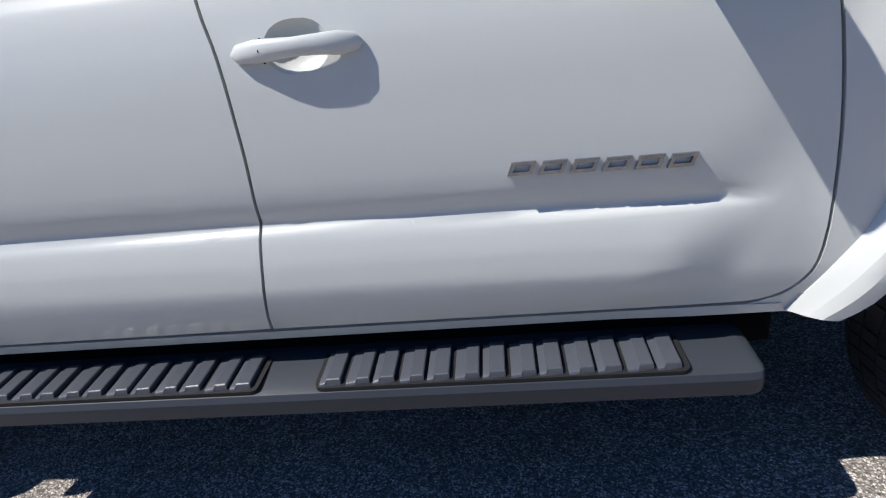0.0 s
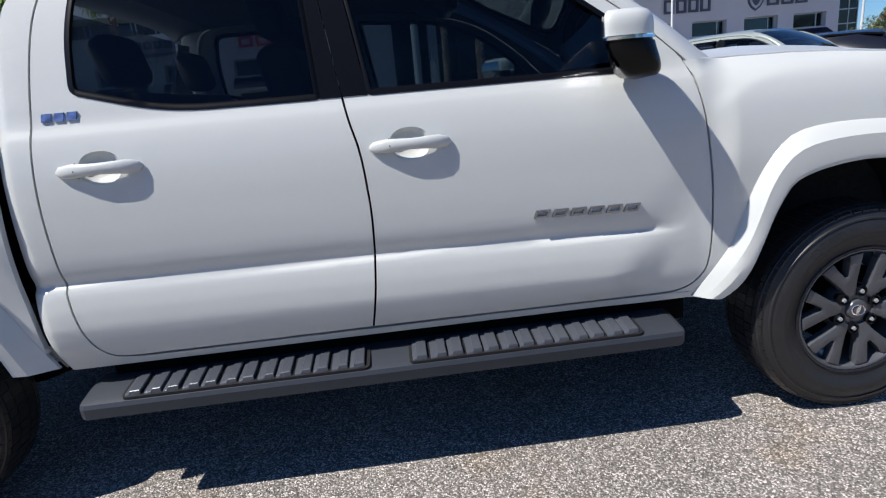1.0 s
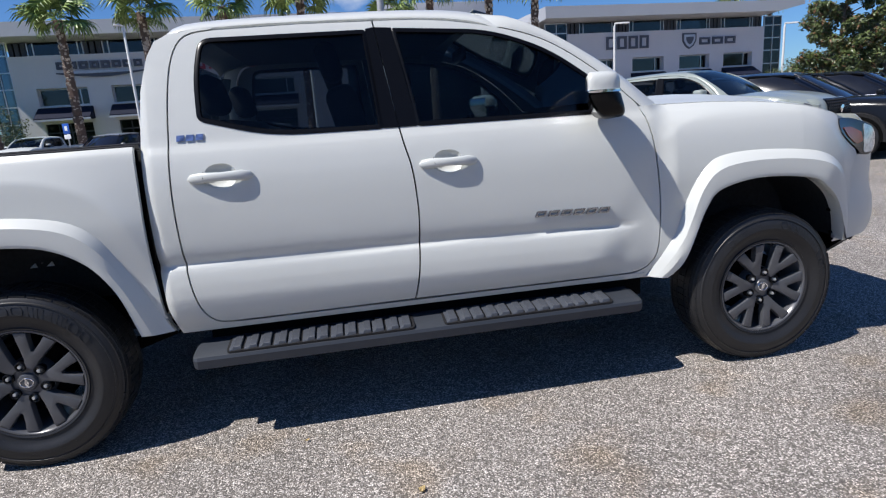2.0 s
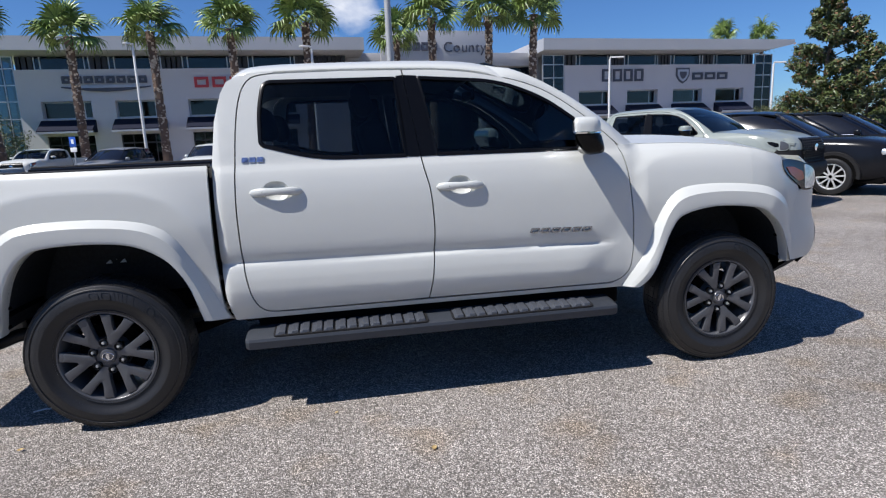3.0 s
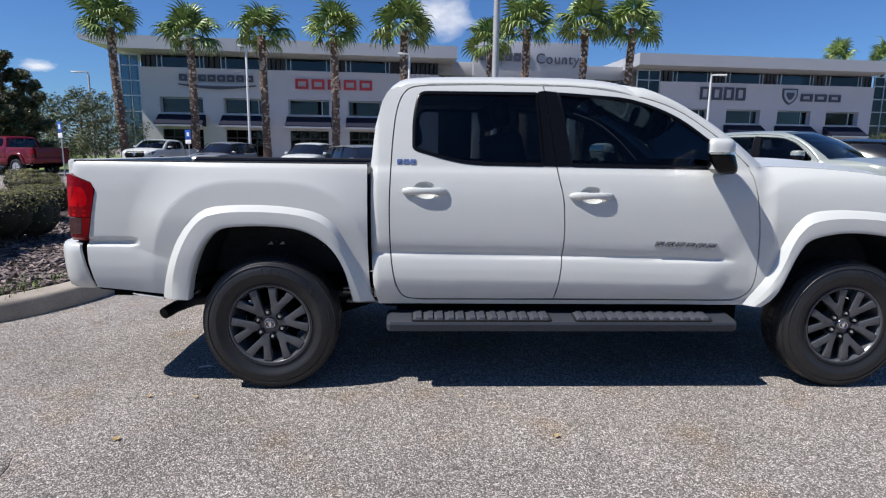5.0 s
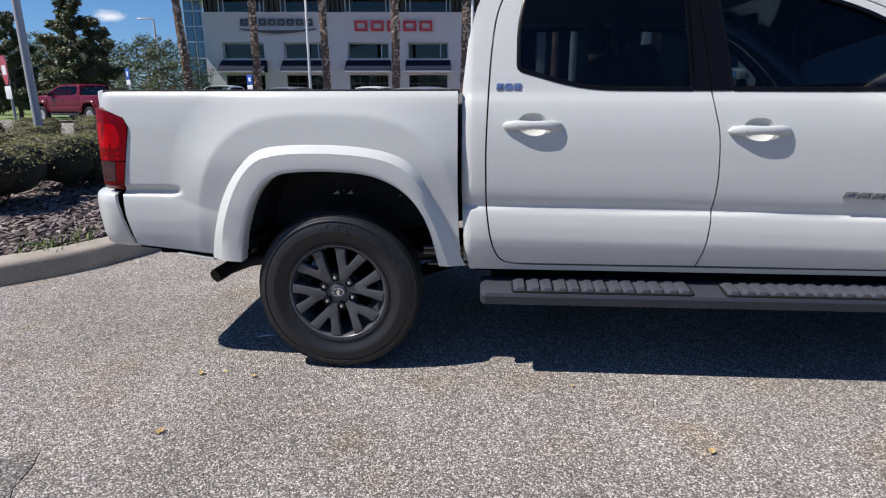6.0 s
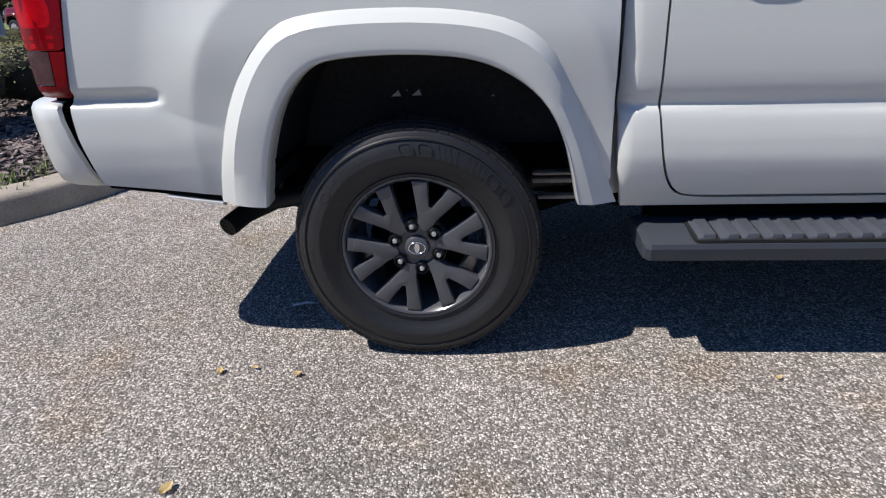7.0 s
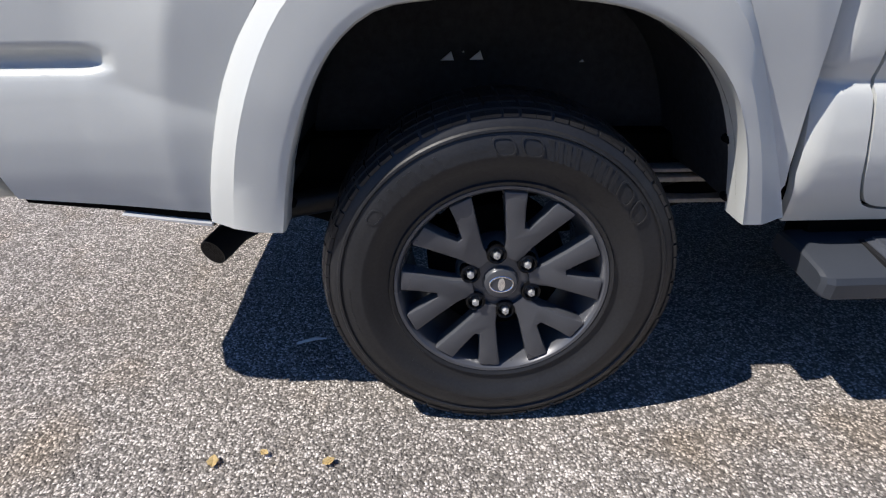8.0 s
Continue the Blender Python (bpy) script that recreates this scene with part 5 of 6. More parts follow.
def grass_tufts():
    rnd = random.Random(8)
    verts, faces = [], []
    for cx, cy, n, s in ((-2.55, 0.90, 200, 0.20), (-2.40, 1.22, 160, 0.14), (-2.62, 0.58, 260, 0.15)):
        for _ in range(n):
            x, y = cx + rnd.gauss(0, s * 0.6), cy + rnd.gauss(0, s * 0.6)
            a, h, w = rnd.uniform(0, 6.28), rnd.uniform(0.025, 0.06), 0.006
            b = len(verts)
            dx, dy = math.cos(a), math.sin(a)
            verts += [Vector((x - dy * w, y + dx * w, 0.14)), Vector((x + dy * w, y - dx * w, 0.14)), Vector((x + dx * h * 0.6, y + dy * h * 0.6, 0.14 + h))]
            faces.append((b, b + 1, b + 2))
    ob = raw_part("grass_tufts", verts, faces, GRASS, smooth=False)
    tagged(ob, "small tufts of green grass by the kerb", "grass", kind="stuff")


def leaf_cloud(rnd, blobs, count, size, squash=0.85, fill=0.55):
    """Small folded leaves over the outer parts of ellipsoid clumps (cx, cy, cz, rx, ry, rz)."""
    verts, faces = [], []
    weights = [b[3] * b[4] + b[3] * b[5] for b in blobs]
    for b in rnd.choices(blobs, weights, k=count):
        v = Vector((rnd.gauss(0, 1), rnd.gauss(0, 1), rnd.gauss(0, 1))).normalized()
        r = fill + (1 - fill) * rnd.random() ** 0.5
        r *= 1 + 0.12 * rnd.gauss(0, 1)
        c = Vector((b[0] + v.x * b[3] * r, b[1] + v.y * b[4] * r, b[2] + v.z * b[5] * r))
        s = size * rnd.uniform(0.6, 1.3)
        m = Matrix.Translation(c) @ (v * 0.8 + Vector((rnd.gauss(0, 0.5), rnd.gauss(0, 0.5), 0.5 + rnd.gauss(0, 0.4)))).to_track_quat("Z", "Y").to_matrix().to_4x4() @ pose(0, 0, 0, 0, 0, rnd.uniform(0, 360))
        k = len(verts)
        verts += [m @ Vector(q) for q in ((-s, 0, 0), (0, -s * 0.42, -s * 0.12), (s, 0, 0.0), (0, s * 0.42, -s * 0.12))]
        faces += [(k, k + 1, k + 2), (k, k + 2, k + 3)]
    return verts, faces


def build_bush(seed):
    rnd = random.Random(seed)
    bush = new("hedge_bush")
    blobs = [(rnd.uniform(-0.35, 0.35), rnd.uniform(-0.32, 0.32), rnd.uniform(0.34, 0.46), rnd.uniform(0.25, 0.38), rnd.uniform(0.25, 0.36), rnd.uniform(0.18, 0.26)) for _ in range(9)]
    verts, faces = leaf_cloud(rnd, blobs, 15000, 0.018, fill=0.84)
    # the clipped top stays dense; sides are thinned to the dark core as shade
    thin = [k for k in range(0, len(verts), 4) if rnd.random() < 0.07 + 1.3 * max(0.0, verts[k].z - 0.40) / 0.2]
    verts = [verts[k + j] for k in thin for j in range(4)]
    faces = [q for k in range(0, len(verts), 4) for q in ((k, k + 1, k + 2), (k, k + 2, k + 3))]
    # solid dark cores stand in for the shade among the twigs
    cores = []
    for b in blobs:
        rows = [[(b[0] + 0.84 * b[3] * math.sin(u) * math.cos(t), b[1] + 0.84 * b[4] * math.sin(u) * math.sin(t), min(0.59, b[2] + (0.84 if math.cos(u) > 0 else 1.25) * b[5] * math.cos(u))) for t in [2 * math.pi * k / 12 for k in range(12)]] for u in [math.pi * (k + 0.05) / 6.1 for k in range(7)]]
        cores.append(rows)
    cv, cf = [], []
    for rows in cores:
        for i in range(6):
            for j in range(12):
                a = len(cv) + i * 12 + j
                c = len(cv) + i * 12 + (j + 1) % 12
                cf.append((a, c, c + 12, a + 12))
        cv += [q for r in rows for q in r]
    raw_part("inner_shade", cv, cf, TWIG_SHADE, bush, "dark twiggy core with the bush's inner shade in its colour")
    for v in verts:
        if v.z > 0.60:
            v.z = 0.60 + (v.z - 0.60) * 0.3
    raw_part("foliage", verts, faces, HEDGE_LEAF, bush, smooth=False)
    bm = bmesh.new()
    for k in range(7):
        a = k * 0.9
        tip = Vector((0.36 * math.cos(a), 0.33 * math.sin(a), 0.42))
        rows = tube_rows([(0.05 * math.cos(a), 0.05 * math.sin(a), -0.03), tip * 0.5 + Vector((0, 0, 0.02)), tip], [0.014, 0.01, 0.005], 5)
        vs = [[bm.verts.new(q) for q in r] for r in rows]
        for i in range(2):
            for j in range(5):
                bm.faces.new((vs[i][j], vs[i][(j + 1) % 5], vs[i + 1][(j + 1) % 5], vs[i + 1][j]))
    part("stems", bm, BARK, bush)
    return bush


ring = kerb_and_bed()
mulch_chips(ring)
grass_tufts()
rnd = random.Random(21)
bushes = [build_bush(31), build_bush(32), build_bush(33)]
spots = [(-4.28, 3.25), (-4.16, 1.95), (-4.75, 1.0)]
for row, (x0, y0) in enumerate(((-5.15, 5.35), (-6.2, 6.85), (-7.35, 8.4), (-8.6, 10.0))):
    spots += [(x0 - 0.52 * k + rnd.uniform(-0.12, 0.12), y0 - 1.08 * k + rnd.uniform(-0.12, 0.12)) for k in range(5)]
for k, (x, y) in enumerate(spots):
    s = rnd.uniform(0.76, 0.90) + (0.20 if k < 3 else 0)
    m = pose(x, y, 0.13, 0, 0, rnd.uniform(0, 360)) @ Matrix.Diagonal((s, s, rnd.uniform(0.92, 1.06), 1))
    b = bushes[k] if k < 3 else copy_thing(bushes[k % 3], m)
    b.matrix_basis = m
    tagged(b, "trimmed olive green hedge bush in the mulch bed", "bush", "hedge bushes")


# ---- fallen leaves on the asphalt ----
LEAF_LITTER = leafy("dry leaf", (0.60, 0.44, 0.19), (0.80, 0.64, 0.34), 0.7)


def dry_leaf(x, y, size, turn, label="curled dry brown leaf on the asphalt"):
    bm = bmesh.new()
    n = 7
    left, mid, right = [], [], []
    for k in range(n):
        u = k / (n - 1)
        w = size * 0.34 * math.sin(math.pi * (0.06 + 0.9 * u)) * (1 + 0.25 * (k % 2))
        zc = 0.012 + 0.14 * size * (u - 0.4) ** 2
        left.append(bm.verts.new(((u - 0.5) * size, w, zc + 0.18 * size * (1 - 0.6 * u))))
        mid.append(bm.verts.new(((u - 0.5) * size, 0, zc)))
        right.append(bm.verts.new(((u - 0.5) * size, -w, zc + 0.14 * size * (0.3 + u))))
    for k in range(n - 1):
        bm.faces.new((left[k], left[k + 1], mid[k + 1], mid[k]))
        bm.faces.new((mid[k], mid[k + 1], right[k + 1], right[k]))
    bmesh.ops.solidify(bm, geom=bm.faces[:], thickness=0.0012)
    ob = part("dry_leaf", bm, LEAF_LITTER)
    ob.matrix_basis = pose(x, y, -0.004, 0, 0, turn)
    tagged(ob, label, "leaf", "fallen leaves")


for x, y, s, t in ((-0.559, -1.47, 0.055, 70), (-0.626, -1.01, 0.045, 100), (-0.375, -1.02, 0.04, 20), (1.47, -1.468, 0.045, 60), (-1.35, -1.62, 0.05, 10), (-0.52, -0.99, 0.03, 150), (1.05, -1.02, 0.03, 40)):
    dry_leaf(x, y, s * 0.7, t)
twig = tube("twig", [(-0.52, -0.60, 0.008), (-0.47, -0.585, 0.012), (-0.44, -0.58, 0.007)], [0.004, 0.005, 0.002], SIGN_WHITE, n=6)
tagged(twig, "small pale twig on the asphalt", "twig")


# ---- the dealership building: u along its front, v to the back ----
def building():
    b = new("dealership_building")
    b.matrix_basis = pose(4.2, 54.0, 0, 0, 0, 4.8)
    V = 2.0
    bays_l, bays_r = (-26.75, -20.8, -14.6, -8.75), (25.95, 32.05, 38.1, 44.0)

    def wall(u0, u1, bays):
        bm = bmesh.new()
        add_box(bm, (u0, V, 6.2), (u1, V + 0.75, 8.95))
        for z0, z1, half in ((4.65, 6.2, 2.0), (3.15, 4.65, 0.0), (0.0, 3.15, 1.9)):
            edges = [u0] + ([e for c in bays for e in (c - half, c + half)] if half else []) + [u1]
            for k in range(0, len(edges), 2):
                add_box(bm, (edges[k], V, z0), (edges[k + 1], V + 0.75, z1))
        part("wall", bm, STUCCO, b, "pale grey stucco wall", smooth=False)
        # near-black boxes put the showroom's dimness into their colour
        box("room", (u0 + 0.2, V + 3.0, 0.0), (u1 - 0.2, V + 3.2, 10.0), ROOM_DARK, b)
        box("floor_slab", (u0 + 0.2, V + 0.4, 3.2), (u1 - 0.2, V + 3.0, 3.5), ROOM_DARK, b)
        box("floor_slab", (u0 + 0.2, V + 0.4, 6.9), (u1 - 0.2, V + 3.0, 7.2), ROOM_DARK, b)

    def window(c, z0, z1, half, panes):
        w = new("window")
        w.parent = b
        bm = bmesh.new()
        f = 0.10
        for lo, hi in (((c - half, z0), (c + half, z0 + f)), ((c - half, z1 - f), (c + half, z1)), ((c - half, z0 + f), (c - half + f, z1 - f)), ((c + half - f, z0 + f), (c + half, z1 - f))):
            add_box(bm, (lo[0], V + 0.55, lo[1]), (hi[0], V + 0.69, hi[1]))
        cuts = [c - half, c + half] if panes == 1 else [c - half, c + 0.62 * half, c + half]
        for u in cuts[1:-1]:
            add_box(bm, (u - 0.05, V + 0.56, z0 + f), (u + 0.05, V + 0.68, z1 - f))
        part("window_frame", bm, ALUMINIUM, w, smooth=False)
        box("window_sill", (c - half - 0.03, V - 0.05, z0 - 0.10), (c + half + 0.03, V + 0.55, z0 + 0.02), SIGN_SILVER, w)
        for u0, u1 in zip(cuts, cuts[1:]):
            box("pane", (u0 + 0.05, V + 0.61, z0 + f), (u1 - 0.05, V + 0.625, z1 - f), PANE, w).visible_shadow = False

    def awning(c, half):
        rows = [[(u, v, z) for v, z in ((V, 4.55), (V - 1.5, 3.62), (V - 1.5, 3.42), (V, 3.42))] for u in (c - half, c + half)]
        loft("awning", rows, AWNING, b, "navy sloping metal awning", closed=True, caps=True)
        box("awning_edge", (c - half - 0.05, V - 1.56, 3.36), (c + half + 0.05, V - 1.5, 3.52), SIGN_SILVER, b)

    def entrance(c):
        d = new("door")
        d.parent = b
        bm = bmesh.new()
        for u in (-1.9, -0.95, 0.0, 0.95, 1.82):
            add_box(bm, (c + u, V + 0.15, 0.0), (c + u + 0.08, V + 0.3, 3.15))
        add_box(bm, (c - 1.9, V + 0.14, 2.3), (c + 1.9, V + 0.29, 2.42))
        part("door_frame", bm, DARK_METAL, d, smooth=False)
        box("pane", (c - 1.82, V + 0.21, 0.05), (c + 1.82, V + 0.225, 3.1), PANE, d).visible_shadow = False

    def clerestory(u0, u1, bays):
        cuts = sorted([e for c in bays for e in (c - 2.2, c + 2.2)])
        spans = [(u0, cuts[0])] + [(cuts[k], cuts[k + 1]) for k in range(1, len(cuts) - 1, 2)] + [(cuts[-1], u1)]
        for a, e in spans:
            n = max(2, round((e - a) / 0.45))
            for k in range(n):
                box("louvre", (a + (e - a) * k / n + 0.05, V + 0.35, 8.95), (a + (e - a) * (k + 0.7) / n + 0.05, V + 0.7, 10.1), DARK_METAL, b)
        for c in bays:
            w = new("window")
            w.parent = b
            bm = bmesh.new()
            for e in (c - 2.2, c - 1.75, c + 1.75, c + 2.12):
                add_box(bm, (e, V + 0.36, 8.95), (e + 0.09, V + 0.5, 10.1))
            add_box(bm, (c - 2.2, V + 0.365, 8.95), (c + 2.21, V + 0.495, 9.02))
            part("window_frame", bm, ALUMINIUM, w, smooth=False)
            box("pane", (c - 2.15, V + 0.42, 8.96), (c + 2.15, V + 0.435, 10.1), PANE, w).visible_shadow = False
        # dark strip paints the unlit room behind the clerestory panes
        box("band", (u0, V + 0.75, 8.9), (u1, V + 0.9, 10.12), ROOM_DARK, b)

    def glass_corner(u0, u1):
        w = new("window")
        w.parent = b
        bm = bmesh.new()
        for z in (0.0, 1.6, 3.2, 4.7, 6.2, 7.6, 9.0, 10.0):
            add_box(bm, (u0, V + 0.05, z), (u1, V + 0.2, z + 0.10))
        for u in (u0, (u0 + u1) / 2, u1 - 0.08):
            add_box(bm, (u, V + 0.04, 0.0), (u + 0.08, V + 0.21, 10.1))
        for v in (2.0, 4.0, 6.0):
            for u in (u0, u1 - 0.08):
                add_box(bm, (u, V + v, 0.0), (u + 0.08, V + v + 0.08, 10.1))
        part("window_frame", bm, ALUMINIUM, w, smooth=False)
        box("pane", (u0 + 0.04, V + 0.12, 0.1), (u1 - 0.04, V + 0.135, 10.0), PANE, w).visible_shadow = False

    def roof(u0, u1, tip0, tip1):
        """A deep fascia whose soffit slopes up to thin tips."""
        rows = []
        for u, low in ((u0, 11.0 if tip0 else 10.15), (u0 + 3.6, 10.15), (u1 - 3.6, 10.15), (u1, 10.95 if tip1 else 10.15)):
            rows.append([(u, 0.0, 11.45), (u, 0.0, max(low, 10.30)), (u, 0.15, max(low, 10.25)), (u, V + 0.6, low), (u, 24.0, low), (u, 24.0, 11.45)])
        loft("roof", rows, FASCIA, b, "silver grey flat roof with deep fascia", closed=True, caps=True, sharp=25)

    wall(-30.4, -1.6, bays_l)
    wall(22.2, 47.5, bays_r)
    for c in bays_l + bays_r:
        window(c, 4.68, 6.18, 2.0, 2)
        awning(c, 2.2)
        entrance(c)
    clerestory(-30.4, -1.6, bays_l)
    clerestory(22.2, 47.5, bays_r)
    for u0, u1 in ((-32.2, -30.42), (19.6, 22.18), (47.52, 50.0)):
        glass_corner(u0, u1)
    roof(-34.8, 0.0, True, False)
    roof(18.8, 51.1, False, True)
    box("back_block", (-30.2, V + 3.4, 0.0), (47.3, 24.0, 10.1), STUCCO, b)
    # centre portal
    box("portal", (1.8, 1.0, 8.3), (12.8, 1.8, 12.3), FASCIA, b, 0.03, "silver grey portal sign panel")
    for u in (1.8, 12.0):
        box("portal_leg", (u, 1.0, 0.0), (u + 0.8, 1.8, 8.3), FASCIA, b, 0.03)
    box("portal_roof", (-1.6, 4.0, 9.2), (20.0, 9.0, 10.6), FASCIA, b, 0.03)
    w = new("window")
    w.parent = b
    bm = bmesh.new()
    for k in range(10):
        add_box(bm, (-1.5 + 2.3 * k, 5.2, 0.0), (-1.4 + 2.3 * k, 5.35, 9.2))
    for z in (3.2, 6.2):
        add_box(bm, (-1.5, 5.19, z), (19.4, 5.36, z + 0.1))
    part("window_frame", bm, DARK_METAL, w, smooth=False)
    box("pane", (-1.5, 5.26, 0.0), (19.5, 5.28, 9.2), PANE, w).visible_shadow = False

    # signs as plain blocks
    def blocks(name, u0, u1, z0, z1, n, mat, label, v=V, hole=True):
        for k in range(n):
            a, e = u0 + (u1 - u0) * k / n, u0 + (u1 - u0) * (k + 0.80) / n
            bm = bmesh.new()
            t = min(0.24, (e - a) * 0.3)
            if hole:
                for lo, hi in (((a, z0), (e, z0 + t)), ((a, z1 - t), (e, z1)), ((a, z0 + t), (a + t, z1 - t)), ((e - t, z0 + t), (e, z1 - t))):
                    add_box(bm, (lo[0], v - 0.16, lo[1]), (hi[0], v - 0.02, hi[1]))
            else:
                add_box(bm, (a, v - 0.16, z0), (e, v - 0.02, z1), 0.03)
            part(name, bm, mat, b, label, smooth=False)

    blocks("sign_block", -26.8, -19.7, 7.72, 8.35, 8, SIGN_GREY, "dark grey sign block")
    rows = [[(-23.25 + 3.65 * s, V - 0.12, 7.28 - 0.30 * math.cos(s * 1.45) + d * (0.16 - 0.1 * abs(s)) + 0.16) for d in (-1, 1)] for s in np.linspace(-1, 1, 25)]
    loft("sign_emblem", rows, SIGN_GREY, b, "dark winged bar emblem", thick=0.06)
    rows = [[(-23.25 + 2.4 * s, V - 0.14, 7.42 + d * 0.09) for d in (-1, 1)] for s in np.linspace(-1, 1, 9)]
    loft("sign_emblem", rows, SIGN_SILVER, b, "silver bar emblem", thick=0.06)
    blocks("sign_block", -15.85, -8.0, 7.22, 8.18, 5, SIGN_RED, "red sign block")
    blocks("sign_block", 26.8, 32.3, 7.15, 8.5, 4, SIGN_GREY, "dark grey sign block")
    blocks("sign_block", 38.65, 43.8, 7.22, 8.02, 3, SIGN_GREY, "dark grey sign block")
    rows = [[(37.3 + 0.9 * s * k, V - 0.12 - 0.06 * (1 - k), 7.75 + k * (0.80 if q else -0.95 + 0.55 * abs(s))) for s in np.linspace(-1, 1, 9) for q in (0, 1)] for k in (1.0,)]
    shield = [(36.4, 8.55), (38.2, 8.55), (38.2, 7.7), (37.85, 7.15), (37.3, 6.8), (36.75, 7.15), (36.4, 7.7)]
    for ring2, mat, v0, v1 in ((shield, SIGN_GREY, V - 0.12, V - 0.01), (inset(shield, 0.18), SIGN_SILVER, V - 0.15, V - 0.121), (inset(shield, 0.42), SIGN_GREY, V - 0.17, V - 0.151)):
        loft("sign_shield", [[(u, v, z) for u, z in ring2] for v in (v0, v1)], mat, b, "plain shield emblem", closed=True, caps=True)
    blocks("sign_block", 2.3, 7.7, 10.35, 11.15, 6, SIGN_GREY, "dark grey sign block", 1.0)
    cu = bpy.data.curves.new("sign_text", "FONT")
    cu.body, cu.size, cu.extrude = "County", 1.42, 0.06
    cu.space_character = 1.08
    cu.materials.append(SIGN_GREY)
    text = new("sign_text", cu)
    text.parent = b
    text.matrix_basis = pose(8.15, 0.93, 10.22, 90, 0, 0)
    return b


BUILDING = building()
tagged(BUILDING, "two storey pale dealership with silver flat roof and navy awnings", "building")


# ---- palms ----
def frond_mesh(seed):
    """A fan leaf on its stalk, from the origin outwards along +x, tips drooping."""
    rnd = random.Random(seed)
    verts, faces = [], []
    n, stalk, reach = 18, 0.95, 1.10
    for k in range(3):
        x = stalk * k / 2
        verts += [Vector((x, -0.025, -0.06 * (x / stalk) ** 2)), Vector((x, 0.025, -0.06 * (x / stalk) ** 2)), Vector((x, 0, 0.03 - 0.06 * (x / stalk) ** 2))]
    for k in range(2):
        b = 3 * k
        faces += [(b, b + 3, b + 4, b + 1), (b + 1, b + 4, b + 5, b + 2), (b + 2, b + 5, b + 3, b)]
    for k in range(n):
        a = radians(-118 + 236 * k / (n - 1))
        r = reach * (0.72 + 0.28 * math.cos(a * 0.62)) * rnd.uniform(0.88, 1.08)
        w = 0.074
        base = Vector((stalk - 0.04, 0, -0.05))
        out, across = Vector((math.cos(a), math.sin(a), 0)), Vector((-math.sin(a), math.cos(a), 0))
        b = len(verts)
        tip = 0.42 * rnd.uniform(0.5, 1.3)
        for s, ww, dz in ((0.10, 0.02, 0.0), (0.55, w, -0.02), (0.82, w * 0.6, -0.10 - tip * 0.3), (1.0, 0.008, -0.2 - tip)):
            c = base + out * r * s * (1.0 if s < 0.9 else 0.93) + Vector((0, 0, dz * r + 0.10 * abs(math.sin(a)) * s))
            verts += [c - across * ww + Vector((0, 0, 0.02)), c, c + across * ww + Vector((0, 0, 0.02))]
        for s in range(3):
            q = b + 3 * s
            faces += [(q, q + 3, q + 4, q + 1), (q + 1, q + 4, q + 5, q + 2)]
    me = bpy.data.meshes.new("frond")
    me.from_pydata([tuple(v) for v in verts], [], faces)
    me.materials.append(PALM_LEAF)
    return me


FRONDS = [frond_mesh(k) for k in range(4)]


def build_palm(seed, height, lean):
    rnd = random.Random(seed)
    palm = new("palm_tree")
    path, radius = [], []
    for k in range(40):
        u = k / 39
        path.append((lean * u * u, 0.3 * lean * u * u, height * u - 0.05))
        radius.append((0.25 - 0.06 * u) * (1 + 0.10 * (k % 2)) + 0.08 * max(0, 0.12 - u) / 0.12 + (0.04 if u > 0.93 else 0))
    rows = tube_rows(path, radius, 12)
    for k, row in enumerate(rows):
        for j, q in enumerate(row):
            q += (q - Vector(path[k])) * rnd.uniform(-0.12, 0.16)
    loft("trunk", rows, PALM_BARK, palm, "rough fibrous brown trunk", closed=True, caps=True, sharp=15)
    # old leaf bases stick out of the trunk
    bm = bmesh.new()
    for k in range(240):
        u = rnd.uniform(0.12, 0.985)
        a = rnd.uniform(0, 6.28)
        add_box(bm, (0, -0.055, -0.02), (0.13, 0.055, 0.03), m=pose(lean * u * u, 0.3 * lean * u * u, height * u, 0, 0, math.degrees(a)) @ pose(0.185, 0, 0, 0, -62, 0))
    part("bark_fringe", bm, PALM_BOOT, palm, smooth=False)["kind"] = "stuff"
    top = Vector((lean, 0.3 * lean, height))
    n = 21
    for k in range(n):
        f = new("frond", FRONDS[rnd.randrange(4)])
        f.parent = palm
        u = k / n
        pitch = -84 + 112 * u ** 0.9 + rnd.uniform(-14, 14)
        s = rnd.uniform(0.85, 1.12) * (1.0 if u < 0.75 else 0.85)
        f.matrix_basis = Matrix.Translation(top + Vector((0, 0, 0.15 - 0.25 * u))) @ pose(0, 0, 0, 0, 0, k * 137.5 + rnd.uniform(-15, 15)) @ pose(0.08, 0, 0, rnd.uniform(-50, 50), pitch, 0) @ Matrix.Scale(s, 4)
    return palm


palms = [build_palm(1, 8.2, 0.25), build_palm(2, 8.2, -0.2), build_palm(3, 8.2, 0.05)]
PALM_ROW = [(-18.7, 34.4, 9.2, -0.5), (-14.1, 34.8, 8.65, 0.1), (-9.6, 35.2, 9.0, -0.05), (-5.0, 35.6, 9.15, 0.15), (-0.5, 36.0, 9.65, 0.1), (7.9, 36.7, 10.0, 0), (12.0, 37.0, 10.2, 0), (15.3, 37.3, 10.3, 0), (6.6, 46.5, 10.6, 0), (61.0, 80.0, 15.0, 0), (69.0, 80.8, 15.3, 0)]
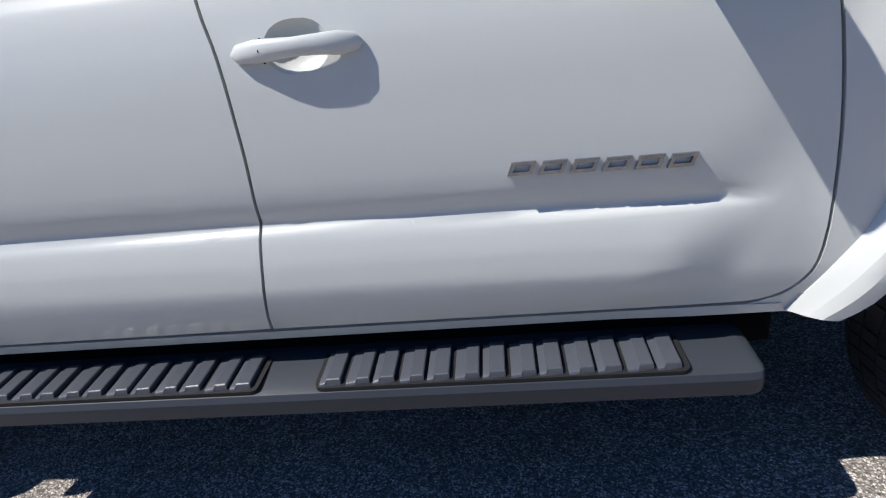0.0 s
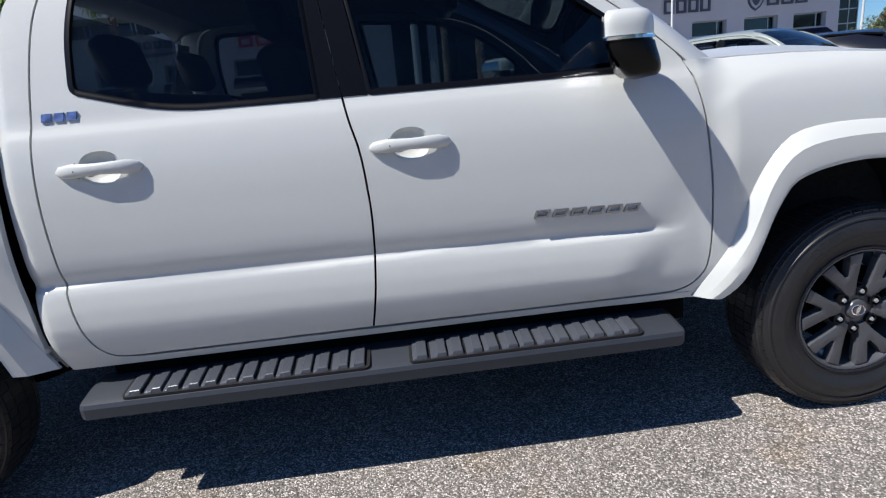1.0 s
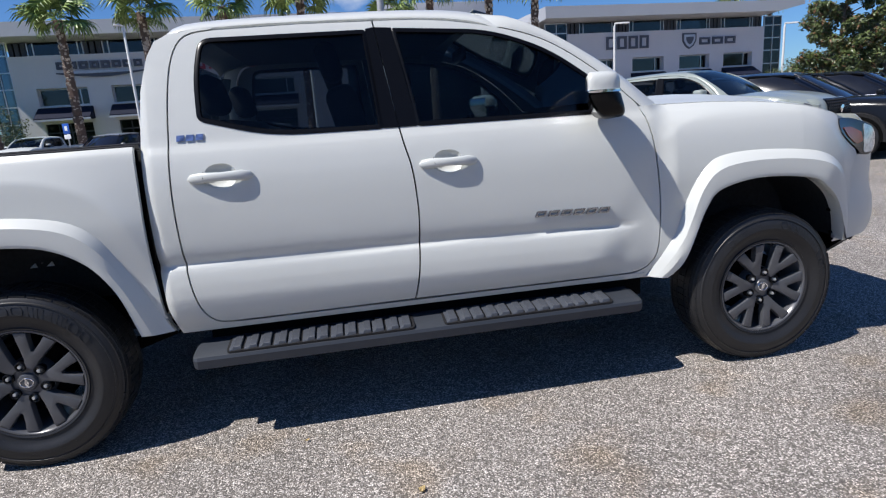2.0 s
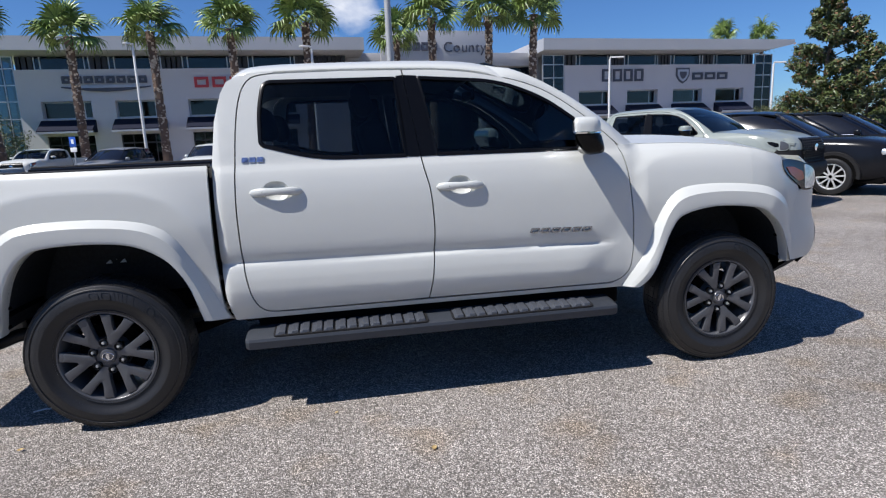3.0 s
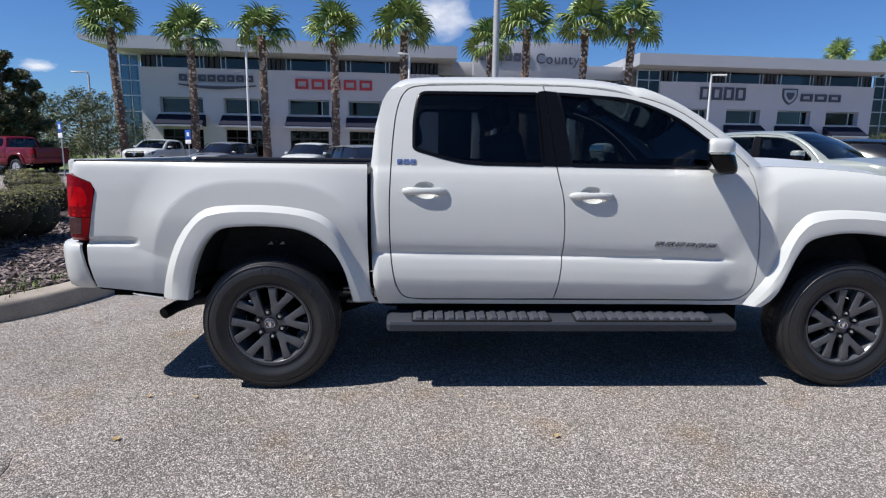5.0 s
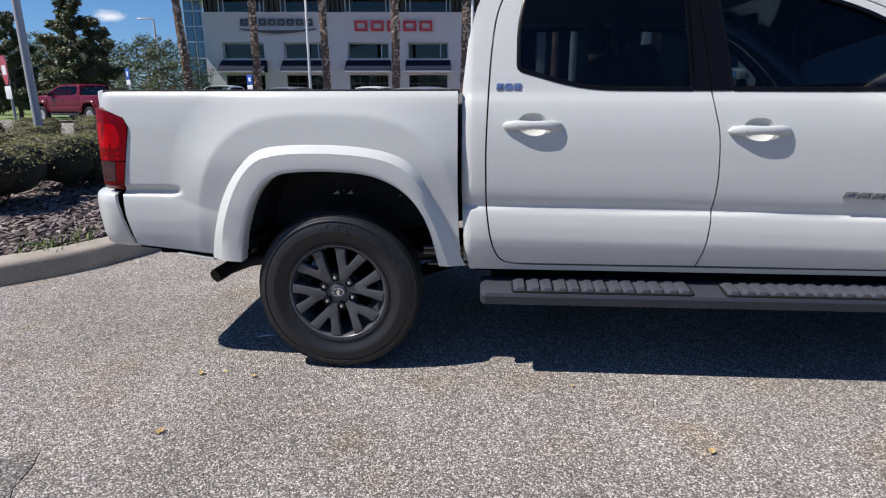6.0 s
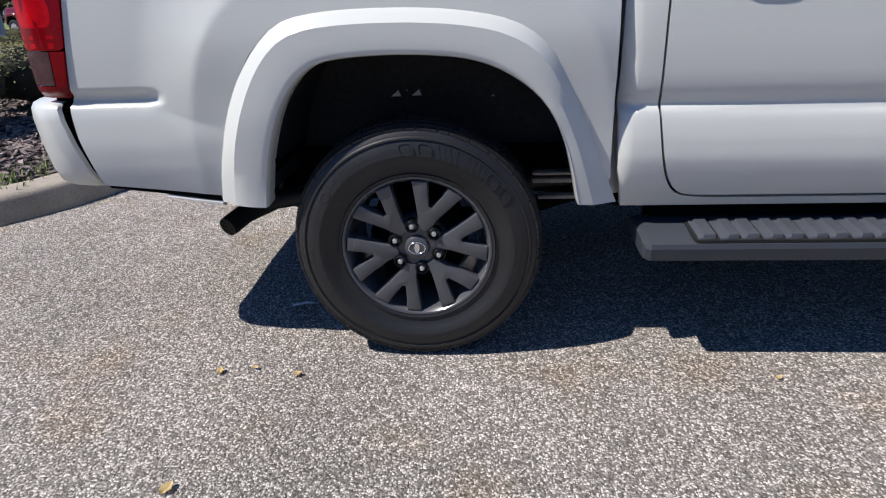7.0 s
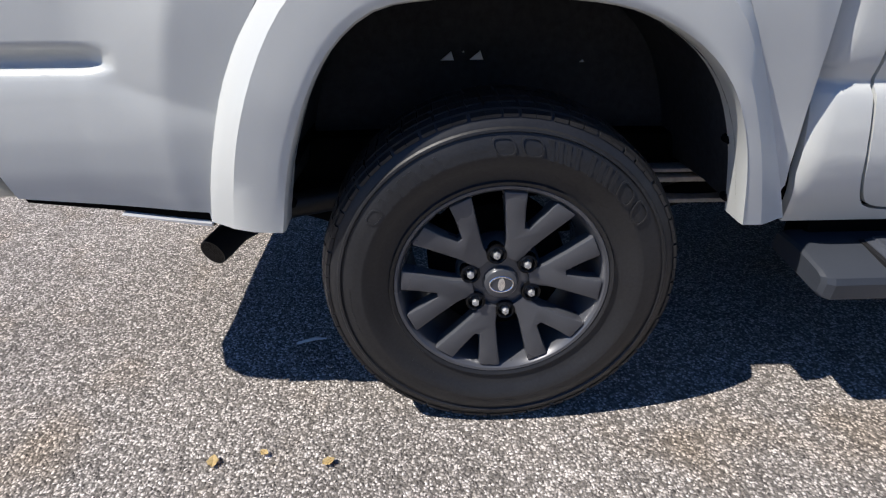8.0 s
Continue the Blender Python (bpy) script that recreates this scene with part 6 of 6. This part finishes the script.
for k, (x, y, z, lean) in enumerate(PALM_ROW):
    s = (z - 0.35) / 8.2
    wide = min(s, 1.15)
    m = pose(x - 0.52 * lean, y, 0, 0, 10 * lean, 0) @ pose(0, 0, 0, 0, 0, k * 67) @ Matrix.Diagonal((wide, wide, s, 1))
    p = palms[k] if k < 3 else copy_thing(palms[k % 3], m)
    p.matrix_basis = m
    tagged(p, "tall fan palm with rough brown trunk and green crown", "palm tree", "palms before the building")


# ---- lamp posts and signs ----
def street_lamp(x, y, h, arm, turn, mat=None, r=0.075):
    lamp = new("street_lamp")
    lamp.matrix_basis = pose(x, y, 0, 0, 0, turn)
    mat = mat or POLE
    tube("pole", [(0, 0, 0), (0, 0, h * 0.5), (0, 0, h - 0.15), (0.03, 0, h - 0.03), (0.12, 0, h)], [r * 1.15, r, r * 0.8, r * 0.75, r * 0.7], mat, lamp, n=12)
    loft("base_plate", [[(0.2 * s * math.cos(t), 0.2 * s * math.sin(t), z) for t in [math.pi / 4 + math.pi / 2 * k for k in range(4)]] for s, z in ((1.2, 0.0), (1.2, 0.03), (0.6, 0.12))], mat, lamp, closed=True, caps=True)
    rows = [[(u, w * y0, h + z) for y0, z in ((-1, -0.03), (-0.8, 0.05), (0.8, 0.05), (1, -0.03))] for u, w in ((0.08, 0.05), (arm * 0.4, 0.10), (arm * 0.7, 0.17), (arm, 0.14))]
    loft("lamp_head", rows, mat, lamp, "flat lamp head", closed=True, caps=True)
    tagged(lamp, "tall slim pale lamp post with a flat head", "street lamp", "lot lamp posts")
    return lamp


street_lamp(-9.48, 31.0, 7.2, 0.45, 200)
street_lamp(0.09, 28.0, 6.45, 0.6, 190)
street_lamp(18.25, 31.0, 6.05, 0.9, 0)
street_lamp(29.9, 31.0, 5.55, 0.9, 0)
street_lamp(-22.5, 38.0, 6.45, 1.1, 180, GALV)
street_lamp(2.2, 7.2, 9.5, 0.8, 90, GALV, 0.058)
street_lamp(-7.6, 7.0, 8.0, 0.8, 90, GALV, 0.064)


def post_sign(x, y, z, w, h, mat, turn, label, lower=None, eight=False):
    s = new("post_sign")
    s.matrix_basis = pose(x, y, 0, 0, 0, turn)
    tube("post", [(0, 0.02, 0), (0, 0.02, z + h / 2)], 0.028, GALV, s, n=8)
    if eight:
        rows = [[(w / 2 * 1.08 * math.cos(t), v, z + w / 2 * 1.08 * math.sin(t)) for t in [math.pi / 8 + math.pi / 4 * k for k in range(8)]] for v in (-0.02, -0.012)]
        loft("sign_plate", rows, mat, s, closed=True, caps=True)
        box("sign_bars", (-w * 0.32, -0.0245, z - 0.10), (w * 0.32, -0.0205, z + 0.10), SIGN_WHITE, s)
    else:
        box("sign_plate", (-w / 2, -0.02, z - h / 2), (w / 2, -0.012, z + h / 2), mat, s, 0.003)
        box("sign_bars", (-w * 0.2, -0.0245, z - h * 0.2), (w * 0.2, -0.0205, z + h * 0.25), SIGN_WHITE, s)
    if lower:
        box("lower_plate", (-w / 2, -0.02, z - h / 2 - lower - 0.03), (w / 2, -0.012, z - h / 2 - 0.03), SIGN_WHITE, s, 0.003)
    tagged(s, label, "sign")


post_sign(-14.9, 21.8, 2.15, 0.36, 0.45, SIGN_BLUE, -33, "blue and white parking sign on a grey post", 0.2)
post_sign(-10.75, 25.1, 1.98, 0.36, 0.45, SIGN_BLUE, -24, "blue and white parking sign on a grey post", 0.2)
post_sign(-9.9, 9.2, 1.78, 0.62, 0.62, STOP_RED, -40, "red eight sided road sign on a grey post", 0.28, True)


# ---- trees ----
def build_tree(seed, height, spread, base, leaf, count, size, label):
    """Trunk, limbs and clumps of leaves round the limb ends."""
    rnd = random.Random(seed)
    tree = new("tree")
    bm = bmesh.new()
    blobs = []

    def limb(a, b, r0, r1):
        mid = (a + b) / 2 + Vector((rnd.uniform(-1, 1), rnd.uniform(-1, 1), 0.3)) * (b - a).length * 0.08
        rows = tube_rows([a, mid, b], [r0, (r0 + r1) / 2, r1], 7)
        vs = [[bm.verts.new(q) for q in r] for r in rows]
        for i in range(2):
            for j in range(7):
                bm.faces.new((vs[i][j], vs[i][(j + 1) % 7], vs[i + 1][(j + 1) % 7], vs[i + 1][j]))

    limb(Vector((0, 0, -0.1)), Vector((0, 0, base)), 0.045 * height * 0.5, 0.03 * height * 0.5)
    limb(Vector((0, 0, base)), Vector((0.05 * spread, 0, height * 0.9)), 0.03 * height * 0.5, 0.012)
    outline = smooth_curve([(0.0, 0.72), (0.15, 0.98), (0.4, 1.0), (0.6, 0.86), (0.8, 0.60), (0.93, 0.34), (1.0, 0.12)])
    n = 40
    for k in range(n):
        u = (k + 0.5) / n
        z0 = base + (height - base) * max(0.0, u - 0.10)
        a = k * 2.4 + rnd.uniform(-0.5, 0.5)
        reach = spread * float(outline(u)) * rnd.uniform(0.72, 1.08)
        end = Vector((reach * math.cos(a), reach * math.sin(a), base + (height - base) * u + rnd.uniform(-0.15, 0.1)))
        limb(Vector((0, 0, z0)), end, 0.035 * (1.3 - u), 0.012)
        for s in (0.42, 0.66, 0.9):
            q = Vector((0, 0, z0)).lerp(end, s)
            r = spread * rnd.uniform(0.13, 0.25) * (1.0 - 0.4 * u)
            blobs.append((q.x + rnd.uniform(-r, r) * 0.5, q.y + rnd.uniform(-r, r) * 0.5, q.z + rnd.uniform(-0.4, 0.4) * r, r, r, r * 0.95))
    blobs.append((0.05 * spread, 0, height * 0.95, spread * 0.13, spread * 0.13, height * 0.05))
    part("trunk", bm, BARK, tree, "grey brown trunk and limbs")
    verts, faces = leaf_cloud(rnd, blobs, count, size, fill=0.3)
    raw_part("crown", verts, faces, leaf, tree, "crown of leaves", smooth=False)
    tagged(tree, label, "tree")
    return tree


t = build_tree(3, 6.1, 1.8, 0.75, TREE_LEAF, 34000, 0.08, "broad magnolia with dark glossy leaves beside the lot")
t.matrix_basis = pose(19.3, 15.4, 0)
t2 = copy_thing(t, pose(23.0, 17.2, 0, 0, 0, 120) @ Matrix.Scale(0.74, 4))
t2 = copy_thing(t, pose(-20.7, 26.9, 0, 0, 0, 50) @ Matrix.Diagonal((1.25, 1.25, 1.0, 1)))
t2 = copy_thing(t, pose(-25.0, 27.6, 0, 0, 0, 220) @ Matrix.Scale(0.92, 4))
t = build_tree(9, 5.0, 2.8, 0.9, FAR_LEAF, 6000, 0.09, "pale green tree behind the lot, or in the unseen added belt opposite")
t.matrix_basis = pose(-21.0, 34.0, 0)
k = 0
for x, y, s in ((-25.5, 37.0, 1.0), (-29.5, 40.0, 1.1), (-34.0, 42.0, 1.2), (-27.0, 48.0, 1.2), (-38, 50, 1.3), (-44, 46, 1.3), (-31, 33, 0.9), (-50, 60, 1.6), (-60, 55, 1.6), (24.5, 25.0, 0.5), (27.0, 26.5, 0.62), (30.0, 28.0, 0.7), (32.0, 24.0, 0.7), (36.0, 27.0, 0.8), (41.0, 30.0, 0.9), (47.0, 33.0, 1.0), (53.0, 35.0, 1.0), (60.0, 48.0, 1.4), (70.0, 50.0, 1.5), (62.0, 38.0, 1.1)):
    k += 1
    copy_thing(t, pose(x, y, 0, 0, 0, 77 * k) @ Matrix.Scale(s, 4))
# unseen copies of the belt, added behind the camera to block low sky light
for k in range(22):
    copy_thing(t, pose(-66 + 6.3 * k, -34 - 5 * math.sin(k * 1.9), 0, 0, 0, 53 * k) @ Matrix.Scale(1.7 + 0.35 * math.sin(k * 2.7), 4))
lawn = box("lawn", (-90, 25.5, -0.2), (-19.0, 90, 0.03), LAWN)
lawn.matrix_basis = pose(0, 0, 0)
tagged(lawn, "sunlit mown green lawn beyond the lot", "lawn", kind="structure")


# ---- other parked vehicles ----
def repaint(thing, swaps):
    for o in thing.children_recursive:
        for slot in o.material_slots:
            if slot.material in swaps:
                new_one = swaps[slot.material]
                slot.link = "OBJECT"
                slot.material = new_one


SAGE = material("sage green car paint", (0.27, 0.30, 0.275), 0.3, vary=0.02, coat=0.8)
RED_PAINT = material("dark red car paint", (0.13, 0.002, 0.010), 0.3, vary=0.05, coat=0.35, spec=0.3)
BLACK_PAINT = material("black car paint", (0.009, 0.010, 0.013), 0.2, vary=0.1, coat=0.06, spec=0.2)
GREY_PAINT = material("grey car paint", (0.20, 0.205, 0.21), 0.3, vary=0.05, coat=0.8)

sage = copy_thing(TRUCK, pose(6.80, 8.06, 0, 0, 0, -60.2))
repaint(sage, {PAINT: SAGE, SMOKED: SAGE, LAMP_CLEAR: RIM_GREY, AMBER: TRIM})
for o in sage.children:
    if o.name.startswith("front_bumper"):
        repaint(o, {SAGE: PLASTIC})
        for slot in o.material_slots:
            slot.link, slot.material = "OBJECT", PLASTIC
tagged(sage, "sage green crew cab pickup truck with black grille", "pickup truck")
red = copy_thing(TRUCK, pose(-16.9, 23.0, 0, 0, 0, 162))
repaint(red, {PAINT: RED_PAINT, RIM_GREY: SILVER})
tagged(red, "dark red crew cab pickup truck parked by the lawn", "pickup truck")
white2 = copy_thing(TRUCK, pose(-13.4, 29.8, 0, 0, 0, -95))
tagged(white2, "white pickup truck parked before the dealership", "pickup truck")


def build_suv():
    """A five door SUV: rear axle at x = 0, front axle at x = 2.75."""
    car = new("suv")
    low = smooth_curve([(-0.95, 0.80), (-0.9, 0.86), (-0.5, 0.92), (1.3, 0.935), (3.0, 0.92), (3.4, 0.87), (3.6, 0.76), (3.7, 0.60)])
    top = smooth_curve([(-0.95, 0.98), (-0.9, 1.06), (0.0, 1.08), (1.8, 1.06), (2.1, 1.08), (2.9, 1.06), (3.3, 1.01), (3.55, 0.93), (3.7, 0.74)])
    rows = []
    for x in (-0.95, -0.93, -0.88, -0.7, -0.3, 0.2, 0.8, 1.4, 1.9, 2.1, 2.4, 2.8, 3.1, 3.3, 3.45, 3.58, 3.66, 3.7):
        w, z1 = float(low(x)), float(top(x))
        rows.append([(x, y * w, z) for y, z in ((-0.90, 0.30), (-0.97, 0.36), (-0.985, 0.50), (-1.0, 0.62), (-0.985, 0.70), (-0.985, z1 * 0.86), (-0.95, z1 * 0.94), (-0.86, z1 * 0.985), (-0.5, z1 + 0.02), (0, z1 + 0.035),
                                               (0.5, z1 + 0.02), (0.86, z1 * 0.985), (0.95, z1 * 0.94), (0.985, z1 * 0.86), (0.985, 0.70), (1.0, 0.62), (0.985, 0.50), (0.97, 0.36), (0.90, 0.30))])
    loft("body", rows, BLACK_PAINT, car, "glossy black body", caps=True, sharp=40)
    box("underside", (-0.9, -0.8, 0.22), (3.55, 0.8, 0.34), BLACK, car, 0.03)
    # greenhouse
    def house(inset_by):
        rows = []
        for x0, x1, z, w in ((-0.88, 2.55, 1.04, 0.87), (-0.84, 2.33, 1.18, 0.85), (-0.76, 2.02, 1.36, 0.80), (-0.66, 1.72, 1.54, 0.73), (-0.60, 1.58, 1.60, 0.70)):
            i = inset_by
            rows.append([(x0 + i, -w * 0.85 + i, z), (x0 + 0.12 + i, -w + i, z), (0.3, -w - 0.01 + i, z), (x1 - 0.35, -w + i, z), (x1 - 0.08 - i, -w * 0.75 + i, z), (x1 - i, 0, z), (x1 - 0.08 - i, w * 0.75 - i, z), (x1 - 0.35, w - i, z), (0.3, w + 0.01 - i, z), (x0 + 0.12 + i, w - i, z), (x0 + i, w * 0.85 - i, z)])
        return rows
    loft("side_glass", house(0.0), SMOKED, car, "dark tinted glass", closed=True, sharp=60)
    rows = [[(x, y * w, z - d * abs(y) ** 2.5) for y in np.linspace(-1, 1, 13)] for x, z, w, d in ((-0.74, 1.585, 0.69, 0.03), (-0.6, 1.64, 0.72, 0.05), (0.0, 1.675, 0.74, 0.06), (0.9, 1.680, 0.74, 0.06), (1.45, 1.640, 0.71, 0.05), (1.64, 1.585, 0.66, 0.03))]
    loft("roof", rows, BLACK_PAINT, car, "glossy black roof", thick=0.03)
    for s in (-1, 1):
        for path in ([(2.50, s * 0.80, 1.05), (2.08, s * 0.75, 1.32), (1.64, s * 0.68, 1.58)], [(0.86, s * 0.885, 1.05), (0.84, s * 0.815, 1.36), (0.80, s * 0.735, 1.60)], [(-0.12, s * 0.885, 1.05), (-0.10, s * 0.815, 1.36), (-0.05, s * 0.735, 1.60)], [(-0.88, s * 0.80, 1.05), (-0.78, s * 0.72, 1.36), (-0.66, s * 0.66, 1.60)]):
            tube("window_post", path, 0.022, SMOKED, car)
        loft("belt_trim", tube_rows([(-0.8, s * 0.885, 1.06), (0.6, s * 0.90, 1.065), (2.1, s * 0.87, 1.065)], 0.007, 6), CHROME, car, closed=True)
        bm = bmesh.new()
        add_box(bm, (1.98, s * 0.98 - 0.09, 1.05), (2.12, s * 0.98 + 0.09, 1.19), 0.04, 3)
        part("side_mirror", bm, BLACK_PAINT, car)
        bm = bmesh.new()
        add_box(bm, (3.36, s * 0.70 - 0.13, 0.74), (3.62, s * 0.70 + 0.11, 0.86), 0.04, 3, pose(0, 0, 0))
        part("headlight", bm, LAMP_CLEAR, car, "clear headlight")
        for cx in (0.0, 2.75):
            rows = [[(cx + r * math.cos(t), s * y, 0.355 + r * math.sin(t)) for t in [math.pi * k / 20 - 0.1 for k in range(23)]] for r, y in ((0.47, 0.90), (0.455, 0.945), (0.40, 0.945), (0.385, 0.90))]
            loft("arch_trim", rows, PLASTIC, car, "black wheel arch trim")
            rows = [[(cx + r * math.cos(t), s * 0.942, 0.355 + r * math.sin(t)) for t in [math.pi * k / 20 - 0.1 for k in range(23)]] for r in (0.41, 0.02)]
            loft("arch_shade", rows, BLACK, car)
    bm = bmesh.new()
    add_box(bm, (3.60, -0.5, 0.42), (3.72, 0.5, 0.72), 0.04, 3)
    part("grille", bm, TRIM, car, "black grille")
    for s, cx in ((-1, 0.0), (-1, 2.75), (1, 0.0), (1, 2.75)):
        w = new("wheel")
        w.parent = car
        w.matrix_basis = pose(cx, s * 0.85, 0.355, 0, 0, 0 if s < 0 else 180)
        lathe("tyre", [(0.235, -0.10), (0.25, -0.118), (0.30, -0.125), (0.335, -0.112), (0.352, -0.08), (0.355, 0.0), (0.352, 0.08), (0.25, 0.11)], RUBBER, w, n=40)
        lathe("rim", [(0.24, -0.095), (0.248, -0.108), (0.235, -0.112), (0.222, -0.10), (0.215, 0.06)], SILVER, w, "bright alloy rim", n=40)
        for k in range(10):
            a = radians(36 * k + 5)
            rows = [[((r * math.cos(a) - t * wd * math.sin(a)), y, (r * math.sin(a) + t * wd * math.cos(a))) for t, y in ((-1, -0.09), (-0.6, -0.112), (0.6, -0.112), (1, -0.09))] for r, wd in ((0.03, 0.022), (0.12, 0.016), (0.232, 0.020))]
            loft("spoke", rows, SILVER, w, "bright alloy spoke")
        lathe("brake", [(0.0, -0.04), (0.2, -0.04), (0.2, 0.0)], BLACK, w, n=24)
    return car


suv = build_suv()
suv.matrix_basis = pose(9.6, 8.45, 0, 0, 0, -58)
tagged(suv, "glossy black SUV with bright alloy wheels", "suv")
for x, y, yaw, paint, label in ((13.2, 10.5, -58, BLACK_PAINT, "black SUV parked beside another black SUV"), (-9.6, 28.6, -100, GREY_PAINT, "grey SUV parked before the dealership"), (-4.9, 27.5, -95, PAINT, "white boxy SUV parked before the dealership"), (-1.7, 17.5, -60, GREY_PAINT, "low dark grey car parked behind the white truck")):
    c = copy_thing(suv, pose(x, y, 0, 0, 0, yaw) @ Matrix.Diagonal((1, 1, 0.9 if y == 17.5 else 1, 1)))
    repaint(c, {BLACK_PAINT: paint})
    tagged(c, label, "suv")


# ---- small clouds, far beyond everything ----
def cloud(x, y, z, w, h, seed):
    m = bpy.data.materials.new("thin cloud")
    m.use_nodes = True
    nt = m.node_tree
    N, L = nt.nodes.new, nt.links.new
    nt.nodes.remove(nt.nodes["Principled BSDF"])
    co, mp = N("ShaderNodeTexCoord"), N("ShaderNodeMapping")
    mp.inputs["Location"].default_value = (-0.5, -0.5, -0.5)
    L(co.outputs["Generated"], mp.inputs["Vector"])
    far = N("ShaderNodeVectorMath")
    far.operation = "LENGTH"
    L(mp.outputs[0], far.inputs[0])
    puff = N("ShaderNodeTexNoise")
    puff.noise_dimensions = "4D"
    puff.inputs["W"].default_value, puff.inputs["Scale"].default_value, puff.inputs["Detail"].default_value = seed, 3.5, 7.0
    L(co.outputs["Generated"], puff.inputs["Vector"])
    mix = N("ShaderNodeMath")
    mix.operation = "MULTIPLY_ADD"
    mix.inputs[1].default_value = -1.5
    L(far.outputs["Value"], mix.inputs[0])
    L(puff.outputs["Fac"], mix.inputs[2])
    rng = N("ShaderNodeMapRange")
    rng.inputs["From Min"].default_value, rng.inputs["From Max"].default_value, rng.inputs["To Max"].default_value = 0.02, 0.45, 0.8
    L(mix.outputs[0], rng.inputs["Value"])
    clear_air, white = N("ShaderNodeBsdfTransparent"), N("ShaderNodeEmission")
    white.inputs["Color"].default_value, white.inputs["Strength"].default_value = (0.95, 0.97, 1.0, 1), 0.85
    blend = N("ShaderNodeMixShader")
    L(rng.outputs[0], blend.inputs[0])
    L(clear_air.outputs[0], blend.inputs[1])
    L(white.outputs[0], blend.inputs[2])
    L(blend.outputs[0], nt.nodes["Material Output"].inputs["Surface"])
    ob = raw_part("backdrop_cloud", [(-w / 2, 0, -h / 2), (w / 2, 0, -h / 2), (w / 2, 0, h / 2), (-w / 2, 0, h / 2)], [(0, 1, 2, 3)], m, smooth=False)
    ob.matrix_basis = pose(x, y, z, 0, 0, -math.degrees(math.atan2(x, y)))
    ob.visible_shadow = False
    tagged(ob, "small white cloud far off in the blue sky", "cloud", kind="structure")


cloud(20.0, 1000.0, 222.0, 190, 120, 2.3)
cloud(-640.0, 1000.0, 132.0, 90, 36, 7.1)
